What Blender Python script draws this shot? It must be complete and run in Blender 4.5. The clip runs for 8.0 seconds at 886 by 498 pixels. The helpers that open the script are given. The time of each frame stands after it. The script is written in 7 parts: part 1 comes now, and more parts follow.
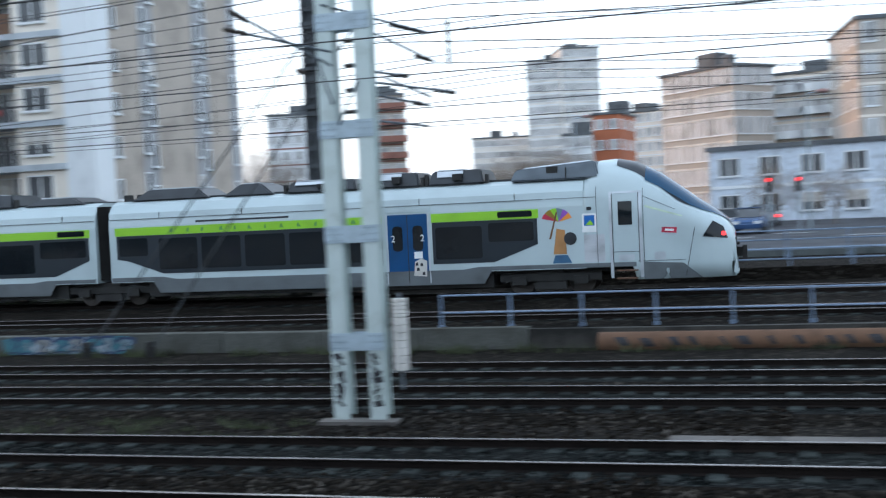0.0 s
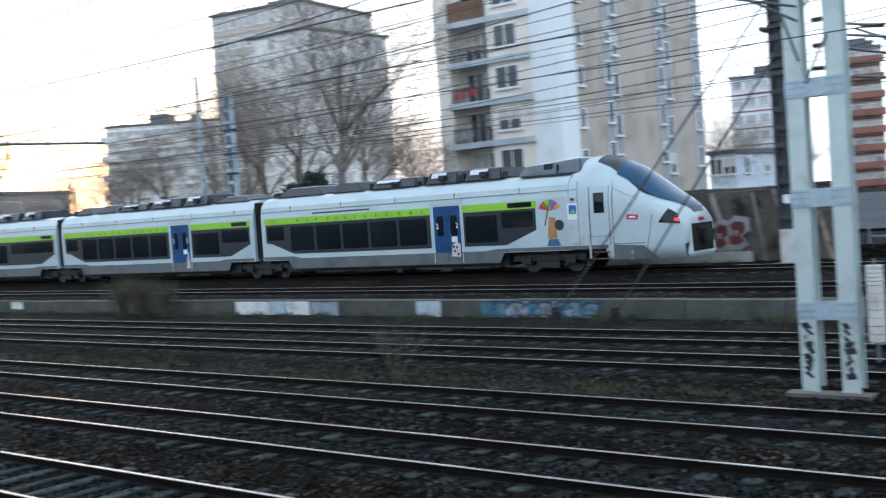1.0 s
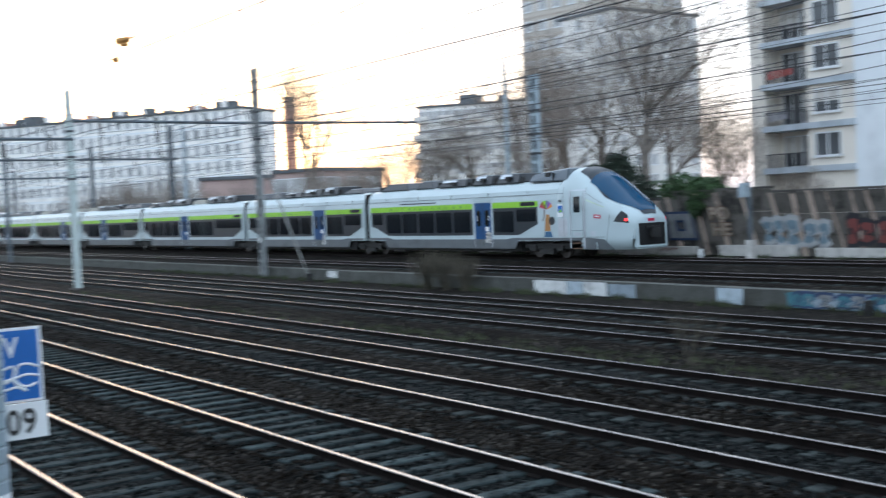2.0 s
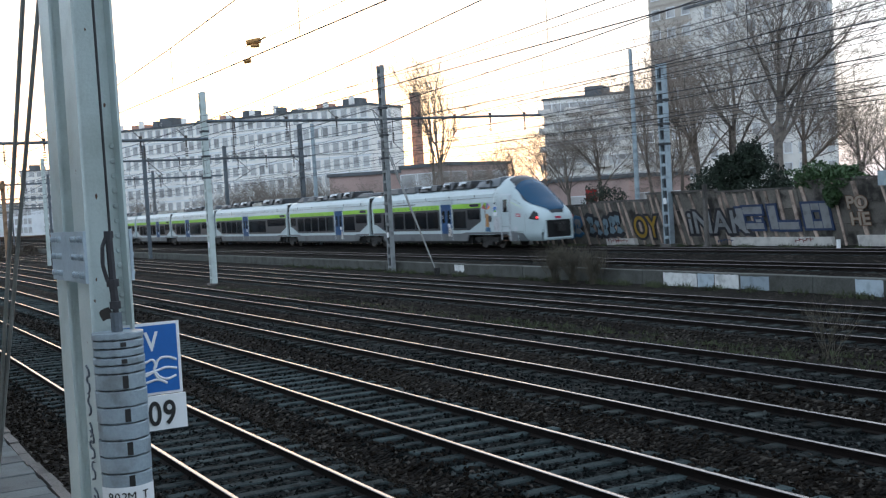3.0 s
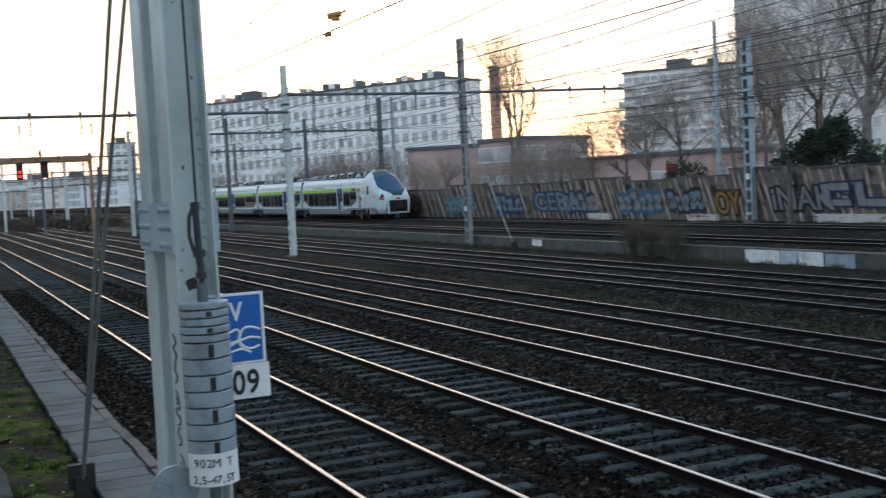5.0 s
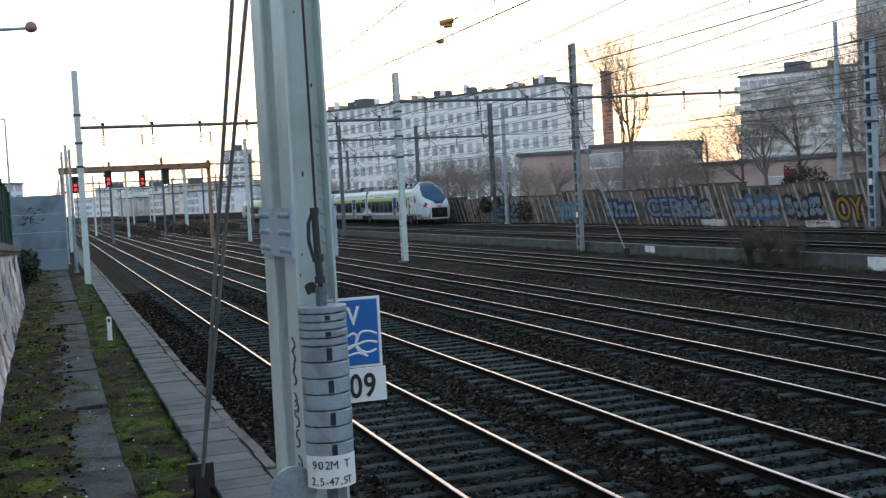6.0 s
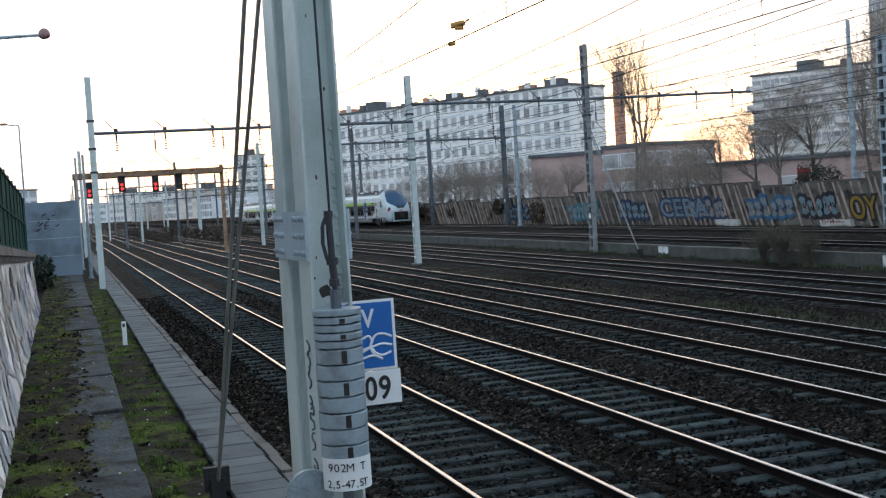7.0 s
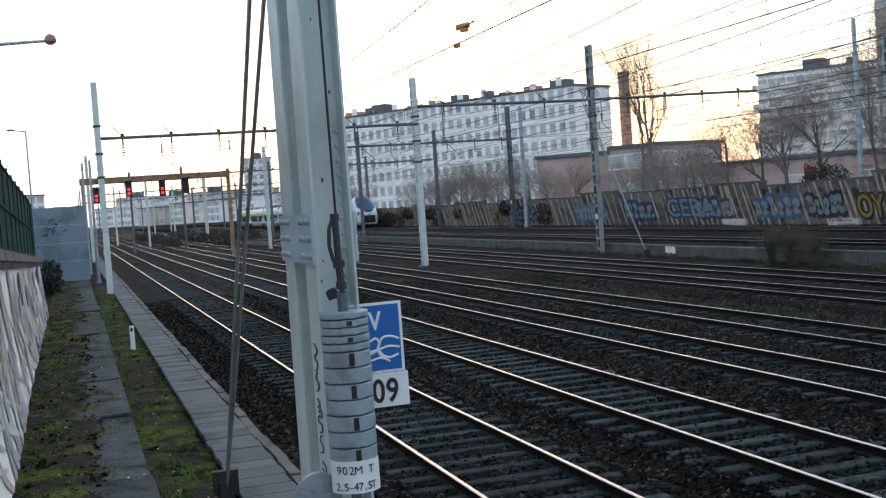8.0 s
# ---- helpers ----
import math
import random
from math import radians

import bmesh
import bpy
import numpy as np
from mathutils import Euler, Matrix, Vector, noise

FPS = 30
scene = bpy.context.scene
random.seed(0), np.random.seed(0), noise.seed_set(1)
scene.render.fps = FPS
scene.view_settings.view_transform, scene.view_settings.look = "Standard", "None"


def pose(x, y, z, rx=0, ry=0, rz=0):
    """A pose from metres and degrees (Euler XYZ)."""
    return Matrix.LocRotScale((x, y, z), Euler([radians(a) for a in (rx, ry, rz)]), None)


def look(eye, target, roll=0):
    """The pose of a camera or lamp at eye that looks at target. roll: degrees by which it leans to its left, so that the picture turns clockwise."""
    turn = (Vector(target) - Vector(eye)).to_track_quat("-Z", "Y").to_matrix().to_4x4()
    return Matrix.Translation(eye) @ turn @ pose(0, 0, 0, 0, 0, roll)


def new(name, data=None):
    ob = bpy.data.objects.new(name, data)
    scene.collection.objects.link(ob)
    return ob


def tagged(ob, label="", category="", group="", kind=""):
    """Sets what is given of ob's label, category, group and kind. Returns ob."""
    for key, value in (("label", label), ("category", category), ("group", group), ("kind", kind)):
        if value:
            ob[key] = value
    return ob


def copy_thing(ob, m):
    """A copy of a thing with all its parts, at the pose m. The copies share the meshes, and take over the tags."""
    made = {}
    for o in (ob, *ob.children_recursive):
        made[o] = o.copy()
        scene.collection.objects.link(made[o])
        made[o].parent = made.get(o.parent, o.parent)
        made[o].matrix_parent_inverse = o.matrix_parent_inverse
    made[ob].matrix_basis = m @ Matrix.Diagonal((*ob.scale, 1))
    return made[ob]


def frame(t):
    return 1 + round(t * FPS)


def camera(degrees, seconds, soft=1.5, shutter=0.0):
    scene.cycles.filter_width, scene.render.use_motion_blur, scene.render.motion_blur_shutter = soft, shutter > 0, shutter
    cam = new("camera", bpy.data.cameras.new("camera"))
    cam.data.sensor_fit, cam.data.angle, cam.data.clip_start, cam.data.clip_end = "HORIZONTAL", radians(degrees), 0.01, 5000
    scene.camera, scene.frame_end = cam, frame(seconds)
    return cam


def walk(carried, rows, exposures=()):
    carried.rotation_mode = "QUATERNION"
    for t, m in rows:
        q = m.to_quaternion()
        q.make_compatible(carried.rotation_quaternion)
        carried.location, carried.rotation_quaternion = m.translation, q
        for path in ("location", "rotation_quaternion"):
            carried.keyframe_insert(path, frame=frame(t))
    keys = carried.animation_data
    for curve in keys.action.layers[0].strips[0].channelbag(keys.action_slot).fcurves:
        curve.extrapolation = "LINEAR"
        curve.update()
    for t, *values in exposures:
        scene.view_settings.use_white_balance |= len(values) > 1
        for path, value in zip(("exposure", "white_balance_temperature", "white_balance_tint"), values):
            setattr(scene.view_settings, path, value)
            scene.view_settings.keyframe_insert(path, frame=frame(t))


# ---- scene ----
cam = camera(43.28, 8.0, 1.25, 0.4)
PATH = [
    (0.0, -0.03, -0.01, 3.50, 15.66, -1.82, 2.66), (0.5, 0.00, -0.01, 3.48, 28.50, -2.13, 4.03),
    (1.0, 0.00, 0.01, 3.49, 39.12, -2.14, 4.03), (1.5, 0.022, 0.03, 3.481, 45.83, -1.48, 3.00),
    (2.0, 0.029, 0.051, 3.469, 54.53, -2.22, 2.51), (2.2, 0.032, 0.051, 3.469, 57.95, -2.18, 2.85),
    (3.3, 0.044, 0.048, 3.473, 61.14, -2.32, 3.35), (3.5, 0.044, 0.047, 3.473, 61.12, -2.59, 3.42),
    (4.0, 0.047, 0.044, 3.474, 61.00, -2.87, 3.42), (4.5, 0.040, 0.045, 3.467, 61.38, -2.97, 3.30),
    (5.0, 0.013, 0.034, 3.470, 64.99, -3.34, 2.95), (5.2, 0.010, 0.028, 3.470, 66.40, -3.26, 2.95), (6.3, -0.007, -0.004, 3.469, 71.12, -2.67, 3.02), (6.5, -0.008, -0.008, 3.469, 70.94, -2.60, 3.08),
    (7.0, 0.000, -0.002, 3.468, 71.29, -2.58, 3.53), (7.5, -0.004, -0.001, 3.466, 71.33, -2.67, 3.92),
    (8.0, 0.000, 0.000, 3.468, 71.62, -2.46, 4.02)]
walk(cam, [(t, pose(x, y, z, 90 + p, r, w)) for t, x, y, z, w, p, r in PATH], [(0.0, 1.72, 5950, 10), (1.0, 1.86, 5950, 10), (2.0, 1.84, 5950, 10), (3.5, 1.3, 6000, 10), (5.0, 1.27, 6000, 10), (8.0, 1.34, 6000, 10)])

# ---- light ----
SUN_AZ, SUN_EL = 70.0, 3.2
world = bpy.data.worlds.new("evening_sky")
scene.world = world
world.use_nodes = True
wn = world.node_tree
wn.nodes.clear()
sky = wn.nodes.new("ShaderNodeTexSky")
sky.sky_type, sky.sun_disc = "NISHITA", False
sky.sun_elevation, sky.sun_rotation = radians(SUN_EL), radians(-SUN_AZ)
sky.air_density, sky.dust_density, sky.ozone_density = 1.0, 2.0, 1.0
bg = wn.nodes.new("ShaderNodeBackground")
bg.inputs["Strength"].default_value = 0.15
wo = wn.nodes.new("ShaderNodeOutputWorld")
# a thin even veil of cloud whitens the whole sky
veil = wn.nodes.new("ShaderNodeMix")
veil.data_type = "RGBA"
veil.inputs[0].default_value = 0.66
veil.inputs[7].default_value = (3.5, 3.95, 4.45, 1)
wn.links.new(sky.outputs[0], veil.inputs[6])
wn.links.new(veil.outputs[2], bg.inputs[0])
wn.links.new(bg.outputs[0], wo.inputs[0])
sun_data = bpy.data.lights.new("sun", "SUN")
sun_data.energy, sun_data.angle, sun_data.color = 0.4, radians(1.0), (1.0, 0.45, 0.16)
sun = new("sun", sun_data)
sa, se = radians(SUN_AZ), radians(SUN_EL)
SUN_WAY = Vector((-math.sin(sa) * math.cos(se), math.cos(sa) * math.cos(se), math.sin(se)))
sun.matrix_world = look(SUN_WAY * 400, (0, 0, 0))
scene.view_settings.exposure = 0.0


# ---- materials ----
def material(name, color, rough=0.7, metal=0.0, vary=0.25, size=3.0, bump=0.15, fine=40.0, dirt=None, random_tint=0.0, spec=0.5):
    """Two scales of variation: stains of about 1/size m and grain of 1/fine m."""
    m = bpy.data.materials.new(name)
    m.use_nodes = True
    nt = m.node_tree
    b = nt.nodes["Principled BSDF"]
    b.inputs["Roughness"].default_value, b.inputs["Metallic"].default_value = rough, metal
    b.inputs["Specular IOR Level"].default_value = spec
    co = nt.nodes.new("ShaderNodeNewGeometry")
    n1, n2 = nt.nodes.new("ShaderNodeTexNoise"), nt.nodes.new("ShaderNodeTexNoise")
    n1.inputs["Scale"].default_value, n1.inputs["Detail"].default_value = size, 5
    n2.inputs["Scale"].default_value, n2.inputs["Detail"].default_value = fine, 3
    src = co.outputs["Position"]
    nt.links.new(src, n1.inputs["Vector"])
    nt.links.new(src, n2.inputs["Vector"])
    ramp = nt.nodes.new("ShaderNodeValToRGB")
    dark = dirt or tuple(c * (1 - vary * 1.6) for c in color)
    light = tuple(min(1, c * (1 + vary * 0.6)) for c in color)
    ramp.color_ramp.elements[0].position, ramp.color_ramp.elements[0].color = 0.33, (*dark, 1)
    ramp.color_ramp.elements[1].position, ramp.color_ramp.elements[1].color = 0.66, (*light, 1)
    e = ramp.color_ramp.elements.new(0.48)
    e.color = (*color, 1)
    nt.links.new(n1.outputs["Fac"], ramp.inputs[0])
    mix = nt.nodes.new("ShaderNodeMix")
    mix.data_type, mix.blend_type = "RGBA", "OVERLAY"
    mix.inputs[0].default_value = min(1, vary * 1.6)
    nt.links.new(ramp.outputs[0], mix.inputs[6])
    nt.links.new(n2.outputs["Fac"], mix.inputs[7])
    out = mix.outputs[2]
    if random_tint:
        info = nt.nodes.new("ShaderNodeObjectInfo")
        hsv = nt.nodes.new("ShaderNodeHueSaturation")
        mr = nt.nodes.new("ShaderNodeMapRange")
        mr.inputs["To Min"].default_value, mr.inputs["To Max"].default_value = 1 - random_tint, 1 + random_tint
        nt.links.new(info.outputs["Random"], mr.inputs["Value"])
        nt.links.new(mr.outputs[0], hsv.inputs["Value"])
        nt.links.new(out, hsv.inputs["Color"])
        out = hsv.outputs[0]
    nt.links.new(out, b.inputs["Base Color"])
    if bump:
        bp = nt.nodes.new("ShaderNodeBump")
        bp.inputs["Strength"].default_value, bp.inputs["Distance"].default_value = bump, 0.02
        nt.links.new(n2.outputs["Fac"], bp.inputs["Height"])
        nt.links.new(bp.outputs[0], b.inputs["Normal"])
    return m


def plain(name, color, rough=0.5, metal=0.0, emit=0.0):
    m = material(name, color, rough, metal, 0.06, 1.5, 0.0)
    if emit:
        b = m.node_tree.nodes["Principled BSDF"]
        b.inputs["Emission Color"].default_value = (*color, 1)
        b.inputs["Emission Strength"].default_value = emit
    return m


M = {}
def gravel(name, stops, size):
    """Crushed stone: every cell its own shade, with a relief of the cells and broad dirt over it."""
    m = bpy.data.materials.new(name)
    m.use_nodes = True
    nt = m.node_tree
    b = nt.nodes["Principled BSDF"]
    b.inputs["Roughness"].default_value, b.inputs["Specular IOR Level"].default_value = .95, .08
    g = nt.nodes.new("ShaderNodeNewGeometry")
    v, n = nt.nodes.new("ShaderNodeTexVoronoi"), nt.nodes.new("ShaderNodeTexNoise")
    v.inputs["Scale"].default_value, n.inputs["Scale"].default_value, n.inputs["Detail"].default_value = size, .5, 6
    nt.links.new(g.outputs["Position"], v.inputs["Vector"])
    nt.links.new(g.outputs["Position"], n.inputs["Vector"])
    sep = nt.nodes.new("ShaderNodeSeparateColor")
    nt.links.new(v.outputs["Color"], sep.inputs[0])
    ramp = nt.nodes.new("ShaderNodeValToRGB")
    e = ramp.color_ramp.elements
    e[0].color, e[1].color = (*stops[0], 1), (*stops[-1], 1)
    for k, c in enumerate(stops[1:-1]):
        q = e.new((.55, .85)[k])
        q.color = (*c, 1)
    nt.links.new(sep.outputs[0], ramp.inputs[0])
    dirt = nt.nodes.new("ShaderNodeMapRange")
    dirt.inputs["From Min"].default_value, dirt.inputs["From Max"].default_value = .35, .65
    dirt.inputs["To Min"].default_value, dirt.inputs["To Max"].default_value = .55, 1.25
    nt.links.new(n.outputs["Fac"], dirt.inputs["Value"])
    mul = nt.nodes.new("ShaderNodeVectorMath")
    mul.operation = "SCALE"
    nt.links.new(ramp.outputs[0], mul.inputs[0])
    nt.links.new(dirt.outputs[0], mul.inputs["Scale"])
    nt.links.new(mul.outputs[0], b.inputs["Base Color"])
    bp = nt.nodes.new("ShaderNodeBump")
    bp.inputs["Strength"].default_value, bp.inputs["Distance"].default_value = 1.0, .03
    bp.invert = True
    nt.links.new(v.outputs["Distance"], bp.inputs["Height"])
    nt.links.new(bp.outputs[0], b.inputs["Normal"])
    return m


# the darkest stops hold the near-black shade between the stones
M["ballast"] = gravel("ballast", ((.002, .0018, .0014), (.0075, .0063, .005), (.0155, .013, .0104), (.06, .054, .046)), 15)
# teal tone of the shade between the rails is put into this colour
M["track_gravel"] = gravel("shaded_track_ballast", ((.0018, .0023, .0023), (.0055, .007, .007), (.011, .0138, .0138), (.042, .047, .045)), 16)
M["track_bed"] = material("track_bed", (0.06, 0.055, 0.05), 0.9, 0, 0.45, 1.1, 1.0, 16)
M["earth"] = material("earth", (0.07, 0.055, 0.04), 0.95, 0, 0.5, 0.25, 0.8, 9)
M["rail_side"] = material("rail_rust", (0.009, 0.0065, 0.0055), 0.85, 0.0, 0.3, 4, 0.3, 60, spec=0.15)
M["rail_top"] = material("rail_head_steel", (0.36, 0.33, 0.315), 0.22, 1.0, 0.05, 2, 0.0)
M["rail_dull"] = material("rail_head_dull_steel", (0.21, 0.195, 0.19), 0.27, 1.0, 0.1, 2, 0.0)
M["sleeper"] = material("sleeper_concrete", (0.024, 0.029, 0.028), 0.9, 0, 0.5, 3, 0.5, 50, random_tint=0.5, spec=0.1)
M["concrete"] = material("concrete", (0.066, 0.069, 0.062), 0.9, 0, 0.45, 1.2, 0.5, 30, dirt=(0.045, 0.045, 0.038))
M["concrete_dark"] = material("old_concrete", (0.10, 0.092, 0.085), 0.9, 0, 0.4, 0.9, 0.6, 24)
M["concrete_panel"] = material("panel_concrete", (0.105, 0.096, 0.084), 0.9, 0, 0.5, 1.4, 0.6, 26, random_tint=0.35)
M["post_concrete"] = material("post_concrete", (0.34, 0.265, 0.22), 0.9, 0, 0.35, 2, 0.4, 30, random_tint=0.3)
M["whitewash"] = material("whitewash", (0.62, 0.63, 0.62), 0.85, 0, 0.2, 3, 0.3, 40)
M["mast_paint"] = material("mast_paint", (0.50, 0.57, 0.56), 0.5, 0.1, 0.07, 2.5, 0.15, 60, dirt=(0.42, 0.48, 0.46))
M["mast_dark"] = material("weathered_mast_steel", (0.10, 0.12, 0.14), 0.6, 0.2, 0.25, 3, 0.2, 50)
M["galva"] = material("galvanised_steel", (0.3, 0.36, 0.4), 0.5, 0.4, 0.2, 3, 0.2, 50)
M["wire"] = material("contact_wire", (0.03, 0.03, 0.032), 0.6, 0.3, 0.1, 3, 0)
M["insulator"] = material("brown_insulator", (0.035, 0.025, 0.02), 0.35, 0, 0.2, 8, 0)
M["car_white"] = material("train_white_paint", (0.435, 0.52, 0.545), 0.32, 0, 0.06, 0.7, 0.02, 30)
M["car_grey"] = material("train_grey_skirt", (0.10, 0.115, 0.125), 0.45, 0, 0.2, 1.2, 0.1, 40)
M["car_band"] = material("train_window_band", (0.02, 0.027, 0.035), 0.3, 0, 0.1, 1, 0, spec=0.3)
M["car_glass"] = material("train_tinted_glass", (0.008, 0.011, 0.014), 0.08, 0, 0.1, 0.8, 0, spec=0.35)
M["car_green"] = material("train_green_stripe", (0.26, 0.55, 0.02), 0.4, 0, 0.08, 1, 0)
M["car_blue"] = material("train_blue_door", (0.006, 0.06, 0.175), 0.45, 0, 0.12, 1.5, 0, spec=0.25)
# shade inside the coupler bay, given as a near-black colour
M["bay_shade"] = plain("bay_shade", (0.004, 0.004, 0.005), 0.8)
M["car_black"] = material("underframe_black", (0.015, 0.015, 0.015), 0.7, 0, 0.4, 3, 0.3, 30)
M["roof_grey"] = material("roof_equipment_grey", (0.025, 0.03, 0.036), 0.4, 0.2, 0.25, 1.5, 0.1, 30)
M["roof_pale"] = material("roof_pod_silver", (0.5, 0.54, 0.58), 0.3, 0.4, 0.15, 1.5, 0.05, 30)
M["facade_cream"] = material("facade_cream", (0.77, 0.71, 0.63), 0.85, 0, 0.12, 0.4, 0.1, 12)
M["facade_white"] = material("facade_white", (0.76, 0.79, 0.81), 0.85, 0, 0.08, 0.4, 0.1, 12)
M["facade_tan"] = material("facade_tan", (0.45, 0.395, 0.34), 0.9, 0, 0.14, 0.5, 0.15, 12)
M["facade_grey"] = material("facade_grey", (0.50, 0.455, 0.40), 0.9, 0, 0.2, 0.3, 0.15, 10)
M["facade_pale"] = material("facade_pale", (0.76, 0.735, 0.69), 0.9, 0, 0.15, 0.3, 0.1, 10)
M["facade_pink"] = material("facade_pink", (0.46, 0.34, 0.31), 0.9, 0, 0.15, 0.4, 0.1, 10)
M["facade_orange"] = material("facade_orange", (0.42, 0.14, 0.07), 0.9, 0, 0.1, 0.4, 0.1, 10)
M["brick"] = material("chimney_brick", (0.46, 0.25, 0.185), 0.9, 0, 0.25, 1.5, 0.2, 14)
# pale panes: the haze before far windows is put into the glass colour
M["window_hazed"] = material("hazed_far_window_glass", (0.46, 0.46, 0.46), 0.25, 0, 0.3, 0.4, 0)
M["band_red"] = material("dull_red_band", (0.28, 0.13, 0.10), 0.9, 0, 0.12, 0.4, 0.1, 10)
# albedo lifted to stand in for the sun's glare over the slab building
M["facade_slab"] = material("facade_slab_white", (0.92, 0.90, 0.86), 0.9, 0, 0.08, 0.25, 0.1, 10)
M["window"] = material("house_window_glass", (0.075, 0.082, 0.09), 0.12, 0, 0.2, 0.5, 0)
M["roofing"] = material("roof_zinc", (0.12, 0.13, 0.14), 0.7, 0.2, 0.2, 0.5, 0.1, 10)
M["road"] = material("asphalt", (0.12, 0.128, 0.145), 0.85, 0, 0.2, 0.5, 0.3, 20)
M["bark"] = material("bare_bark", (0.17, 0.145, 0.125), 0.95, 0, 0.3, 3, 0.4, 20)
M["evergreen"] = material("evergreen_leaves", (0.016, 0.028, 0.016), 0.8, 0, 0.4, 2, 0.1, 12)
M["dry_weed"] = material("dry_weeds", (0.085, 0.075, 0.055), 0.95, 0, 0.4, 2, 0.1, 12)
M["grass"] = material("grass", (0.085, 0.135, 0.018), 0.9, 0, 0.6, 2.5, 0.1, 12)
M["sign_blue"] = plain("sign_blue", (0.01, 0.12, 0.42), 0.4)
M["sign_white"] = plain("sign_white", (0.75, 0.77, 0.78), 0.5)
M["sign_black"] = plain("sign_black", (0.012, 0.012, 0.012), 0.5)
M["red_lamp"] = plain("red_lamp_glow", (0.9, 0.02, 0.02), 0.4, 0, 0.9)
M["fence_green"] = material("green_mesh_fence", (0.016, 0.05, 0.045), 0.9, 0, 0.2, 2, 0.1, 20, spec=0.05)


for key, name, col, rough in (
    ("bluewash", "pale_blue_paint", (0.38, 0.45, 0.50), .85), ("bluewash2", "faded_blue_paint", (0.25, 0.30, 0.34), .85), ("paint_blue", "blue_spray_paint", (0.04, 0.12, 0.23), .7),
    ("paint_sky", "sky_blue_spray_paint", (0.15, 0.215, 0.26), .7), ("paint_navy", "navy_spray_paint", (0.02, 0.04, 0.10), .7), ("paint_teal", "teal_spray_paint", (0.045, 0.15, 0.19), .7),
    ("paint_black", "black_spray_paint", (0.02, 0.02, 0.025), .7), ("paint_silver", "silver_spray_paint", (0.36, 0.37, 0.38), .6), ("paint_yellow", "yellow_spray_paint", (0.26, 0.16, 0.015), .7),
    ("paint_ice", "ice_grey_spray_paint", (0.21, 0.218, 0.225), .6), ("paint_buff", "buff_spray_paint", (0.30, 0.25, 0.2), .7), ("paint_red", "red_spray_paint", (0.17, 0.045, 0.04), .7), ("paint_rust", "rust_spray_paint", (0.40, 0.20, 0.10), .7), ("rust_wash", "orange_brown_wash", (0.13, 0.07, 0.04), .85),
    ("pale_paint", "pale_chalky_paint", (0.55, 0.53, 0.50), .85), ("railing_blue", "blue_grey_railing_paint", (0.16, 0.22, 0.32), .5), ("blind", "roller_blind", (0.55, 0.52, 0.48), .8),
    ("wood_screen", "brown_screen", (0.16, 0.09, 0.055), .8), ("dark_iron", "dark_iron", (0.03, 0.03, 0.035), .6), ("cloth_red", "red_cloth", (0.35, 0.08, 0.07), .9), ("cloth_grey", "grey_cloth", (0.3, 0.3, 0.33), .9),
    ("stripe_art", "dark_green_picture_paint", (0.10, 0.28, 0.05), .5), ("wheel_steel", "brown_wheel_steel", (0.035, 0.028, 0.024), .6), ("roof_cream", "cream_resistor_housing", (0.45, 0.43, 0.38), .6),
    ("rust_steel", "rusty_steel", (0.12, 0.065, 0.04), .8), ("logo_red", "magenta_red_paint", (0.45, 0.02, 0.06), .4), ("green_tint", "pale_green_line", (0.50, 0.62, 0.45), .4), ("hatch_white", "hatch_grey_white", (0.46, 0.48, 0.51), .4),
    ("paint_violet", "violet_paint", (0.25, 0.08, 0.42), .6), ("paint_orange", "orange_paint", (0.75, 0.25, 0.03), .6), ("paint_brown", "brown_paint", (0.14, 0.07, 0.03), .7), ("paint_tan", "tan_paint", (0.40, 0.20, 0.07), .7),
    ("guy_steel", "guy_rod_steel", (0.20, 0.205, 0.195), .6), ("sunlit_orange", "sunlit_orange_brown", (0.45, 0.22, 0.06), .7), ("tyre", "tyre_rubber", (0.02, 0.02, 0.02), .8), ("moss", "yellow_moss", (0.16, 0.15, 0.03), .95),
    ("shop_blue", "blue_white_shop_wall", (0.58, 0.64, 0.72), .8), ("plaster_pink", "pinkish_painted_wall", (0.46, 0.38, 0.34), .85)):
    M[key] = material(name, col, rough, 0, .16, 2.5, .1, 35)
M["weight_grey"] = material("cast_weight_grey", (0.27, 0.33, 0.37), .5, .2, .12, 7, .2, 60, dirt=(0.19, 0.22, 0.235))
M["fairing"] = material("roof_fairing_blue_grey", (0.085, 0.105, 0.125), .35, .2, .12, 1.5, .05, 30)
M["lamp_head"] = material("lamp_head_reddish", (0.30, 0.17, 0.15), .5, .1, .1, 2, 0)
M["screen_glass"] = material("windscreen_glass", (0.006, 0.05, 0.11), .08, 0, .05, 1, 0, spec=.25)
for key, col in (("auto_white", (.6, .6, .6)), ("auto_grey", (.2, .21, .23)), ("auto_blue", (.05, .10, .22)), ("auto_red", (.35, .03, .03)), ("auto_black", (.03, .03, .035))):
    M[key] = material(key.replace("auto", "car_paint"), col, .25, .1, .05, 1, 0)
M["strip_grey"] = material("window_strip_grey", (0.36, 0.36, 0.37), .85, 0, .1, .6, .1, 14)
M["band_blue"] = material("blue_grey_floor_band", (0.46, 0.50, 0.54), .85, 0, .1, .6, .1, 14)
M["amber_lamp"] = plain("amber_lamp_glow", (1.0, 0.3, 0.02), .4, 0, 1.0)
M["head_lamp"] = plain("head_lamp_glow", (1.0, 0.9, 0.75), .4, 0, 1.0)


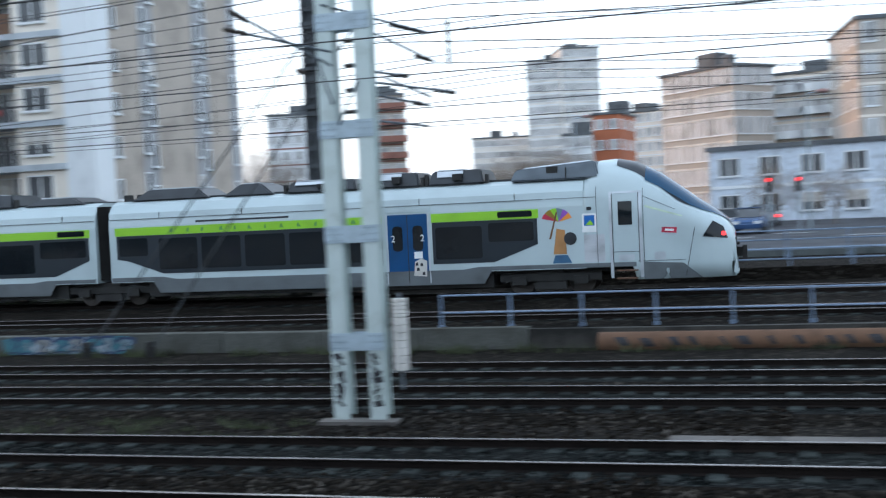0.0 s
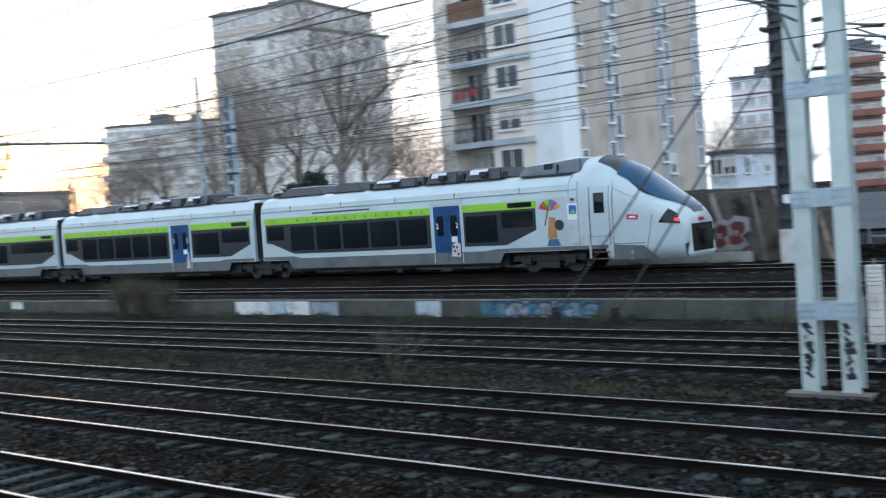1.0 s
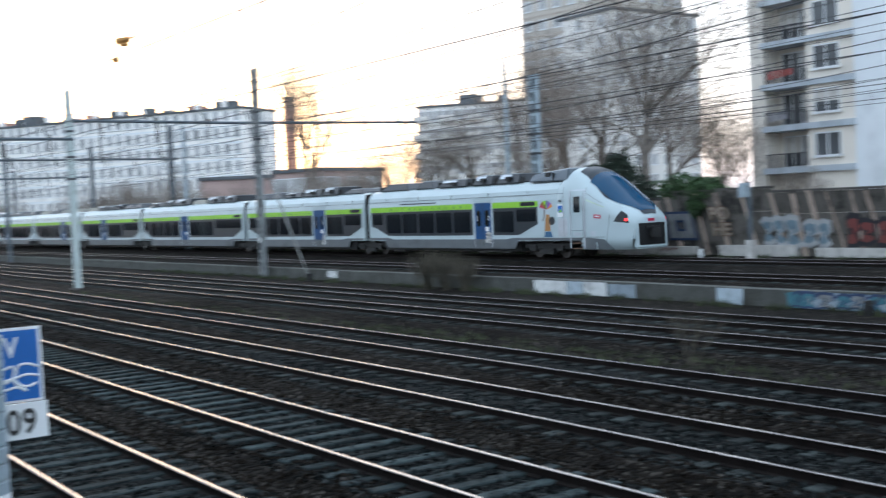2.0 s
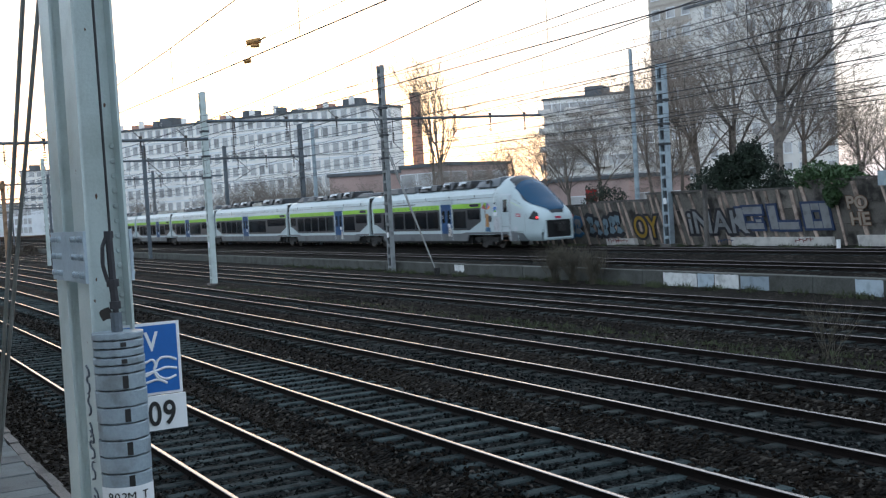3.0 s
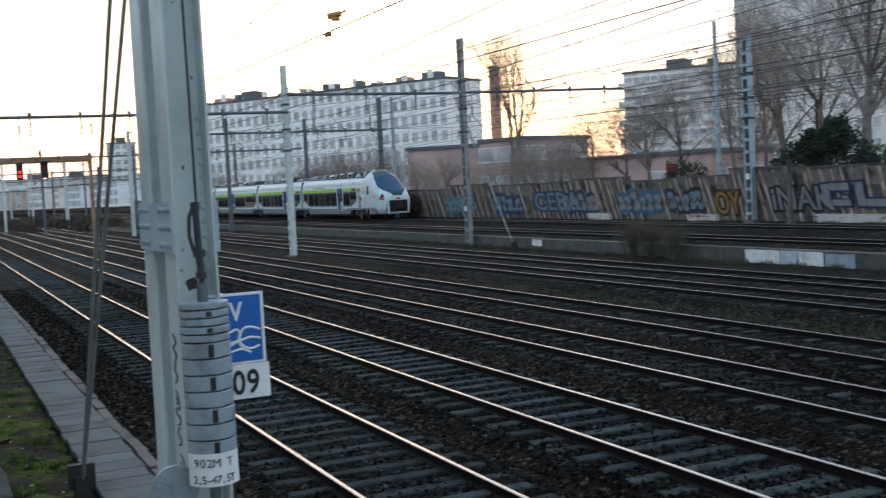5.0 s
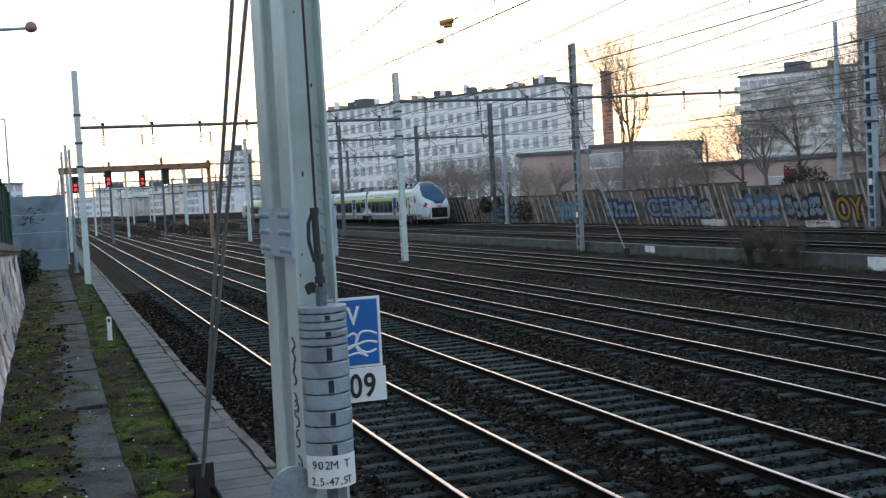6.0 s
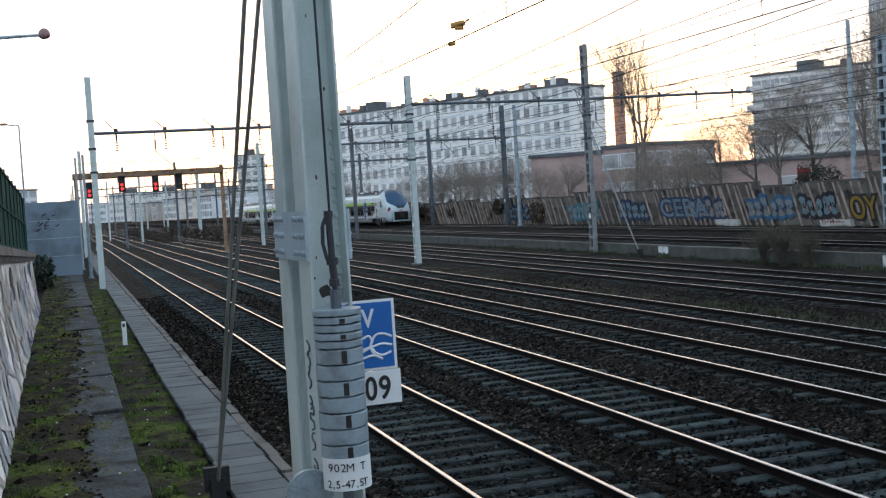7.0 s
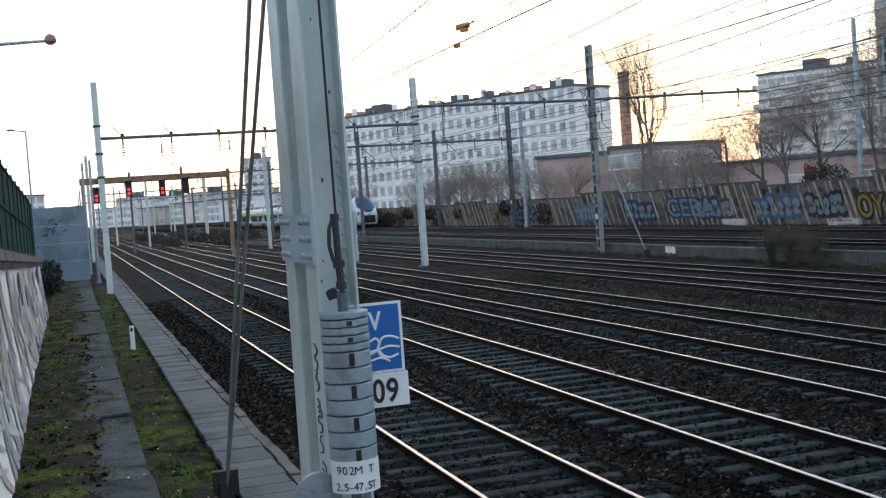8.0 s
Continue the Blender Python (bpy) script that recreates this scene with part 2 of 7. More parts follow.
M["ivy"] = material("ivy_leaves", (0.038, 0.08, 0.025), .6, 0, .4, 2, .1, 12)
M["creeper"] = material("dry_creeper_leaves", (0.055, 0.042, 0.03), .95, 0, .4, 1.2, 0, 12)
M["weed_green"] = material("dark_weeds", (0.045, 0.055, 0.025), .95, 0, .4, 1.2, 0, 12)
M["sleeper_dark"] = material("dark_sleeper", (0.026, 0.036, 0.037), .9, 0, .45, 5, .4, 40, random_tint=.4, spec=.1)


def island_stone(name, stops):
    m = bpy.data.materials.new(name)
    m.use_nodes = True
    nt = m.node_tree
    b = nt.nodes["Principled BSDF"]
    b.inputs["Roughness"].default_value, b.inputs["Specular IOR Level"].default_value = .95, .05
    g = nt.nodes.new("ShaderNodeNewGeometry")
    ramp = nt.nodes.new("ShaderNodeValToRGB")
    e = ramp.color_ramp.elements
    e[0].color, e[1].color = (*stops[0], 1), (*stops[3], 1)
    k = e.new(.6)
    k.color = (*stops[1], 1)
    k = e.new(.9)
    k.color = (*stops[2], 1)
    nt.links.new(g.outputs["Random Per Island"], ramp.inputs[0])
    nt.links.new(ramp.outputs[0], b.inputs["Base Color"])
    return m


# near-black stops again stand for shade; the track stones add its teal tone
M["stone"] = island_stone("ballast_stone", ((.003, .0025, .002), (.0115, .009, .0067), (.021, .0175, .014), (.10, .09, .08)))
M["track_stone"] = island_stone("shaded_ballast_stone", ((.002, .0026, .0026), (.007, .009, .009), (.014, .017, .017), (.07, .076, .074)))


# ---- mesh helpers ----
def box(bm, x0, x1, y0, y1, z0, z1):
    v = [bm.verts.new(p) for p in ((x0, y0, z0), (x1, y0, z0), (x1, y1, z0), (x0, y1, z0), (x0, y0, z1), (x1, y0, z1), (x1, y1, z1), (x0, y1, z1))]
    for f in ((3, 2, 1, 0), (4, 5, 6, 7), (0, 1, 5, 4), (1, 2, 6, 5), (2, 3, 7, 6), (3, 0, 4, 7)):
        bm.faces.new([v[i] for i in f])
    return v


def tube(bm, p, q, r0, r1=None, n=6, cap=True):
    p, q = Vector(p), Vector(q)
    r1 = r0 if r1 is None else r1
    d = (q - p).normalized()
    a = d.orthogonal().normalized()
    b = d.cross(a)
    ring = [[bm.verts.new(c + (a * math.cos(6.28318 * i / n) + b * math.sin(6.28318 * i / n)) * r) for i in range(n)] for c, r in ((p, r0), (q, r1))]
    for i in range(n):
        j = (i + 1) % n
        bm.faces.new((ring[0][i], ring[0][j], ring[1][j], ring[1][i]))
    if cap and n > 2:
        bm.faces.new(ring[0][::-1])
        bm.faces.new(ring[1])


def prism(bm, pts, y0, y1):
    """A polygon of (x, z) points, thick from y0 to y1."""
    a = [bm.verts.new((x, y0, z)) for x, z in pts]
    b = [bm.verts.new((x, y1, z)) for x, z in pts]
    n = len(pts)
    bm.faces.new(a)
    bm.faces.new(b[::-1])
    for i in range(n):
        j = (i + 1) % n
        bm.faces.new((a[j], a[i], b[i], b[j]))


def sweep(bm, profile, x0, x1):
    """A (y, z) profile along x."""
    a = [bm.verts.new((x0, y, z)) for y, z in profile]
    b = [bm.verts.new((x1, y, z)) for y, z in profile]
    n = len(profile)
    bm.faces.new(a)
    bm.faces.new(b[::-1])
    for i in range(n):
        j = (i + 1) % n
        bm.faces.new((a[j], a[i], b[i], b[j]))


def mesh_of(name, bm, material_, smooth=False):
    bmesh.ops.recalc_face_normals(bm, faces=bm.faces[:])
    me = bpy.data.meshes.new(name)
    bm.to_mesh(me)
    bm.free()
    me.materials.append(material_)
    if smooth:
        me.polygons.foreach_set("use_smooth", [True] * len(me.polygons))
    return me


def part(name, bm, material_, parent=None, label="", smooth=False):
    ob = new(name, mesh_of(name, bm, material_, smooth))
    ob.parent = parent
    return tagged(ob, label)


def solo(name, bm, material_, label="", category="", group="", kind="", smooth=False):
    return tagged(part(name, bm, material_, None, "", smooth), label, category, group, kind)


def empty(name, x, y, z, label, category, group="", rz=0):
    ob = new(name)
    ob.matrix_basis = pose(x, y, z, 0, 0, rz)
    return tagged(ob, label, category, group)


def boxes(name, rows, material_, parent=None, label=""):
    bm = bmesh.new()
    for r in rows:
        box(bm, *r)
    return part(name, bm, material_, parent, label)


# ---- ground ----
TRACKS = [5.04, 8.64, 12.31, 15.88, 20.99, 24.46]
UPPER = [(31.2, 0.58), (35.5, 0.80)]
WALL_Y, WALL_TOP, BACK_Y = 29.15, 0.36, 38.7
XL, XR = -420.0, 120.0


PROF = []


def ground_sheet():
    bm = bmesh.new()
    prof = PROF
    prof += [(-1500, 3.2), (-30, 3.2), (-3.7, 2.4), (-3.65, 0.15), (0.6, 0.1), (0.75, -0.18), (3.2, -0.2)]
    for y in TRACKS:
        prof += [(y - 1.7, -0.30 if y > 6 else -0.24), (y - 1.35, -0.155), (y + 1.35, -0.155), (y + 1.65, -0.28)]
    prof += [(WALL_Y - 1.2, -0.26), (WALL_Y + 0.28, -0.2), (WALL_Y + 0.33, 0.32)]
    for y, z in UPPER:
        prof += [(y - 1.6, z - 0.24), (y - 1.3, z - 0.155), (y + 1.3, z - 0.155), (y + 1.6, z - 0.24)]
    prof += [(BACK_Y - 0.3, 0.72), (BACK_Y + 0.1, 0.75), (BACK_Y + 0.2, 1.2), (45, 1.3), (118, 1.85), (300, 2.0), (2500, 2.0)]
    xs = [-2500, -900, XL, -300, -220] + [x for x in range(-160, 61, 5)] + [100, 300, 2500]
    rows = [[bm.verts.new((x, y, z + (0.03 * noise.noise((x * 0.3, y * 1.3, 0)) if -160 < x < 60 and -1 < y < 38 else 0))) for y, z in prof] for x in xs]
    for a, b in zip(rows, rows[1:]):
        for i in range(len(prof) - 1):
            f = bm.faces.new((a[i], b[i], b[i + 1], a[i + 1]))
            f.material_index = int(abs(prof[i + 1][0] - prof[i][0] - 2.7) < .01 and prof[i][0] < 26)
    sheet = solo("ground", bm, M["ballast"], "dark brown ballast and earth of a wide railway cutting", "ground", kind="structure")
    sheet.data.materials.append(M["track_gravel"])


ground_sheet()


def rails(y, z, x0=XL, x1=XR):
    track = empty("railway_track", 0, y, z, "railway track of worn steel rails on concrete sleepers in brown ballast", "railway track", "tracks")
    for s in (-1, 1):
        bm = bmesh.new()
        c = s * 0.7525
        sweep(bm, [(c - .07, -.155), (c + .07, -.155), (c + .07, -.14), (c + .012, -.12), (c + .012, -.04), (c + .034, -.03), (c + .034, -.008), (c - .034, -.008), (c - .034, -.03), (c - .012, -.04), (c - .012, -.12), (c - .07, -.14)], x0, x1)
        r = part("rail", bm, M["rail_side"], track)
        bm = bmesh.new()
        sweep(bm, [(c - .03, -.0079), (c + .03, -.0079), (c + .022, 0), (c - .022, 0)], x0, x1)
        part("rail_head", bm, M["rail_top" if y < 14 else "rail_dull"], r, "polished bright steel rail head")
    return track


TRACK_OBS = [rails(y, 0.0) for y in TRACKS] + [rails(y, z) for y, z in UPPER]


M["wall_dark"] = material("darker_wall_concrete", (0.04, 0.038, 0.034), .9, 0, .5, .8, .6, 24)


def retaining_wall():
    wall = empty("wall_retaining", 0, 0, 0, "low stained grey concrete retaining wall with whitewashed patches and graffiti", "wall")
    wall["kind"] = "structure"
    rng = random.Random(4)
    x = -300.0
    meshes = []
    for k in range(4):
        bm = bmesh.new()
        v = box(bm, 0.012, 2.988, 0, 0.35, -0.7, 0.0)
        v[4].co.z += rng.uniform(-.015, .01)
        v[5].co.z += rng.uniform(-.015, .01)
        bmesh.ops.bevel(bm, geom=bm.edges[:], offset=0.015, segments=1, affect="EDGES")
        meshes.append(mesh_of("panel", bm, M["concrete"]))
    while x < -8.8:
        ob = new("panel", meshes[rng.randrange(4)])
        ob.parent = wall
        ob.location = (x, WALL_Y, WALL_TOP + rng.uniform(-0.012, 0.012))
        x += 3.0
    bm = bmesh.new()
    box(bm, 0.012, 2.988, 0, 0.35, -0.7, 0.0)
    dark_panel = mesh_of("panel", bm, M["wall_dark"])
    while x < 60:
        ob = new("panel", dark_panel)
        ob.parent = wall
        ob.location = (x, WALL_Y + 0.06, WALL_TOP - 0.05)
        x += 3.0
    # whitewashed and painted fields on the face
    for i, (x0, x1, z0, z1, mat) in enumerate(((-34.7, -32.75, -.26, .33, "whitewash"), (-32.7, -31.8, -.22, .33, "bluewash"), (-31.75, -30.5, -.2, .33, "whitewash"), (-30.4, -29.0, -.2, .3, "bluewash2"), (-25.2, -24.1, -.2, .33, "bluewash"), (-51.6, -50.6, -.05, .32, "whitewash"))):
        bm = bmesh.new()
        n = 8
        top = [(x0 + (x1 - x0) * j / n, z1 + rng.uniform(-.03, .0)) for j in range(n + 1)]
        bot = [(x0 + (x1 - x0) * j / n, z0 + rng.uniform(-.06, .06)) for j in range(n + 1)]
        prism(bm, top + bot[::-1], WALL_Y - 0.004, WALL_Y + 0.002)
        part("paint_field", bm, M[mat], wall)
    # the blue piece: a hazy ground with dark-edged letter forms and thin pale lines
    layer = 0

    def field(pts, mat):
        nonlocal layer
        bm = bmesh.new()
        prism(bm, [(px, max(-.33, min(.335, pz))) for px, pz in pts], WALL_Y - 0.004 - 0.0004 * layer, WALL_Y + 0.002)
        layer += 1
        part("graffiti_shape", bm, M[mat], wall)

    for x0, w, mat in ((-22.3, .9, "paint_teal"), (-21.6, 1.3, "bluewash2"), (-20.5, 1.2, "paint_sky"), (-19.5, 1.0, "bluewash2"), (-18.7, .7, "paint_teal")):
        field([(x0, -.2), (x0 + w * .4, -.3), (x0 + w, -.22), (x0 + w * 1.1, .1), (x0 + w, .3), (x0 + w * .5, .33), (x0 - .1, .25)], mat)
    x = -22.2
    while x < -18.3:
        w, s1 = rng.uniform(.4, .62), rng.uniform(-.15, .15)
        z0, z1 = rng.uniform(-.22, -.14), rng.uniform(.2, .3)
        form = [(x, z0), (x + w * .45, z0 + .05), (x + w, z0 - .03), (x + w * .6, 0), (x + w + s1, .08), (x + w + s1, z1), (x + w * .3 + s1, z1 + .03), (x + s1, z1 - .08), (x + w * .35, .06)]
        mx = x + w / 2
        field([(mx + (px - mx) * 1.25, .03 + (pz - .03) * 1.22) for px, pz in form], "paint_navy")
        field([(mx + (px - mx) * .85, .03 + (pz - .03) * .85) for px, pz in form], rng.choice(("paint_blue", "paint_sky", "paint_ice", "paint_teal")))
        field([(mx - .03, z0 + .1), (mx + .03, z0 + .1), (mx + .08 + s1, z1 - .1), (mx + .02 + s1, z1 - .1)], rng.choice(("paint_black", "paint_ice", "paint_navy")))
        x += w * rng.uniform(.95, 1.1)
    # a long rust-coloured round beam with dark scrawls lies along the foot
    bm = bmesh.new()
    tube(bm, (-4.1, WALL_Y - .12, -.05), (30, WALL_Y - .12, -.05), .27, n=20)
    beam = part("round_beam", bm, M["rust_wash"], wall, "long rust-brown round beam with dark scrawls", smooth=True)
    for i in range(26):
        cx, w, up = -3.6 + i * .62 + rng.uniform(-.15, .15), rng.uniform(.08, .3), rng.uniform(-.1, .1)
        bm = bmesh.new()
        rows = []
        for q in range(4):
            a = radians(150 + 16 * q + 60 * up)
            rows.append([bm.verts.new((cx + u + .05 * q, WALL_Y - .12 + .273 * math.cos(a), -.05 - .273 * math.sin(-a))) for u in (0, w)])
        for ra, rb in zip(rows, rows[1:]):
            bm.faces.new((ra[0], ra[1], rb[1], rb[0]))
        part("scrawl", bm, M["paint_black"], beam)
    return wall


WALL = retaining_wall()


def lean(x, z, out=0.0):
    """A place on the face of the leaning back wall."""
    return (x - 0.03 * (z - 0.7), BACK_Y - 0.20 * (z - 0.7) - out, z)


def leaning(bm, x0, x1, z0, z1, d0, d1):
    v = []
    for d in (d0, d1):
        for x, z in ((x0, z0), (x1, z0), (x1, z1), (x0, z1)):
            v.append(bm.verts.new(lean(x, z, d)))
    for f in ((0, 1, 2, 3), (7, 6, 5, 4), (0, 4, 5, 1), (1, 5, 6, 2), (2, 6, 7, 3), (3, 7, 4, 0)):
        bm.faces.new([v[i] for i in f])


def back_wall():
    wall = empty("wall_back", 0, 0, 0, "leaning weathered concrete slab wall with pinkish posts and graffiti", "wall")
    wall["kind"] = "structure"
    rng = random.Random(11)
    x = -230.0
    base = 0.75
    tops = []
    while x < -16.5:
        w = rng.choice((4.0, 5.2, 6.2))
        top = 3.12 + 0.42 * max(0, min(1, (x + 62) / 32)) + rng.uniform(-.22, .24)
        if x < -75:
            top -= 0.1
        tops.append((x, x + w, top))
        n = 3
        for r in range(n):
            bm = bmesh.new()
            z0, z1 = base + (top - base) * r / n, base + (top - base) * (r + 1) / n
            leaning(bm, x + .01, x + w - .01, z0 + .006, z1 - .006, -0.12 - rng.uniform(0, .02), rng.uniform(0, .02))
            part("slab", bm, M["concrete_panel"], wall)
        bm = bmesh.new()
        leaning(bm, x, x + w, top, top + .1, -0.2, 0.06)
        part("coping", bm, M["concrete_dark"], wall)
        k = max(2, int(w / rng.choice((0.6, 0.85, 1.3))))
        for i in range(k):
            bm = bmesh.new()
            px = x + (i + rng.uniform(.1, .5)) * w / k
            pw = rng.uniform(.1, .21)
            lx = rng.uniform(-.2, -.02)
            v0 = len(bm.verts)
            leaning(bm, px, px + pw, base - .1, top + rng.uniform(-.1, .06), -0.02, rng.uniform(.05, .07))
            for v in bm.verts:
                v.co.x += lx * (v.co.z - base)
            part("post", bm, M["post_concrete"], wall)
        x += w
    # base beam with pale paint
    for x0, x1 in ((-60.6, -58.3), (-50.5, -48), (-40.6, -34.4), (-33, -29), (-28, -17)):
        bm = bmesh.new()
        leaning(bm, x0, x1, base - .1, base + rng.uniform(.32, .5), 0.0, 0.23)
        part("base_beam", bm, M["pale_paint"], wall)
    return wall, tops


BACK, BACK_TOPS = back_wall()


def lettering(name, words, x, z, height, mat, parent, plane, depth=0.004, bold=0.0, slant=0.0, spacing=1.0, wide=1.0):
    """Painted letters in the built-in font; plane gives the place and turn of the face."""
    cu = bpy.data.curves.new(name, "FONT")
    cu.body, cu.size, cu.extrude, cu.offset, cu.shear, cu.space_character = words, height * 1.4, depth, bold, slant, spacing
    cu.materials.append(mat)
    ob = new(name, cu)
    ob.parent = parent
    ob.matrix_basis = plane(x, z) @ Matrix.Diagonal((wide, 1, 1, 1))
    return ob


def on_back(out):
    def plane(x, z):
        p = lean(x, z, out)
        return pose(*p, 90 + math.degrees(math.atan(0.20)), 0, 0)
    return plane


def graffiti():
    rng = random.Random(7)
    for words, x, z, h, fill, edge, wide in (("iNAK", -43.6, 1.35, 1.15, "paint_ice", "paint_black", 1.12), ("CEBA", -67.4, 1.35, 1.2, "paint_sky", "paint_navy", 1.45), ("OY", -48.0, 1.15, 1.2, "paint_yellow", "paint_black", .85), ("SVT", -24.2, 1.85, .9, "paint_silver", "paint_navy", 1.0)):
        lettering("graffiti_lettering", words, x, z, h, M[edge], BACK, on_back(.076), 0.003, .155, 0, 1, wide)
        lettering("graffiti_lettering", words, x, z, h, M[fill], BACK, on_back(.084), 0.003, .02, 0, 1, wide)
    # three square block letters, C L O, and four buff ones, each with a dark edge
    def strokes(x, z, rows, grow, out, mat):
        for k, (x0, x1, z0, z1) in enumerate(rows):
            bm = bmesh.new()
            leaning(bm, x + x0 - grow, x + x1 + grow, z + z0 - grow, z + z1 + grow, 0, out + .0006 * k)
            part("graffiti_shape", bm, M[mat], BACK)

    for x, rows in ((-40.05, ((0, .5, 0, 1.05), (.5, 1.7, 0, .32), (.5, 1.75, .72, 1.1), (1.2, 1.6, .32, .5))), (-37.95, ((0, .5, -.02, 1.12), (.5, 1.75, -.04, .34))), (-35.85, ((0, .5, 0, 1.15), (1.0, 1.5, 0, 1.15), (.5, 1.0, 0, .35), (.5, 1.0, .82, 1.15)))):
        strokes(x, 1.5, rows, .085, .078, "paint_navy")
        strokes(x, 1.5, rows, -.02, .086, "paint_ice")
    for words, x, z in (("PO", -33.35, 2.35), ("HE", -33.3, 1.65)):
        lettering("graffiti_lettering", words, x, z, .55, M["rust_wash"], BACK, on_back(.076), 0.003, .05, 0, 1, 1.1)
        lettering("graffiti_lettering", words, x, z, .55, M["paint_buff"], BACK, on_back(.084), 0.003, .02, 0, 1, 1.1)
    # pieces that nobody can read: dark-edged letter forms beside each other
    spots = [(-63.3, -59.8, "paint_ice", "paint_navy"), (-57.2, -53.2, "paint_ice", "paint_blue"), (-52.1, -49.1, "paint_sky", "paint_black"), (-73.5, -69.5, "paint_sky", "paint_navy"), (-82, -77, "paint_sky", "paint_teal"), (-26.6, -24.4, "paint_red", "paint_black"), (-21.5, -17.5, "paint_red", "paint_silver"), (-96, -90, "paint_sky", "paint_navy"), (-30.6, -27.5, "paint_sky", "paint_silver")]
    for x0, x1, fill, edge in spots:
        x = x0
        while x < x1:
            w = rng.uniform(.5, .8)
            z0, z1 = rng.uniform(1.2, 1.35), rng.uniform(2.1, 2.45)
            s, t = rng.uniform(-.18, .18), rng.uniform(.25, .45)
            zm = (z0 + z1) / 2
            pts = [(x, z0), (x + w * .5, z0 - .08), (x + w, z0 + .1), (x + w * .55 + s, zm - .1), (x + w * .95 + s, zm + .05), (x + w + s, z1), (x + w * .4 + s, z1 + .08), (x + s, z1 - .1), (x + w * t, zm)]
            cx, cz = x + w / 2, zm
            for grow, out, mat in ((1.22, .074, edge), (.86, .080, fill), (.22, .084, edge)):
                bm = bmesh.new()
                q = [(cx + (px - cx) * grow, cz + (pz - cz) * (grow if grow > 1 else grow * .98)) for px, pz in pts]
                a = [bm.verts.new(lean(px, pz, out)) for px, pz in q]
                c = [bm.verts.new(lean(px, pz, .0)) for px, pz in q]
                bm.faces.new(a)
                for i in range(9):
                    bm.faces.new((a[i - 1], a[i], c[i], c[i - 1]))
                part("graffiti_shape", bm, M[mat], BACK)
            x += w * rng.uniform(.95, 1.15)
    # small scrawls on the pale base
    for x0, mat in ((-57.0, "paint_black"), (-50.3, "paint_red"), (-49.6, "paint_red"), (-41.5, "paint_navy"), (-36.5, "paint_red")):
        for k in range(5):
            bm = bmesh.new()
            px, pz = x0 + k * .22, .86 + rng.uniform(0, .1)
            leaning(bm, px, px + .05, pz, pz + rng.uniform(.12, .24), .232, .236)
            leaning(bm, px, px + .2, pz + .08, pz + .12, .233, .237)
            part("scrawl", bm, M[mat], BACK)


graffiti()


def iron_railing(x0, x1, y, z, height, step, rows, label, mat):
    r = empty("metal_railing", x0, y, z, label, "railing", "railings")
    n = int((x1 - x0) / step)
    bm = bmesh.new()
    box(bm, -.03, .03, -.03, .03, -.2, height)
    box(bm, -.06, .06, -.05, .05, -.2, .12)
    me = mesh_of("post", bm, mat)
    for i in range(n + 1):
        ob = new("post", me)
        ob.parent = r
        ob.location = (i * step, 0, 0)
    for j in range(rows):
        bm = bmesh.new()
        zz = height * (j + 1) / rows - .02
        tube(bm, (0, 0, zz), (n * step, 0, zz), .028, n=8)
        part("rail_bar", bm, mat, r)


iron_railing(-8.5, 40, WALL_Y + .42, WALL_TOP - .06, .95, 1.95, 2, "blue-grey tubular steel railing on the retaining wall", M["railing_blue"])
iron_railing(-13, 40, 39.2, .8, 1.0, 2.0, 3, "blue-grey steel railing beside the street", M["railing_blue"])
iron_railing(-10, 45, 43.5, 1.3, 1.0, 2.2, 3, "blue-grey steel railing along the pavement edge", M["railing_blue"])


# ---- buildings ----
WINDOW_MESHES = {}


def window_mesh(w, hh, frame_mat):
    key = (w, hh, frame_mat)
    if key not in WINDOW_MESHES:
        bm = bmesh.new()
        box(bm, -w / 2, w / 2, -0.02, 0.05, 0, hh)
        pane = mesh_of("pane", bm, M["window"])
        bm = bmesh.new()
        for r in ((-w / 2 - .09, -w / 2, -.07, .05, -.09, hh + .09), (w / 2, w / 2 + .09, -.07, .05, -.09, hh + .09), (-w / 2, w / 2, -.07, .05, hh, hh + .09), (-w / 2 - .14, w / 2 + .14, -.18, .05, -.15, -.0), (-.045, .045, -.07, .05, 0, hh))[:5 if w > .9 else 4]:
            box(bm, *r)
        WINDOW_MESHES[key] = (mesh_of("window", bm, M[frame_mat]), pane)
        bm = bmesh.new()
        box(bm, -w / 2, w / 2, -.045, -.025, hh * .45, hh)
        WINDOW_MESHES[key] += (mesh_of("blind", bm, M["blind"]),)
    return WINDOW_MESHES[key]


WIN_RNG = random.Random(3)


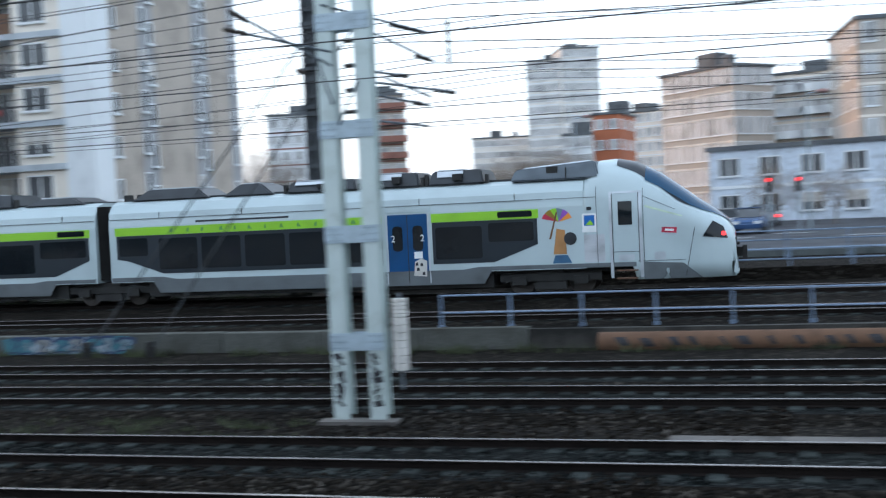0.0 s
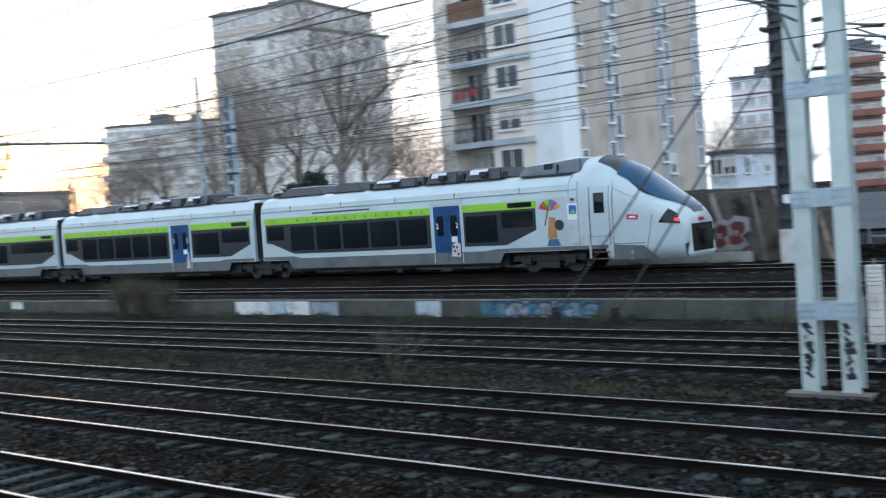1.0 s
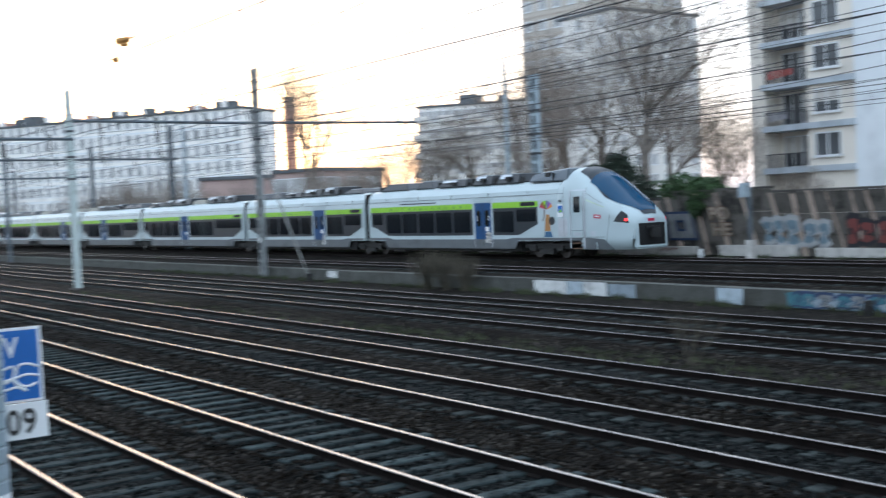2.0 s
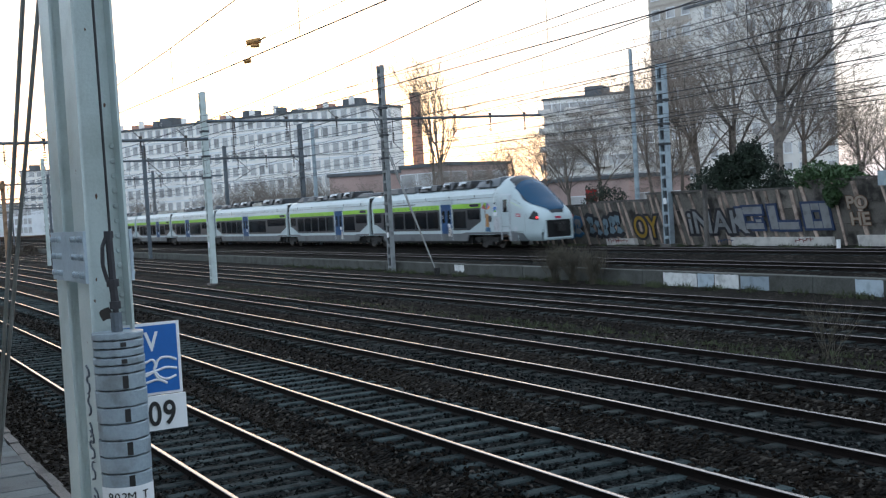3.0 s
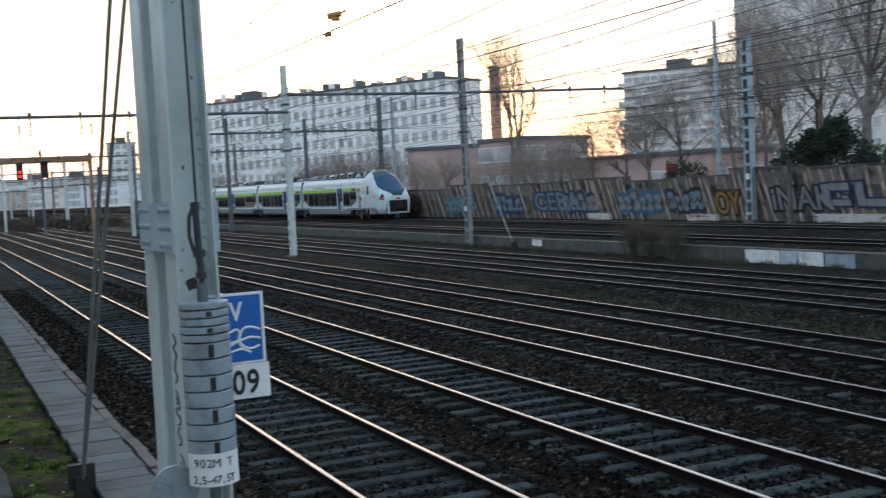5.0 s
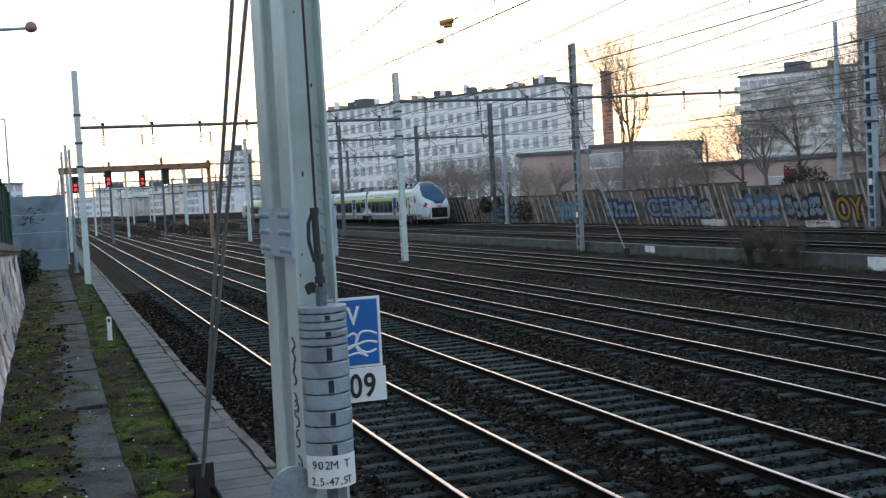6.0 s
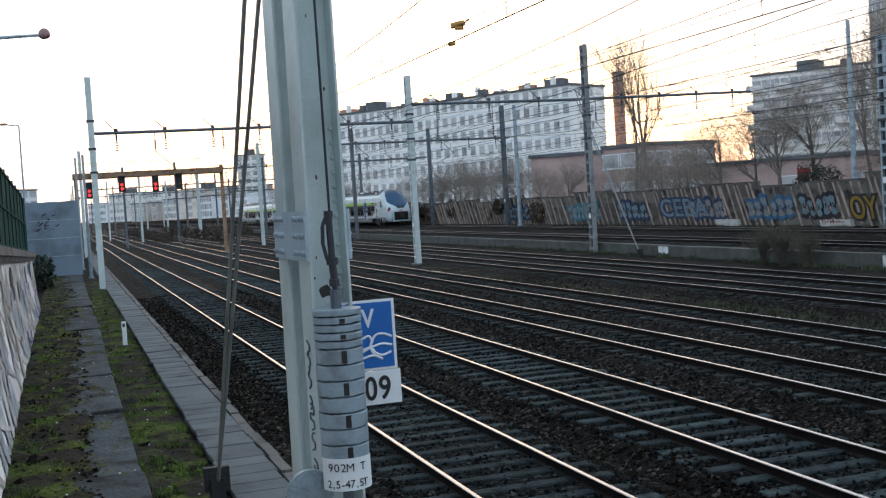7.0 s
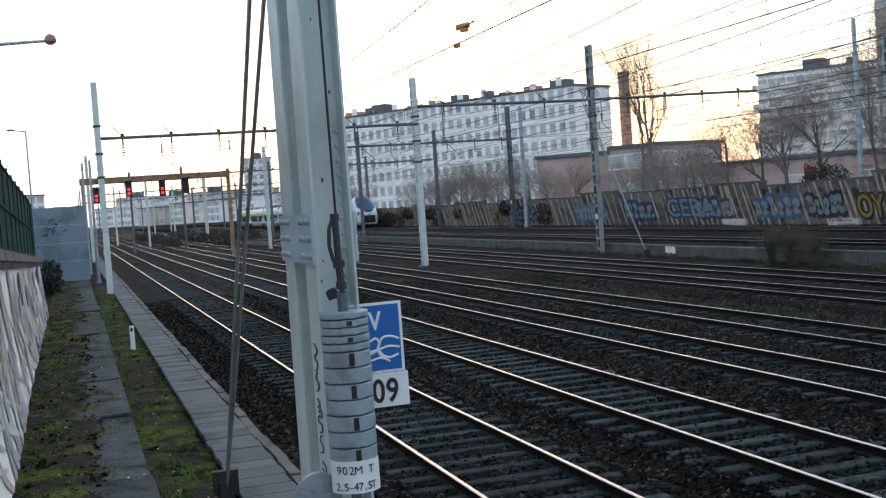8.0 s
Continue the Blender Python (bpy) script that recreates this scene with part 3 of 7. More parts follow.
def put_window(b, m, w, hh, frame_mat="sign_white", deep=True):
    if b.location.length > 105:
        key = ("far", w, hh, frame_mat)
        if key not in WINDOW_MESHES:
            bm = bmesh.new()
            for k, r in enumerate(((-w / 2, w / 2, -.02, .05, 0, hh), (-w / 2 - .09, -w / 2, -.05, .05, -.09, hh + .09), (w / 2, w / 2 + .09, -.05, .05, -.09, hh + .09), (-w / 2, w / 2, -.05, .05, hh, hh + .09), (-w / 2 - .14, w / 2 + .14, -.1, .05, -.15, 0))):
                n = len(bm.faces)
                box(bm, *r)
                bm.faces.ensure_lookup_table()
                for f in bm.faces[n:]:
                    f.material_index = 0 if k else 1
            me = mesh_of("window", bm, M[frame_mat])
            me.materials.append(M["window_hazed"])
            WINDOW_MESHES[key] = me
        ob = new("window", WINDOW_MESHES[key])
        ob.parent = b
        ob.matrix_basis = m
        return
    fr, pane, blind = window_mesh(w, hh, frame_mat)
    ob = new("window", fr)
    ob.parent = b
    ob.matrix_basis = m
    p = new("pane", pane)
    p.parent = ob
    if deep and WIN_RNG.random() < .35:
        q = new("blind", blind)
        q.parent = ob


def block(name, x0, y0, length, depth, z0, height, rz, mat, label, storeys, bays, end_bays=3, win=(1.3, 1.3), faces=("front", "end"), bands=None, balconies=0, roof="roofing", group=""):
    """A building whose front runs from (x0, y0) for its length along its own x; its depth goes away along its own y."""
    b = empty(name, x0, y0, z0, label, "building", group, rz)
    b["length"] = length
    boxes("wall", [(0, length, 0, depth, 0, height)], mat, b)
    boxes("roof", [(-0.2, length + 0.2, -0.2, depth + 0.2, height, height + 0.35), *(((length * .3, length * .3 + 3, depth * .4, depth * .7, height + .35, height + 2.2), (length * .7, length * .7 + 1.2, depth * .3, depth * .45, height + .35, height + 1.6)) if height > 9 else ())], M[roof], b)
    sh = height / storeys
    for s in range(storeys):
        z = s * sh + sh * 0.32
        if "front" in faces:
            for i in range(bays):
                put_window(b, pose((i + 0.5) * length / bays, 0, z), *win)
                if balconies and i % balconies == 0:
                    u = (i + 0.5) * length / bays
                    boxes("balcony", [(u - win[0], u + win[0], -1.1, -.002, z - .45, z - .3), (u - win[0], u + win[0], -1.1, -1.04, z - .3, z + .55)], M[bands or "facade_white"], b)
        if "end" in faces:
            for i in range(end_bays):
                put_window(b, pose(length, (i + 0.5) * depth / end_bays, z, 0, 0, 90), *win)
        if "start" in faces:
            for i in range(end_bays):
                put_window(b, pose(0, (i + 0.5) * depth / end_bays, z, 0, 0, -90), *win)
        if bands and s:
            boxes("floor_band", [(0, length, -.05, -.001, s * sh - .12, s * sh + .12)], M[bands], b)
    return b


def polar(az, d):
    return (-d * math.sin(radians(az)), d * math.cos(radians(az)))


def face_to(name, az0, d0, az1, d1, depth, z0, top, mat, label, storeys, bays, end_bays=3, win=(1.3, 1.3), faces=("front", "end", "start"), **more):
    """A building whose front runs between two bearings (degrees left of straight across) and distances."""
    a, b = Vector(polar(az0, d0)), Vector(polar(az1, d1))
    return block(name, a.x, a.y, (b - a).length, depth, z0, top - z0, math.degrees(math.atan2(b.y - a.y, b.x - a.x)), mat, label, storeys, bays, end_bays, win, faces, **more)


def main_building():
    """Cream front with balconies, a white corner strip, and a tan end wall with window strips."""
    b = empty("apartment_building", -48.5, 60, 1.7, "tall cream and tan apartment building with balconies", "building")
    L, Dp, H, sh = 9.9, 20.0, 30.0, 2.72
    z_first = 4.74 - 1.7
    for r in ((0, 1.2, 0, Dp, 0, H), (1.2, 4.4, 1.5, Dp, 0, H), (4.4, L - .32, 0, Dp - .3, 0, H)):
        boxes("wall", [r], M["facade_cream"], b)
    boxes("corner_strip", [(L - 2.0, L + .03, -.12, 2.0, 0, H + .3)], M["facade_white"], b)
    for r in ((L - .3, L + .001, 2.001, 5.5, 0, H), (L - .3, L + .001, 7.4, 12.8, 0, H), (L - .3, L + .001, 15.0, Dp - 1.6, 0, H)):
        boxes("end_wall", [r], M["facade_tan"], b)
    for r in ((L - .3, L + .06, 5.5, 7.4, 0, H), (L - .3, L + .06, 12.8, 15.0, 0, H), (L - .3, L + .02, Dp - 1.6, Dp, 0, H)):
        boxes("window_strip", [r], M["strip_grey"], b)
    boxes("roof", [(-.3, L + .3, -.3, Dp + .3, H, H + .4)], M["roofing"], b)
    for s in range(10):
        z = z_first + s * sh
        boxes("floor_band", [(1.0, L - 2.0, -.22, -.002, z - .16, z + .22), (1.2, 4.4, -.2, 1.5, z - .16, z)], M["band_blue"], b)
        # loggia: doors behind, rail in front
        put_window(b, pose(2.2, 1.5, z + .3, 0, 0, 0), 1.3, 1.9)
        put_window(b, pose(3.6, 1.5, z + .3, 0, 0, 0), 1.1, 1.9)
        if s == 4:
            boxes("awning_screen", [(1.25, 4.35, -.1, -.05, z + .2, z + 1.5)], M["wood_screen"], b)
            boxes("awning_screen", [(1.25, 2.4, -.1, -.05, z + 1.55, z + 2.4)], M["blind"], b)
        else:
            bm = bmesh.new()
            for i in range(24):
                box(bm, 1.25 + i * .134, 1.275 + i * .134, -.14, -.11, z + .2, z + 1.05)
            box(bm, 1.22, 4.4, -.16, -.09, z + 1.05, z + 1.12)
            part("balcony_rail", bm, M["dark_iron"], b)
            if s in (1, 2):
                boxes("laundry", [(1.6 + .5 * i, 1.95 + .5 * i, -.2, -.15, z + .5 + .05 * i, z + 1.05) for i in range(2 + s)], M[("cloth_red", "cloth_grey")[s % 2]], b)
        put_window(b, pose(5.9, 0, z + .85), 1.7, 1.35)
        # end wall: staggered pairs of narrow windows
        for y, dz in ((5.98, .95), (6.92, .1), (13.35, .95), (14.45, .1), (Dp - .9, .6)):
            put_window(b, pose(L + .065 if y < 18 else L + .025, y, z + dz, 0, 0, 90), .62 if y < 18 else .5, 1.35, "facade_white", y < 18)
        put_window(b, pose(L + .002, 2.5, z + .6, 0, 0, 90), .5, 1.2, "facade_white", False)
    return b


main_building()
face_to("apartment_tower", 50.1, 150, 45.6, 141, 16, 1.8, 30.3, M["facade_grey"], "grey brown high-rise apartment tower behind bare trees", 11, 6, 6, (1.2, 1.2), bands="facade_tan")
face_to("apartment_tower", 45.55, 139, 41.4, 150, 16, 1.8, 26.5, M["facade_pale"], "pale grey high-rise apartment tower wing behind bare trees", 10, 6, 4, (1.2, 1.2))
face_to("apartment_block", 55.6, 180, 50.2, 175, 14, 1.8, 19.2, M["facade_slab"], "grey apartment block behind bare trees", 6, 12, 3, (1.3, 1.3), bands="facade_pale", balconies=3)
slab = face_to("slab_apartment_building", 79.5, 222, 64.5, 177, 10, 1.8, 20, M["facade_slab"], "long pale slab apartment building with rows of windows", 7, 36, 3, (1.05, 1.5), faces=("front", "start"), bands="facade_white")
for k in range(7):
    for u in (2.5, 6.0):
        put_window(slab, pose(slab["length"], u, 1.0 + k * 2.6, 0, 0, 90), .8, 1.2)
for k in range(12):
    boxes("roof_hut", [(2 + k * 5.3, 3.2 + k * 5.3 + (k % 3), 5, 7.5, 18.5, 19.1 + .35 * (k % 4))], M["roofing" if k % 2 else "brick"], slab)
    boxes("roof_flue", [(5 + k * 5.2, 5.6 + k * 5.2, 4, 4.8, 18.5, 19.6 + .4 * (k % 3))], M["facade_slab"], slab)
face_to("low_building", 66.7, 118, 63.0, 116, 9, 1.7, 7.1, M["facade_pink"], "low windowless pink rendered building with a flat roof", 1, 1, 2, (1, .6), faces=("end",))
face_to("low_building", 63.0, 114, 60.6, 110, 10, 1.7, 7.4, M["facade_pink"], "low pink building with strip windows and a flat roof", 2, 3, 3, (2.2, 1.3))
face_to("long_shed", 60.5, 120, 51.5, 100, 8, 1.7, 5.0, M["facade_pink"], "low pink shed with a flat roof behind the wall", 1, 2, 2, (2, .8))
face_to("distant_tower", 11.1, 260, 9.3, 258, 18, 1.8, 37.5, M["facade_pale"], "distant pale high-rise tower with a lower wing", 14, 5, 3, (1.5, 1.4), bands="facade_white")
face_to("distant_tower", 9.3, 256, 7.4, 258, 18, 1.8, 39.5, M["facade_pale"], "distant pale high-rise tower with balconies", 15, 5, 3, (1.5, 1.4), bands="facade_white")
face_to("distant_block", 14, 270, 11.0, 270, 14, 1.8, 21, M["facade_pale"], "distant pale apartment block", 7, 9, 3, (1.4, 1.3))
face_to("corner_building", 4.4, 130, 0.9, 122, 6, 1.8, 17.6, M["facade_tan"], "tan stone corner apartment building", 6, 8, 4, (1.1, 1.7), bands="facade_cream")
face_to("street_building", -4.9, 110, -20, 120, 15, 1.8, 19.5, M["facade_tan"], "tan stone street building with grey roof", 6, 14, 4, (1.1, 1.7), bands="facade_cream")
face_to("terrace_building", -0.3, 150, -4.9, 146, 15, 1.8, 19, M["facade_cream"], "cream apartment building with dark balcony rows", 6, 9, 3, (1.4, 1.4), bands="facade_white", balconies=1)
face_to("rear_building", 8.0, 210, 3.4, 200, 15, 1.8, 20, M["facade_cream"], "cream rooftops and houses rising up the street", 7, 10, 3, (1.3, 1.4), bands="facade_white")
face_to("orange_building", 7.85, 168, 6.5, 167, 10, 1.8, 17.0, M["facade_orange"], "narrow orange rendered apartment building", 5, 2)
face_to("white_building", 9.4, 165, 7.9, 165, 10, 1.8, 14, M["facade_white"], "white narrow building with grey windows", 5, 3)
face_to("brick_tower", 24.4, 190, 21.9, 188, 14, 1.8, 21, M["facade_white"], "white and red apartment tower with balconies", 7, 4, 3, (1.6, 1.3), bands="band_red")
face_to("brick_tower", 19.6, 182, 17.4, 182, 14, 1.8, 23, M["facade_tan"], "tan and red apartment tower with balconies", 8, 3, 3, (1.6, 1.3), bands="band_red", balconies=1)
face_to("distant_tower", 81.6, 330, 80.2, 330, 20, 2, 19.5, M["facade_pale"], "distant grey tower beyond the tracks", 8, 4)
SKYLINE = ((82.0, 81.2, 300, 8.5, "facade_white"), (82.9, 82.2, 350, 11.0, "facade_tan"), (83.7, 83.0, 320, 8.0, "facade_white"), (84.4, 83.9, 420, 12.5, "facade_grey"), (85.3, 84.6, 380, 8.6, "facade_cream"), (86.2, 85.4, 460, 13.0, "facade_pale"), (86.9, 86.3, 400, 8.0, "facade_tan"), (87.9, 87.1, 520, 14.5, "facade_pale"), (88.9, 88.1, 560, 11.0, "facade_white"))
for k, (a0, a1, d, top, mat) in enumerate(SKYLINE):
    face_to("distant_block", a0, d, a1, d - 8, 16, 2, top, M[mat], "small hazy distant apartment block beyond the tracks", 3 + k % 2, 4 + k % 3, 2, (1.8, 1.4))
face_to("distant_block", 93.6, 260, 91.2, 270, 20, 2, 11.0, M["facade_white"], "distant white houses behind the fence", 4, 6, 3, (1.8, 1.4))


bm = bmesh.new()
box(bm, 20.9, 22.3, -.08, -.002, .2, 2.5)
part("door", bm, M["auto_red"], bpy.data.objects["long_shed"], "dull red door")


face_to("low_building", 25.6, 95, 24.3, 94, 8, 1.5, 6.2, M["shop_blue"], "small blue-grey rendered house behind the wall", 2, 2, 2, (1, 1.2))


def chimney():
    x, y = polar(62.1, 190)
    c = empty("brick_chimney", x, y, 1.8, "square red-brown brick chimney rising beside the slab building", "chimney")
    boxes("shaft", [(-.68, .68, -.68, .68, 0, 20.6)], M["brick"], c)
    boxes("cap", [(-.76, .76, -.76, .76, 20.6, 21.0)], M["concrete_dark"], c)


chimney()
# ---- train ----
CAB = [(-5.7, 1.425, 3.62), (-4.6, 1.425, 3.63), (-4.25, 1.425, 4.02), (-4.0, 1.425, 4.14), (-3.5, 1.42, 4.17), (-2.9, 1.40, 4.03), (-2.2, 1.40, 3.66), (-1.6, 1.385, 3.22), (-1.0, 1.35, 2.76), (-0.55, 1.28, 2.46), (-0.25, 1.18, 2.22), (-0.08, 1.06, 1.98), (0.0, .95, 1.78)]


def cab_at(x):
    """Half width and roof height of the cab at x."""
    xs = [c[0] for c in CAB]
    return float(np.interp(x, xs, [c[1] for c in CAB])), float(np.interp(x, xs, [c[2] for c in CAB]))


def cab_shoulder(x):
    return float(np.interp(x, (-4.4, -2.2, -1.0, 0.0), (2.75, 2.2, 1.8, 1.4)))


def half(x, z):
    """Half width of the train at x and height z."""
    if x < -4.5:
        return float(np.interp(z, (0, 2.75, 3.2, 3.5, 3.62), (1.425, 1.425, 1.36, 1.15, .8)))
    w, top = cab_at(x)
    zs = cab_shoulder(x)
    if z <= zs:
        return w - max(0, .8 - z) * .12 * (x > -2)
    k = min(1, (z - zs) / (top - zs))
    return w * max(0.0, 1 - k ** 2.3) ** (1 / 2.3)


def cab_ring(x, n=14):
    w, top = cab_at(x)
    zs = cab_shoulder(x)
    lo = .84 if x < -2.96 else .44
    pts = [(-half(x, lo), lo), (-half(x, .9), .9), (-w, zs * .62), (-w, zs)]
    for i in range(1, n + 1):
        a = math.pi / 2 * i / n
        pts.append((-w * math.cos(a) ** (2 / 2.3), zs + (top - zs) * math.sin(a) ** (2 / 2.3)))
    return pts[:-1] + [(0, top)] + [(-y, z) for y, z in reversed(pts[:-1])]


def cab_shell(parent):
    bm = bmesh.new()
    xs = [-4.449 + 4.449 * i / 40 for i in range(40)] + [-.07, -.03, 0.0]
    rings = [[bm.verts.new((x, y, z)) for y, z in cab_ring(x)] for x in xs]
    n = len(rings[0])
    for a, b in zip(rings, rings[1:]):
        for i in range(n - 1):
            bm.faces.new((a[i], a[i + 1], b[i + 1], b[i]))
        bm.faces.new((a[n - 1], a[0], b[0], b[n - 1]))
    bm.faces.new(rings[0][::-1])
    bm.faces.new(rings[-1])
    return part("cab_shell", bm, M["car_white"], parent, "smooth white streamlined cab front", smooth=True)


def top_patch(name, x0, x1, share, out, mat, parent, label=""):
    """A patch over the cab's roof between two places, share(x) of the half width wide."""
    bm = bmesh.new()
    rows = []
    for i in range(25):
        x = x0 + (x1 - x0) * i / 24
        w, top = cab_at(x)
        zs = cab_shoulder(x)
        s = share(i / 24)
        row = []
        for j in range(17):
            k = (j / 8 - 1) * s
            a = math.acos(max(-1, min(1, abs(k))) ** 1.15)
            y = -math.copysign(1, k) * w * math.cos(a) ** (2 / 2.3) * -1
            z = zs + (top - zs) * math.sin(a) ** (2 / 2.3)
            row.append(bm.verts.new((x + out * .6, y * (1 + out * .2), z + out)))
        rows.append(row)
    for a, b in zip(rows, rows[1:]):
        for j in range(16):
            bm.faces.new((a[j], a[j + 1], b[j + 1], b[j]))
    return part(name, bm, mat, parent, label, smooth=True)


def skin(name, quad, out, mat, parent, label="", side=-1, nx=10, nz=6):
    """A plate that follows the train's side; quad: four (x, z) corners, lower back, lower front, upper front, upper back."""
    bm = bmesh.new()
    (ax, az), (bx, bz), (cx, cz), (dx, dz) = quad
    g = []
    for i in range(nx + 1):
        u = i / nx
        col = []
        for j in range(nz + 1):
            v = j / nz
            x = (ax * (1 - u) + bx * u) * (1 - v) + (dx * (1 - u) + cx * u) * v
            z = (az * (1 - u) + bz * u) * (1 - v) + (dz * (1 - u) + cz * u) * v
            col.append(bm.verts.new((x + (out if x > -.6 else 0), side * (half(x, z) + out), z)))
        g.append(col)
    for i in range(nx):
        for j in range(nz):
            bm.faces.new((g[i][j], g[i + 1][j], g[i + 1][j + 1], g[i][j + 1]))
    return part(name, bm, mat, parent, label, smooth=True)


def plate(name, pts, mat, parent, out=0.012, label="", side=-1):
    bm = bmesh.new()
    prism(bm, pts, side * (1.425 + out), side * 1.405)
    return part(name, bm, mat, parent, label)


def rect(x0, x1, z0, z1, r=0.0):
    if not r:
        return [(x0, z0), (x1, z0), (x1, z1), (x0, z1)]
    out = []
    for cx, cz, a0 in ((x1 - r, z0 + r, -90), (x1 - r, z1 - r, 0), (x0 + r, z1 - r, 90), (x0 + r, z0 + r, 180)):
        for k in range(4):
            a = radians(a0 + 30 * k)
            out.append((cx + r * math.cos(a), cz + r * math.sin(a)))
    return out


def car_side(car, front, back, door, side, cab):
    """Window bands, stripe, door and skirts of one side."""
    d0, d1 = door
    f0 = front
    # band behind the door
    plate("window_band", [(back + .55, 1.62), (back + 1.0, 1.55), (back + 2.3, 1.1), (d0 - .18, 1.1), (d0 - .18, 2.42), (back + .55, 2.42)], M["car_band"], car, .010, "", side)
    plate("green_stripe", rect(back + .5, d0 - .18, 2.424, 2.70), M["car_green"], car, .014, "bright green stripe with small white pictures", side)
    plate("window_band", [(d1 + .16, 1.1), (f0 - 1.9, 1.1), (f0 - .5, 1.62), (f0 - .5, 2.42), (d1 + .16, 2.42)], M["car_band"], car, .010, "", side)
    plate("green_stripe", rect(d1 + .14, f0 - .45, 2.424, 2.70), M["car_green"], car, .014, "bright green stripe with small white pictures", side)
    plate("window", rect(back + .65, back + 1.75, 1.72, 2.33, .08), M["car_glass"], car, .016, "", side)
    x = back + 2.1
    n = max(2, round((d0 - .3 - x) / 1.55))
    w = (d0 - .3 - x) / n
    for i in range(n):
        plate("window", rect(x + i * w + .08, x + (i + 1) * w - .08, 1.24, 2.30, .08), M["car_glass"], car, .016, "", side)
    span = f0 - .5 - (d1 + .3)
    plate("window", rect(d1 + .26, d1 + .22 + span * .48, 1.24, 2.26, .08), M["car_glass"], car, .016, "", side)
    plate("window", rect(d1 + .3 + span * .52, f0 - .62, 1.74, 2.33, .08), M["car_glass"], car, .016, "", side)
    plate("display", rect(f0 - 1.75, f0 - .65, 2.48, 2.67, .05), M["car_glass"], car, .02, "black destination display", side)
    # little pictures in the stripe
    bm = bmesh.new()
    rng = random.Random(int(abs(back) * 10))
    x = back + 2.6
    while x < d0 - .5:
        prism(bm, [(x, 2.50), (x + rng.uniform(.08, .2), 2.49), (x + rng.uniform(.05, .15), 2.63), (x + .02, 2.6)], side * 1.4405, side * 1.42)
        x += rng.uniform(.5, .7)
    part("stripe_pictures", bm, M["stripe_art"], car)["kind"] = "stuff"
    # double door
    door_ob = plate("door", rect(d0, d1, .5, 2.72, .04), M["car_blue"], car, .004, "blue double-leaf sliding door", side)
    m = (d0 + d1) / 2
    plate("door_gap", rect(m - .012, m + .012, .52, 2.7), M["car_black"], door_ob, .008, "", side)
    for c in (m - .34, m + .34):
        plate("door_window", rect(c - .17, c + .17, 1.55, 2.35, .12), M["car_glass"], door_ob, .012, "", side)
    plate("door_notice", rect(m + .2, m + .48, 1.3, 1.52), M["sign_white"], door_ob, .012, "", side)
    plate("door_header", rect(d0 - .15, d1 + .15, 2.78, 2.96, .03), M["car_white"], car, .016, "", side)
    bm = bmesh.new()
    for x in (d0 - .05, d1 + .05):
        prism(bm, rect(x - .02, x + .02, .5, 2.75), side * 1.431, side * 1.41)
    part("door_frame", bm, M["roof_pale"], car)
    # skirts between the running gear
    s0, s1 = back + (1.9 if back < -1 else .3), f0 - (1.9 if not cab else 2.0)
    plate("skirt", [(s0, .84), (s0 + .25, .44), (s1 - .25, .44), (s1, .84)], M["car_grey"], car, .005, "", side)
    plate("sole_bar", [(back + .3, .84), (f0 + (2.5 if cab else -.3), .84), (f0 + (2.5 if cab else -.3), .97), (s1 - .4, .97), (s1 - .9, .90), (s0 + .9, .90), (s0 + .4, .99), (back + .3, .99)], M["car_grey"], car, .006, "", side)
    # panel joints along the roof edge
    bm = bmesh.new()
    prism(bm, rect(back + .3, f0 - .3, 2.985, 3.0), side * 1.418, side * 1.38)
    x = back + 2.2
    while x < f0:
        prism(bm, rect(x, x + .015, 3.0, 3.2), side * 1.40, side * 1.33)
        x += 3.1
    part("roof_joint", bm, M["roof_grey"], car)


def bogie(car, x):
    b = boxes("bogie", [(x - 1.6, x + 1.6, -1.15, -.95, .45, .68), (x - 1.6, x + 1.6, .95, 1.15, .45, .68), (x - .4, x + .4, -1.1, 1.1, .4, .8), (x - .5, x + .5, -1.22, -1.02, .2, .42), (x - 1.2, x - .75, -1.24, -1.12, .35, .6), (x + .75, x + 1.2, -1.24, -1.12, .35, .6)], M["car_black"], car)
    for wx in (x - .95, x + .95):
        for s in (-1, 1):
            bm = bmesh.new()
            tube(bm, (wx, s * .69, .42), (wx, s * .82, .42), .42, n=20)
            tube(bm, (wx, s * .82, .42), (wx, s * .98, .42), .14, n=10)
            part("wheel", bm, M["wheel_steel"], b)


def pod(car, x0, x1, z0, z1, mat, w=1.0, slope=.35):
    bm = bmesh.new()
    v = [bm.verts.new(p) for p in ((x0, -w, z0), (x1, -w, z0), (x1, w, z0), (x0, w, z0), (x0 + slope, -w + .22, z1), (x1 - slope, -w + .22, z1), (x1 - slope, w - .22, z1), (x0 + slope, w - .22, z1))]
    for f in ((3, 2, 1, 0), (4, 5, 6, 7), (0, 1, 5, 4), (1, 2, 6, 5), (2, 3, 7, 6), (3, 0, 4, 7)):
        bm.faces.new([v[i] for i in f])
    bmesh.ops.bevel(bm, geom=bm.edges[:], offset=.05, segments=2, affect="EDGES")
    return part("roof_pod", bm, mat, car)


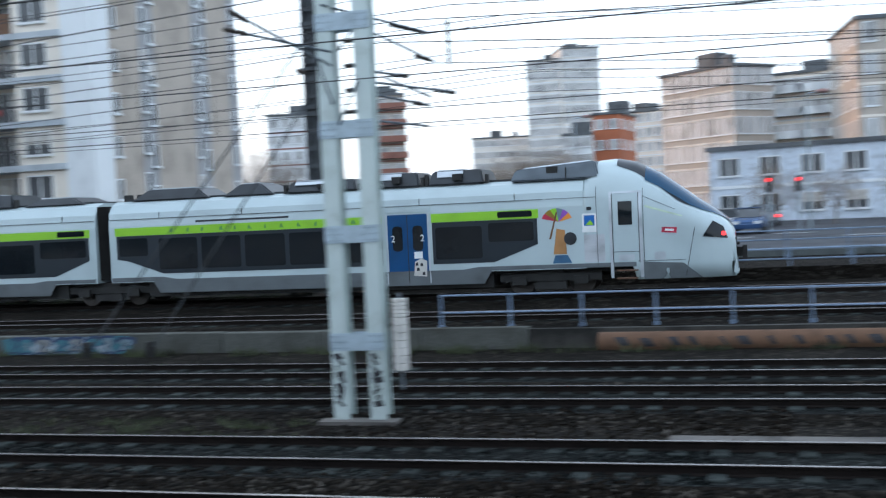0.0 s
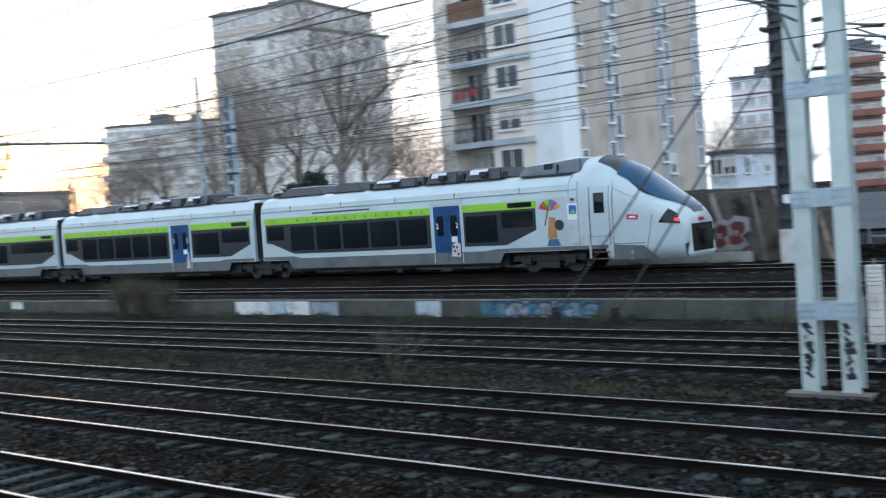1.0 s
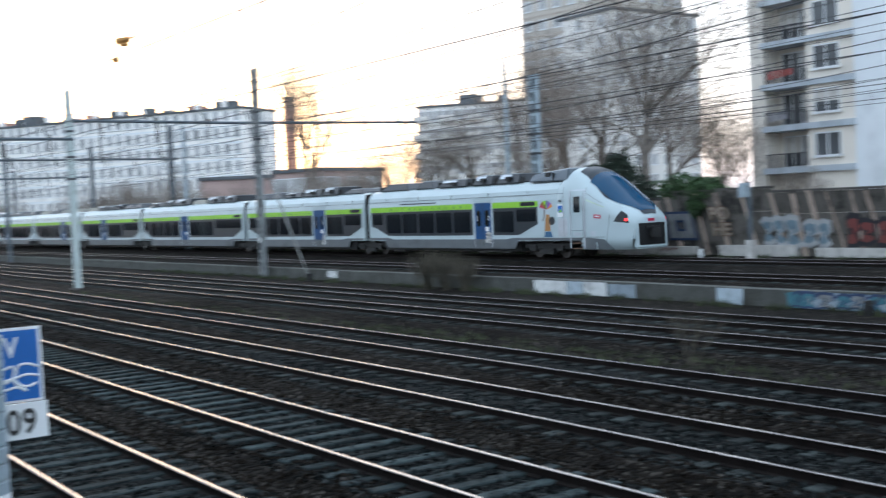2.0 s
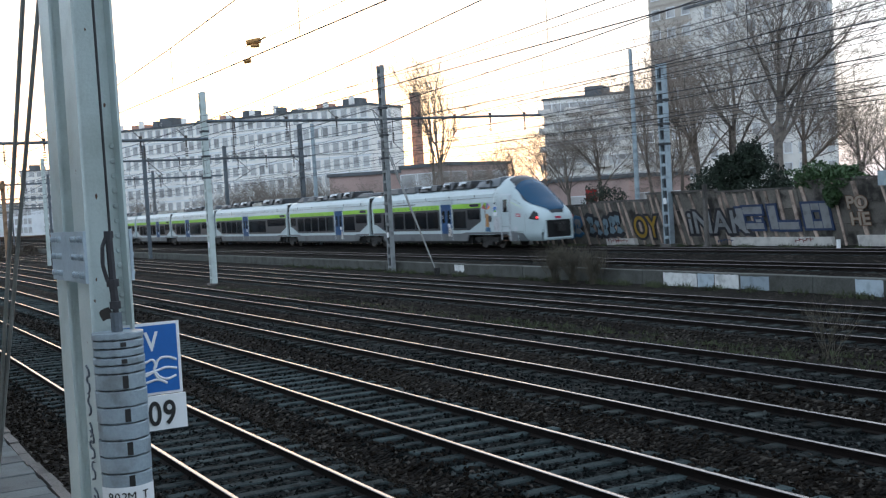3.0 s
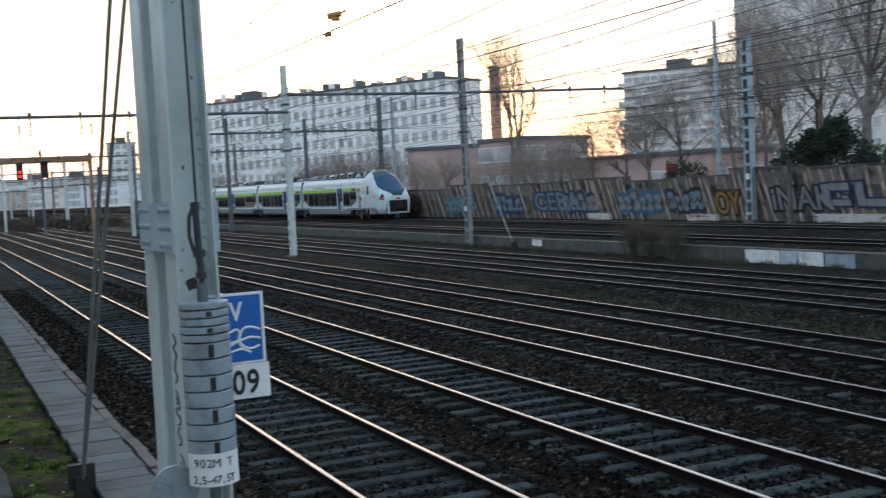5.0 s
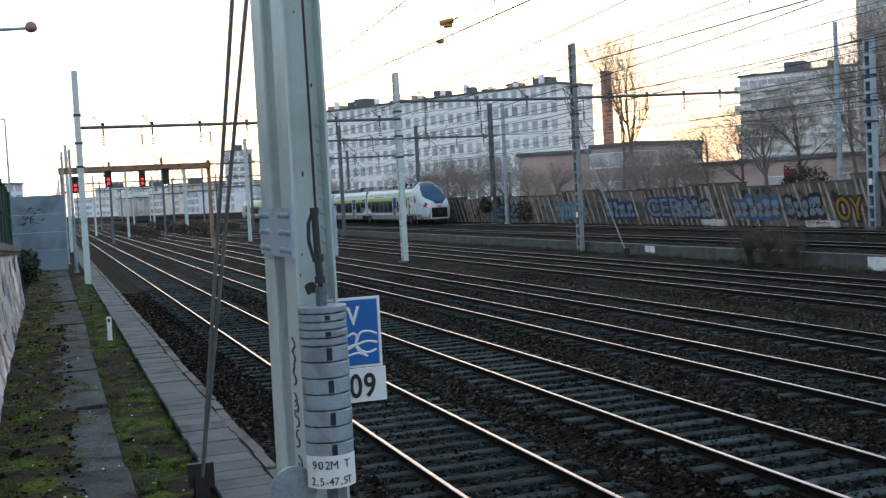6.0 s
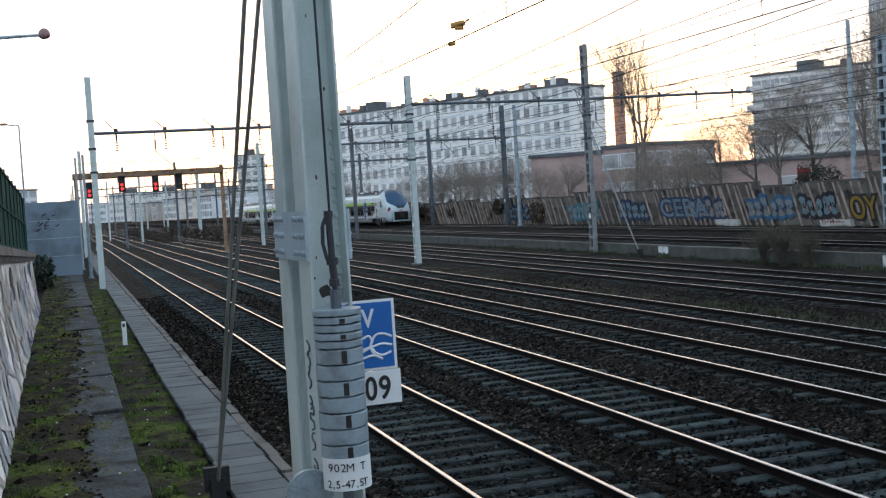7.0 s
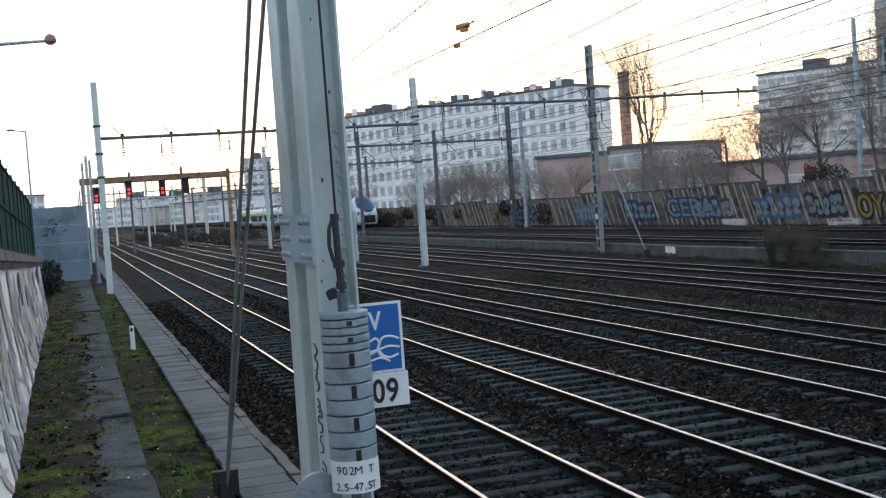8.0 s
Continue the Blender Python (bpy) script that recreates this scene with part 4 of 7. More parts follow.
def roof_gear(car, x0, x1, seed):
    rng = random.Random(seed)
    x = x0
    while x < x1 - 1.2:
        ln = min(rng.uniform(1.5, 3.2), x1 - x)
        k = rng.random()
        top = rng.uniform(3.92, 4.08)
        if k < .5:
            p = pod(car, x, x + ln, 3.6, top, M["roof_grey"], 1.04, .12)
            for sd in (-1, 1):
                bm = bmesh.new()
                q = [(x + .3, sd * .965, 3.86), (x + ln * .62, sd * .965, 3.86), (x + ln * .62, sd * .87, top - .02), (x + .3, sd * .87, top - .02)]
                va = [bm.verts.new(c) for c in q]
                vb = [bm.verts.new((c[0], c[1] - sd * .03, c[2] - .02)) for c in q]
                bm.faces.new(va)
                for i in range(4):
                    bm.faces.new((va[i - 1], va[i], vb[i], vb[i - 1]))
                part("side_sheet", bm, M["roof_pale"], p)
            boxes("grille", [(x + ln * .45, x + ln * .62, -1.075, -.9, 3.74, top - .12)], M["car_black"], p)
            boxes("hatch", [(x + .3, x + ln * .62, -.8, .8, top, top + .03)], M["roof_pale"], p)
            for bx, bz in ((x - .12, top - .1), (x + ln + .02, top - .18)):
                boxes("bracket", [(bx, bx + .1, -.95, -.75, 3.6, bz)], M["car_black"], car)
        elif k < .8:
            p = pod(car, x, x + ln, 3.6, top - .05, M["roof_grey"], .98, .6)
            boxes("hatch", [(x + .7, x + ln - .7, -.66, -.1, top - .05, top - .02), (x + .7, x + ln - .7, .05, .6, top - .05, top - .02)], M["roof_pale"], p)
        else:
            boxes("roof_rack", [(x + .1 + .5 * i, x + .45 + .5 * i, -.85, .85, 3.6, 3.82 + .1 * (i % 2)) for i in range(int(ln / .5))], M["roof_cream"], car)
        x += ln + rng.uniform(.1, .5)
    boxes("roof_walkway", [(x0 - .3, x1 + .2, -.75, .75, 3.61, 3.69)], M["roof_grey"], car)


def rail_car(length, cab, label, door, seed):
    """A car from x = 0 back to -length, rail head at z = 0."""
    car = empty("rail_car", 0, 0, 0, label, "train car", "cars of the train")
    prof = [(-1.425, .82), (-1.425, 2.75), (-1.36, 3.2), (-1.15, 3.5), (-.8, 3.62), (.8, 3.62), (1.15, 3.5), (1.36, 3.2), (1.425, 2.75), (1.425, .82)]
    front = -5.4 if cab else -.05
    bm = bmesh.new()
    sweep(bm, prof, -length + .27, -4.45 if cab else -.27)
    part("body", bm, M["car_white"], car)
    for side in (-1, 1):
        car_side(car, front, -length, door, side, cab)
    boxes("underframe", [(-length + 1.6, (-7.4 if cab else -1.6), -1.2, 1.2, .3, .84), (-length + .3, -.35, -.95, .95, .7, .83)], M["car_black"], car)
    roof_gear(car, -length + .9, (-6.9 if cab else -.9), seed)
    for u in (.5, 1.0):
        boxes("roof_beacon", [(-length + u, -length + u + .25, -.7, -.5, 3.6, 3.85)], M["car_black"], car)
    bogie(car, -length)
    if not cab:
        bm = bmesh.new()
        zig = [(-.27 + i * .045, 1.3 if i % 2 else 1.2) for i in range(13)]
        ring = [(x, -y) for x, y in zig] + [(x, y) for x, y in reversed(zig)]
        lo = [bm.verts.new((x, y, .92)) for x, y in ring]
        hi = [bm.verts.new((x, y, 3.48)) for x, y in ring]
        bm.faces.new(lo)
        bm.faces.new(hi[::-1])
        for i in range(len(ring)):
            bm.faces.new((lo[i - 1], lo[i], hi[i], hi[i - 1]))
        part("gangway", bm, M["car_black"], car, "black folded bellows between cars")
    else:
        cab_parts(car)
        bogie(car, -5.6)
        boxes("step", [(-3.5, -2.85, -1.44, -1.2, .46, .5), (-3.5, -2.85, -1.44, -1.2, .7, .74)], M["rust_steel"], car)
    return car


def cab_parts(car):
    cab_shell(car)
    fairing = pod(car, -6.75, -3.95, 3.58, 4.12, M["fairing"], 1.2, .14)
    deck = pod(car, -6.6, -4.1, 4.0, 4.16, M["roof_pale"], .96, .2)
    for ob in (fairing, deck):
        for v in ob.data.vertices:
            if v.co.z > 3.8:
                v.co.z -= .17 * max(0, min(1, (-4.3 - v.co.x) / 2.4))
    boxes("fairing_joint", [(x, x + .02, -1.2, -.9, 3.6, 3.95) for x in (-5.0,)], M["car_black"], car)
    boxes("roof_vent", [(-5.6, -5.25, -1.12, -.88, 3.8, 4.0)], M["car_black"], car)
    top_patch("windscreen_surround", -3.45, -.06, lambda u: .60 + .26 * min(1, u * 1.8) - .5 * max(0, (u - .5) / .5) ** 2, .012, M["car_band"], car, "dark glossy surround of the windscreen")
    glass = top_patch("windscreen", -2.6, -.17, lambda u: .77 + .08 * u - .42 * max(0, (u - .5) / .5) ** 2, .022, M["screen_glass"], car, "curved blue-black windscreen")
    for side in (-1, 1):
        # cab door with window, frame and handle
        d = skin("cab_door", ((-3.56, .95), (-2.80, .95), (-2.80, 3.05), (-3.56, 3.05)), .006, M["car_white"], car, "", side, 4, 8)
        skin("door_glass", ((-3.40, 2.1), (-2.98, 2.1), (-2.98, 2.82), (-3.40, 2.82)), .014, M["car_glass"], d, "", side, 4, 4)
        for q in (((-3.67, .5), (-3.58, .5), (-3.58, 3.12), (-3.67, 3.12)), ((-2.78, .5), (-2.69, .5), (-2.69, 3.12), (-2.78, 3.12)), ((-3.64, 3.07), (-2.72, 3.07), (-2.72, 3.13), (-3.64, 3.13))):
            skin("door_rail", q, .012, M["roof_pale"], d, "", side, 3, 8)
        skin("side_mirror_flap", ((-3.42, 1.02), (-2.94, 1.02), (-2.94, 1.2), (-3.42, 1.2)), .016, M["roof_pale"], d, "", side, 3, 3)
        for q in (((-3.59, .95), (-3.57, .95), (-3.57, 3.07), (-3.59, 3.07)), ((-2.80, .95), (-2.78, .95), (-2.78, 3.07), (-2.80, 3.07)), ((-3.59, 1.28), (-2.78, 1.28), (-2.78, 1.295), (-3.59, 1.295)), ((-4.06, .9), (-4.045, .9), (-4.045, 3.3), (-4.06, 3.3)), ((-2.66, .98), (-2.645, .98), (-2.645, 3.2), (-2.66, 3.2)), ((-5.6, 2.985), (-4.06, 2.985), (-4.06, 3.0), (-5.6, 3.0)), ((-2.66, 2.95), (-1.7, 2.5), (-1.7, 2.515), (-2.66, 2.965))):
            skin("seam", q, .018, M["roof_grey"], car, "", side, 4, 8)
        skin("skirt", ((-2.68, .44), (-.95, .44), (-1.5, .9), (-2.68, .97)), .006, M["car_grey"], car, "", side, 12, 4)
        skin("nose_joint", ((-1.45, .5), (-1.43, .5), (-1.13, 1.95), (-1.15, 1.95)), .006, M["roof_grey"], car, "", side, 2, 8)
        skin("shell_joint", ((-2.94, .98), (-1.45, .98), (-1.45, 1.0), (-2.94, 1.0)), .006, M["roof_grey"], car, "", side, 8, 2)
        h = skin("headlight", ((-.93, 1.66), (-.2, 1.58), (-.33, 1.94), (-.62, 2.12)), .010, M["car_glass"], car, "dark faceted headlight with a red tail lamp", side, 8, 4)
        skin("tail_lamp", ((-.40, 1.68), (-.26, 1.67), (-.28, 1.78), (-.39, 1.79)), .020, M["red_lamp"], h, "glowing red tail lamp", side, 3, 3)
        skin("logo", ((-2.12, 1.83), (-1.68, 1.80), (-1.66, 1.97), (-2.10, 2.0)), .010, M["logo_red"], car, "", side, 4, 2)
        skin("logo_bar", ((-2.02, 1.88), (-1.76, 1.86), (-1.75, 1.92), (-2.01, 1.94)), .016, M["sign_white"], car, "", side, 3, 2)
        skin("hatch", ((-2.35, 1.02), (-2.02, 1.02), (-2.02, 1.25), (-2.35, 1.25)), .004, M["roof_pale"], car, "", side, 3, 2)
        skin("green_flash", ((-2.6, 2.62), (-1.5, 2.28), (-1.5, 2.32), (-2.6, 2.68)), .006, M["green_tint"], car, "", side, 6, 1)
        plate("equipment_hatch", rect(-4.46, -3.83, 1.0, 1.85, .03), M["hatch_white"], car, .005, "", side)
        p = plate("notice", rect(-4.5, -4.06, 1.92, 2.5), M["sign_white"], car, .008, "white notice with a blue and green emblem", side)
        plate("emblem", rect(-4.44, -4.12, 2.12, 2.44), M["sign_blue"], p, .012, "", side)
        plate("emblem_field", [(-4.4, 2.14), (-4.15, 2.14), (-4.25, 2.3)], M["car_green"], p, .015, "", side)
        plate("side_lamp", rect(-4.35, -4.2, 2.6, 2.7, .03), M["roof_grey"], car, .03, "", side)
        # painted rainbow umbrella with plain coloured shapes below it
        cx, cz = -5.28, 2.28
        cols = ("logo_red", "paint_yellow", "car_green", "paint_sky", "paint_violet", "paint_orange")
        u = None
        for i in range(6):
            a0, a1 = radians(165 - 25 * i), radians(165 - 25 * (i + 1))
            pts = [(cx + .05, cz)] + [(cx + .48 * math.cos(a0 + (a1 - a0) * k / 3), cz + .42 * math.sin(a0 + (a1 - a0) * k / 3)) for k in range(4)]
            plate("umbrella_field", pts, M[cols[i]], car, .008, "", side)
        plate("umbrella_stick", [(cx - .02, cz + .3), (cx + .03, cz + .3), (cx - .2, 1.75), (cx - .26, 1.75)], M["paint_brown"], car, .010, "", side)
        plate("painted_shape", [(-5.42, 1.28), (-5.0, 1.28), (-5.04, 2.02), (-5.3, 2.07)], M["paint_tan"], car, .011, "plain tan painted shape", side)
        plate("painted_shape", [(-4.88 + .2 * math.cos(k * .5236), 1.75 + .2 * math.sin(k * .5236)) for k in range(12)], M["roof_grey"], car, .014, "plain grey painted disc", side)
        plate("painted_shape", [(-5.46, 1.0), (-4.85, 1.0), (-4.98, 1.25), (-5.36, 1.25)], M["paint_blue"], car, .012, "plain blue painted shape", side)
    # coupler bay and apron
    # a solid block whose black colour stands for the shade in the opening
    boxes("coupler_bay", [(-.3, .025, -.8, .8, .6, 1.55)], M["bay_shade"], car, "near-black block for the shaded opening of the coupler bay")
    c = boxes("coupler", [(-.1, .22, -.16, .16, .98, 1.26), (.2, .34, -.24, .24, .92, 1.32), (.05, .12, -.42, .42, 1.34, 1.42)], M["car_black"], car, "steel automatic coupler")
    bm = bmesh.new()
    box(bm, -.6, .08, -.98, .98, .44, .62)
    bmesh.ops.bevel(bm, geom=bm.edges[:], offset=.07, segments=3, affect="EDGES")
    part("bumper", bm, M["car_white"], car)
    for sd in (-1, 1):
        bm = bmesh.new()
        v = [bm.verts.new(p) for p in ((-.6, sd * 1.16, .5), (.05, sd * .97, .5), (.06, sd * .76, .5), (-.6, sd * .8, .5), (-.6, sd * 1.2, 1.62), (.0, sd * .9, 1.58), (.03, sd * .76, 1.58), (-.6, sd * .76, 1.62))]
        for f in ((3, 2, 1, 0), (4, 5, 6, 7), (0, 1, 5, 4), (1, 2, 6, 5), (2, 3, 7, 6), (3, 0, 4, 7)):
            bm.faces.new([v[i] for i in f])
        bmesh.ops.bevel(bm, geom=bm.edges[:], offset=.04, segments=2, affect="EDGES")
        part("cheek", bm, M["car_white"], car)
    boxes("nose_emblem", [(.006, .014, -.2, .2, 1.62, 1.74)], M["logo_red"], car)


CARS = [(0, 21.2, True, (-10.78, -9.45)), (21.2, 16.2, False, (-6.35, -4.95)), (37.4, 20.2, False, (-11.6, -10.15)), (57.6, 16.2, False, (-10.3, -8.9)), (73.8, 16.2, False, (-6.35, -4.95))]
TRAIN = []
for k, (off, ln, cab, door) in enumerate(CARS):
    TRAIN.append((rail_car(ln, cab, "white streamlined train cab car with green stripe and blue door" if cab else "white regional train middle car with green stripe and blue door", door, 20 + k), off, 1))
front_car = copy_thing(TRAIN[0][0], pose(0, 0, 0))
TRAIN.append((front_car, 90.0 + 21.2, -1))
# class figure on each leaf
for k, (off, ln, cab_, (d0, d1)) in enumerate(CARS):
    for fx_ in (d0 + .1, d1 - .25):
        cu = bpy.data.curves.new("class_figure", "FONT")
        cu.body, cu.size, cu.extrude = "2", .3, .002
        cu.materials.append(M["sign_white"])
        ob = new("class_figure", cu)
        ob.parent = TRAIN[k][0]
        ob.matrix_basis = pose(fx_, -1.436, 1.85, 90, 0, 0)
# markings that only some doors carry
side_y = -1.441
plate("web_address_bar", rect(-17.6, -14.2, 2.80, 2.86), M["roof_grey"], TRAIN[0][0], .004)
plate("door_picture", [(-9.95, .75), (-9.52, .72), (-9.5, 1.22), (-9.7, 1.3), (-9.9, 1.2)], M["pale_paint"], TRAIN[0][0], .012, "white spotted painted patch")
for dx, dz in ((-9.8, .95), (-9.62, .82), (-9.68, 1.1), (-9.84, 1.12)):
    plate("spot", [(dx - .05, dz - .05), (dx + .05, dz - .04), (dx + .03, dz + .06), (dx - .04, dz + .05)], M["paint_black"], TRAIN[0][0], .016)
plate("door_picture", [(-5.3, .6), (-5.02, .6), (-5.05, 1.15), (-5.12, 1.4), (-5.2, 1.15)], M["pale_paint"], TRAIN[1][0], .012, "white painted tower shape")


# ---- masts ----
RIVET_PLATE = {}


def double_mast(x, y, z0, top, label, w=.15, slim=0.0, far=-.36, plates=(1.21, 3.2, 5.13, 7.1), tall=.16):
    """Two steel channels joined by riveted plates."""
    m = empty("catenary_mast", x, y, z0, label, "mast", "catenary masts")
    hgt = top - z0
    ws = w - slim * hgt
    for cx in (far, .36):
        bm = bmesh.new()
        # an H section: web across, two flanges
        t, e = .016, .012
        pts = [(-.16, -w), (.16, -w), (.16, -w + t), (e, -w + t), (e, w - t), (.16, w - t), (.16, w), (-.16, w), (-.16, w - t), (-e, w - t), (-e, -w + t), (-.16, -w + t)]
        lo = [bm.verts.new((cx + px, py, 0)) for px, py in pts]
        hi = [bm.verts.new((cx + px, py * ws / w, hgt)) for px, py in pts]
        bm.faces.new(lo[::-1])
        bm.faces.new(hi)
        for i in range(12):
            bm.faces.new((lo[i - 1], lo[i], hi[i], hi[i - 1]))
        part("column", bm, M["mast_paint"], m)
    for z in plates:
        for s in (-1, 1):
            bm = bmesh.new()
            yy = s * (w - slim * (z - z0 - tall) + .0085)
            box(bm, far - .17, .53, yy - .008, yy + .008, z - z0 - tall, z - z0 + tall)
            p = part("batten_plate", bm, M["plate_blue"], m)
            bm = bmesh.new()
            for rx in (far - .12, far - .04, far + .06, far + .14, .22, .3, .4, .48):
                for rz in (-tall * .7, 0, tall * .7):
                    tube(bm, (rx, yy + s * .008, z - z0 + rz), (rx, yy + s * .022, z - z0 + rz), .021, .012, 8)
            tagged(part("rivets", bm, M["galva"], p), kind="stuff")
    boxes("footing", [(-.75, .75, -.4, .4, -.25, .02)], M["concrete_dark"], m)
    return m


M["mast_sooty"] = material("sooty_mast_steel", (0.05, 0.056, 0.062), .7, .2, .3, 3, .2, 50)
M["mast_worn"] = material("worn_grey_mast_paint", (0.21, 0.225, 0.23), .6, .1, .25, 3, .2, 50)


def lattice_mast(x, y, z0, top, w, mat, label, depth=None):
    m = empty("catenary_mast", x, y, z0, label, "mast", "catenary masts")
    hgt, d = top - z0, depth or w
    for s in (-1, 1):
        boxes("column", [(s * w / 2 - .05, s * w / 2 + .05, -d / 2, d / 2, 0, hgt)], mat, m)
    bm = bmesh.new()
    z = .3
    while z < hgt - .4:
        box(bm, -w / 2, w / 2, -d / 2 - .012, -d / 2 - .002, z, z + .16)
        box(bm, -w / 2, w / 2, d / 2 + .002, d / 2 + .012, z, z + .16)
        z += .62
    tagged(part("lacing", bm, mat, m), kind="stuff")
    if x > -100:
        boxes("web", [(-w / 2 + .05, w / 2 - .05, -.012, .012, 0, hgt - .2)], M["mast_sooty"], m)
        boxes("notice", [(-.12, .12, -d / 2 - .03, -d / 2 - .014, 2.1, 2.4)], M["sign_white"], m)
        for q in (hgt * .55, hgt * .66, hgt * .79):
            boxes("arm_clamp", [(-w / 2 - .07, w / 2 + .07, -d / 2 - .05, d / 2 + .05, q, q + .12)], M["mast_sooty"], m)
    boxes("footing", [(-w, w, -d, d, -.3, .05)], M["concrete_dark"], m)
    return m


def pole(name, x, y, z0, top, r, mat, label, taper=.7):
    bm = bmesh.new()
    tube(bm, (0, 0, -.2), (0, 0, top - z0), r, r * taper, 10)
    tube(bm, (0, 0, -.2), (0, 0, .12), r * 1.5, r * 1.5, 10)
    ob = solo(name, bm, mat, label, "mast", "catenary masts")
    ob.location = (x, y, z0)
    return ob


M["plate_blue"] = material("blue_grey_plate_paint", (0.38, 0.46, 0.52), .5, .1, .12, 4, .1, 50)
M["tag_grey"] = material("grey_blue_marker", (0.10, 0.12, 0.15), .7, 0, .15, 3, 0)
NEAR = double_mast(-6.82, 1.42, -.2, 10.5, "pale grey-blue painted double steel catenary mast with riveted plates", .128, .0032, -.30, (1.3, 3.3, 5.3, 7.2), .145)
scr = random.Random(17)
# plain crossing strokes up the flange
for k in range(9):
    cu = bpy.data.curves.new("tag_stroke", "CURVE")
    cu.dimensions, cu.bevel_depth, cu.bevel_resolution = "3D", .006, 1
    z, n, wd = 1.78 + k * .125, 3 + k % 3, scr.uniform(.025, .06)
    sp = cu.splines.new("BEZIER")
    sp.bezier_points.add(n - 1)
    for i, bp_ in enumerate(sp.bezier_points):
        bp_.co = (.34 + (wd if i % 2 else -wd) * scr.uniform(.4, 1.1), -.1235, z - .06 + .04 * i)
        bp_.handle_left_type = bp_.handle_right_type = "AUTO"
    cu.materials.append(M["tag_grey"])
    ob = new("tag_stroke", cu)
    ob.parent = NEAR
# rivet heads down the flange and a rust patch over the weights
for k in range(13):
    bm = bmesh.new()
    tube(bm, (.373, .09, 3.1 + k * .085), (.388, .09, 3.1 + k * .085), .017, .011, 8)
    part("rivet", bm, M["mast_paint"], NEAR)
bm = bmesh.new()
rim = [(-.005 + .04 * math.cos(q * .6) * scr.uniform(.6, 1.2), 3.17 + .04 * math.sin(q * .6) * scr.uniform(.6, 1.3)) for q in range(10)]
bm.faces.new([bm.verts.new((.374, y_, z_)) for y_, z_ in rim])
part("rust_spot", bm, M["wheel_steel"], NEAR, "dark rust patch with a run below it")
for k in range(14):
    bm = bmesh.new()
    y, z, r = scr.choice((-.108, -.105, scr.uniform(-.1, .08))), scr.uniform(2.9, 5.2), scr.uniform(.004, .012)
    pts = [(y + r * math.cos(a) * scr.uniform(.6, 1.2), z + 1.8 * r * math.sin(a) * scr.uniform(.6, 1.2)) for a in (0, 1, 2, 3, 4, 5)]
    va = [bm.verts.new((.3735, py_, pz_)) for py_, pz_ in pts]
    vb = [bm.verts.new((.3715, py_, pz_)) for py_, pz_ in pts]
    bm.faces.new(va)
    for i in range(6):
        bm.faces.new((va[i - 1], va[i], vb[i], vb[i - 1]))
    part("rust_spot", bm, M["rust_steel"], NEAR)
DM = double_mast(-7.2, 19.45, -.25, 11.6, "pale painted double catenary mast with scrawled tags at foot")
for s, sx in ((0, -.5), (1, .24)):
    rng = random.Random(s)
    bm = bmesh.new()
    for k in range(9):
        z = .25 + k * .11
        pts = [(sx + rng.uniform(.02, .2), z), (sx + rng.uniform(.08, .26), z + .02), (sx + rng.uniform(.02, .24), z + .13), (sx + rng.uniform(0, .1), z + .1)]
        prism(bm, pts, -.15 - .004 - .0004 * k, -.1505)
    tagged(part("tag_scrawl", bm, M["paint_black"], DM, "black scrawled tag"), kind="stuff")
lattice_mast(-58.5, 28.85, -.3, 11.8, .42, M["mast_worn"], "grey weathered lattice catenary mast before the retaining wall", .25)
lattice_mast(-62.2, 19.3, -.25, 10.7, .36, M["mast_paint"], "pale painted catenary mast between the tracks", .3)
lattice_mast(-61.2, 1.6, -.25, 10.9, .3, M["mast_paint"], "pale painted catenary mast beside the cable trough", .3)
lattice_mast(-44.7, 38.05, .8, 10.1, .42, M["galva"], "blue-grey lattice catenary mast before the graffiti wall", .3)
lattice_mast(-15.1, 37.5, .7, 13, .62, M["mast_sooty"], "dark lattice catenary mast with pale painted foot", .35)
pole("concrete_mast", -52.0, 42.0, 1.7, 12.0, .16, M["galva"], "slim round grey mast behind the wall", .7)
lattice_mast(-94.0, 37.9, .7, 11.5, .4, M["mast_dark"], "dark lattice catenary mast beyond the upper tracks", .3)
pole("concrete_mast", -91.3, 38.0, .7, 11.3, .2, M["galva"], "slim grey mast beyond the upper tracks", .8)
boxes("painted_foot", [(-.3, .3, -.24, .24, 0, 1.2)], M["pale_paint"], bpy.data.objects["catenary_mast.006"])
for fx_, fy_ in ((-140, 6.9), (-150, 14), (-195, 6.9), (-205, 22.8), (-250, 1.9), (-260, 10.5), (-262, 26.5), (-310, 6.8), (-330, 19), (-345, 28), (-360, 2), (-150, 39), (-210, 39), (-128, 26.6), (-240, 33.4)):
    lattice_mast(fx_, fy_, -.2 if fy_ < 29 else .6, 9.6 + (fx_ % 7) * .2, .3, M["mast_paint" if fx_ % 2 else "mast_dark"], "distant steel catenary mast along the tracks", .26)
FAR_ROWS = ((1.7, "mast_paint"), (10.5, "mast_paint"), (19.0, "mast_paint"), (28.5, "mast_dark"), (38.0, "mast_dark"))
for X in (-117, -172, -228, -285):
    for y, mat in FAR_ROWS:
        if y == 10.5 and X != -172:
            continue
        lattice_mast(X + (y * 7) % 5, y, -.2 if y < 29 else .6, 10.3 if y < 25 else 11.2, .34, M[mat], "distant steel catenary mast along the tracks", .3)


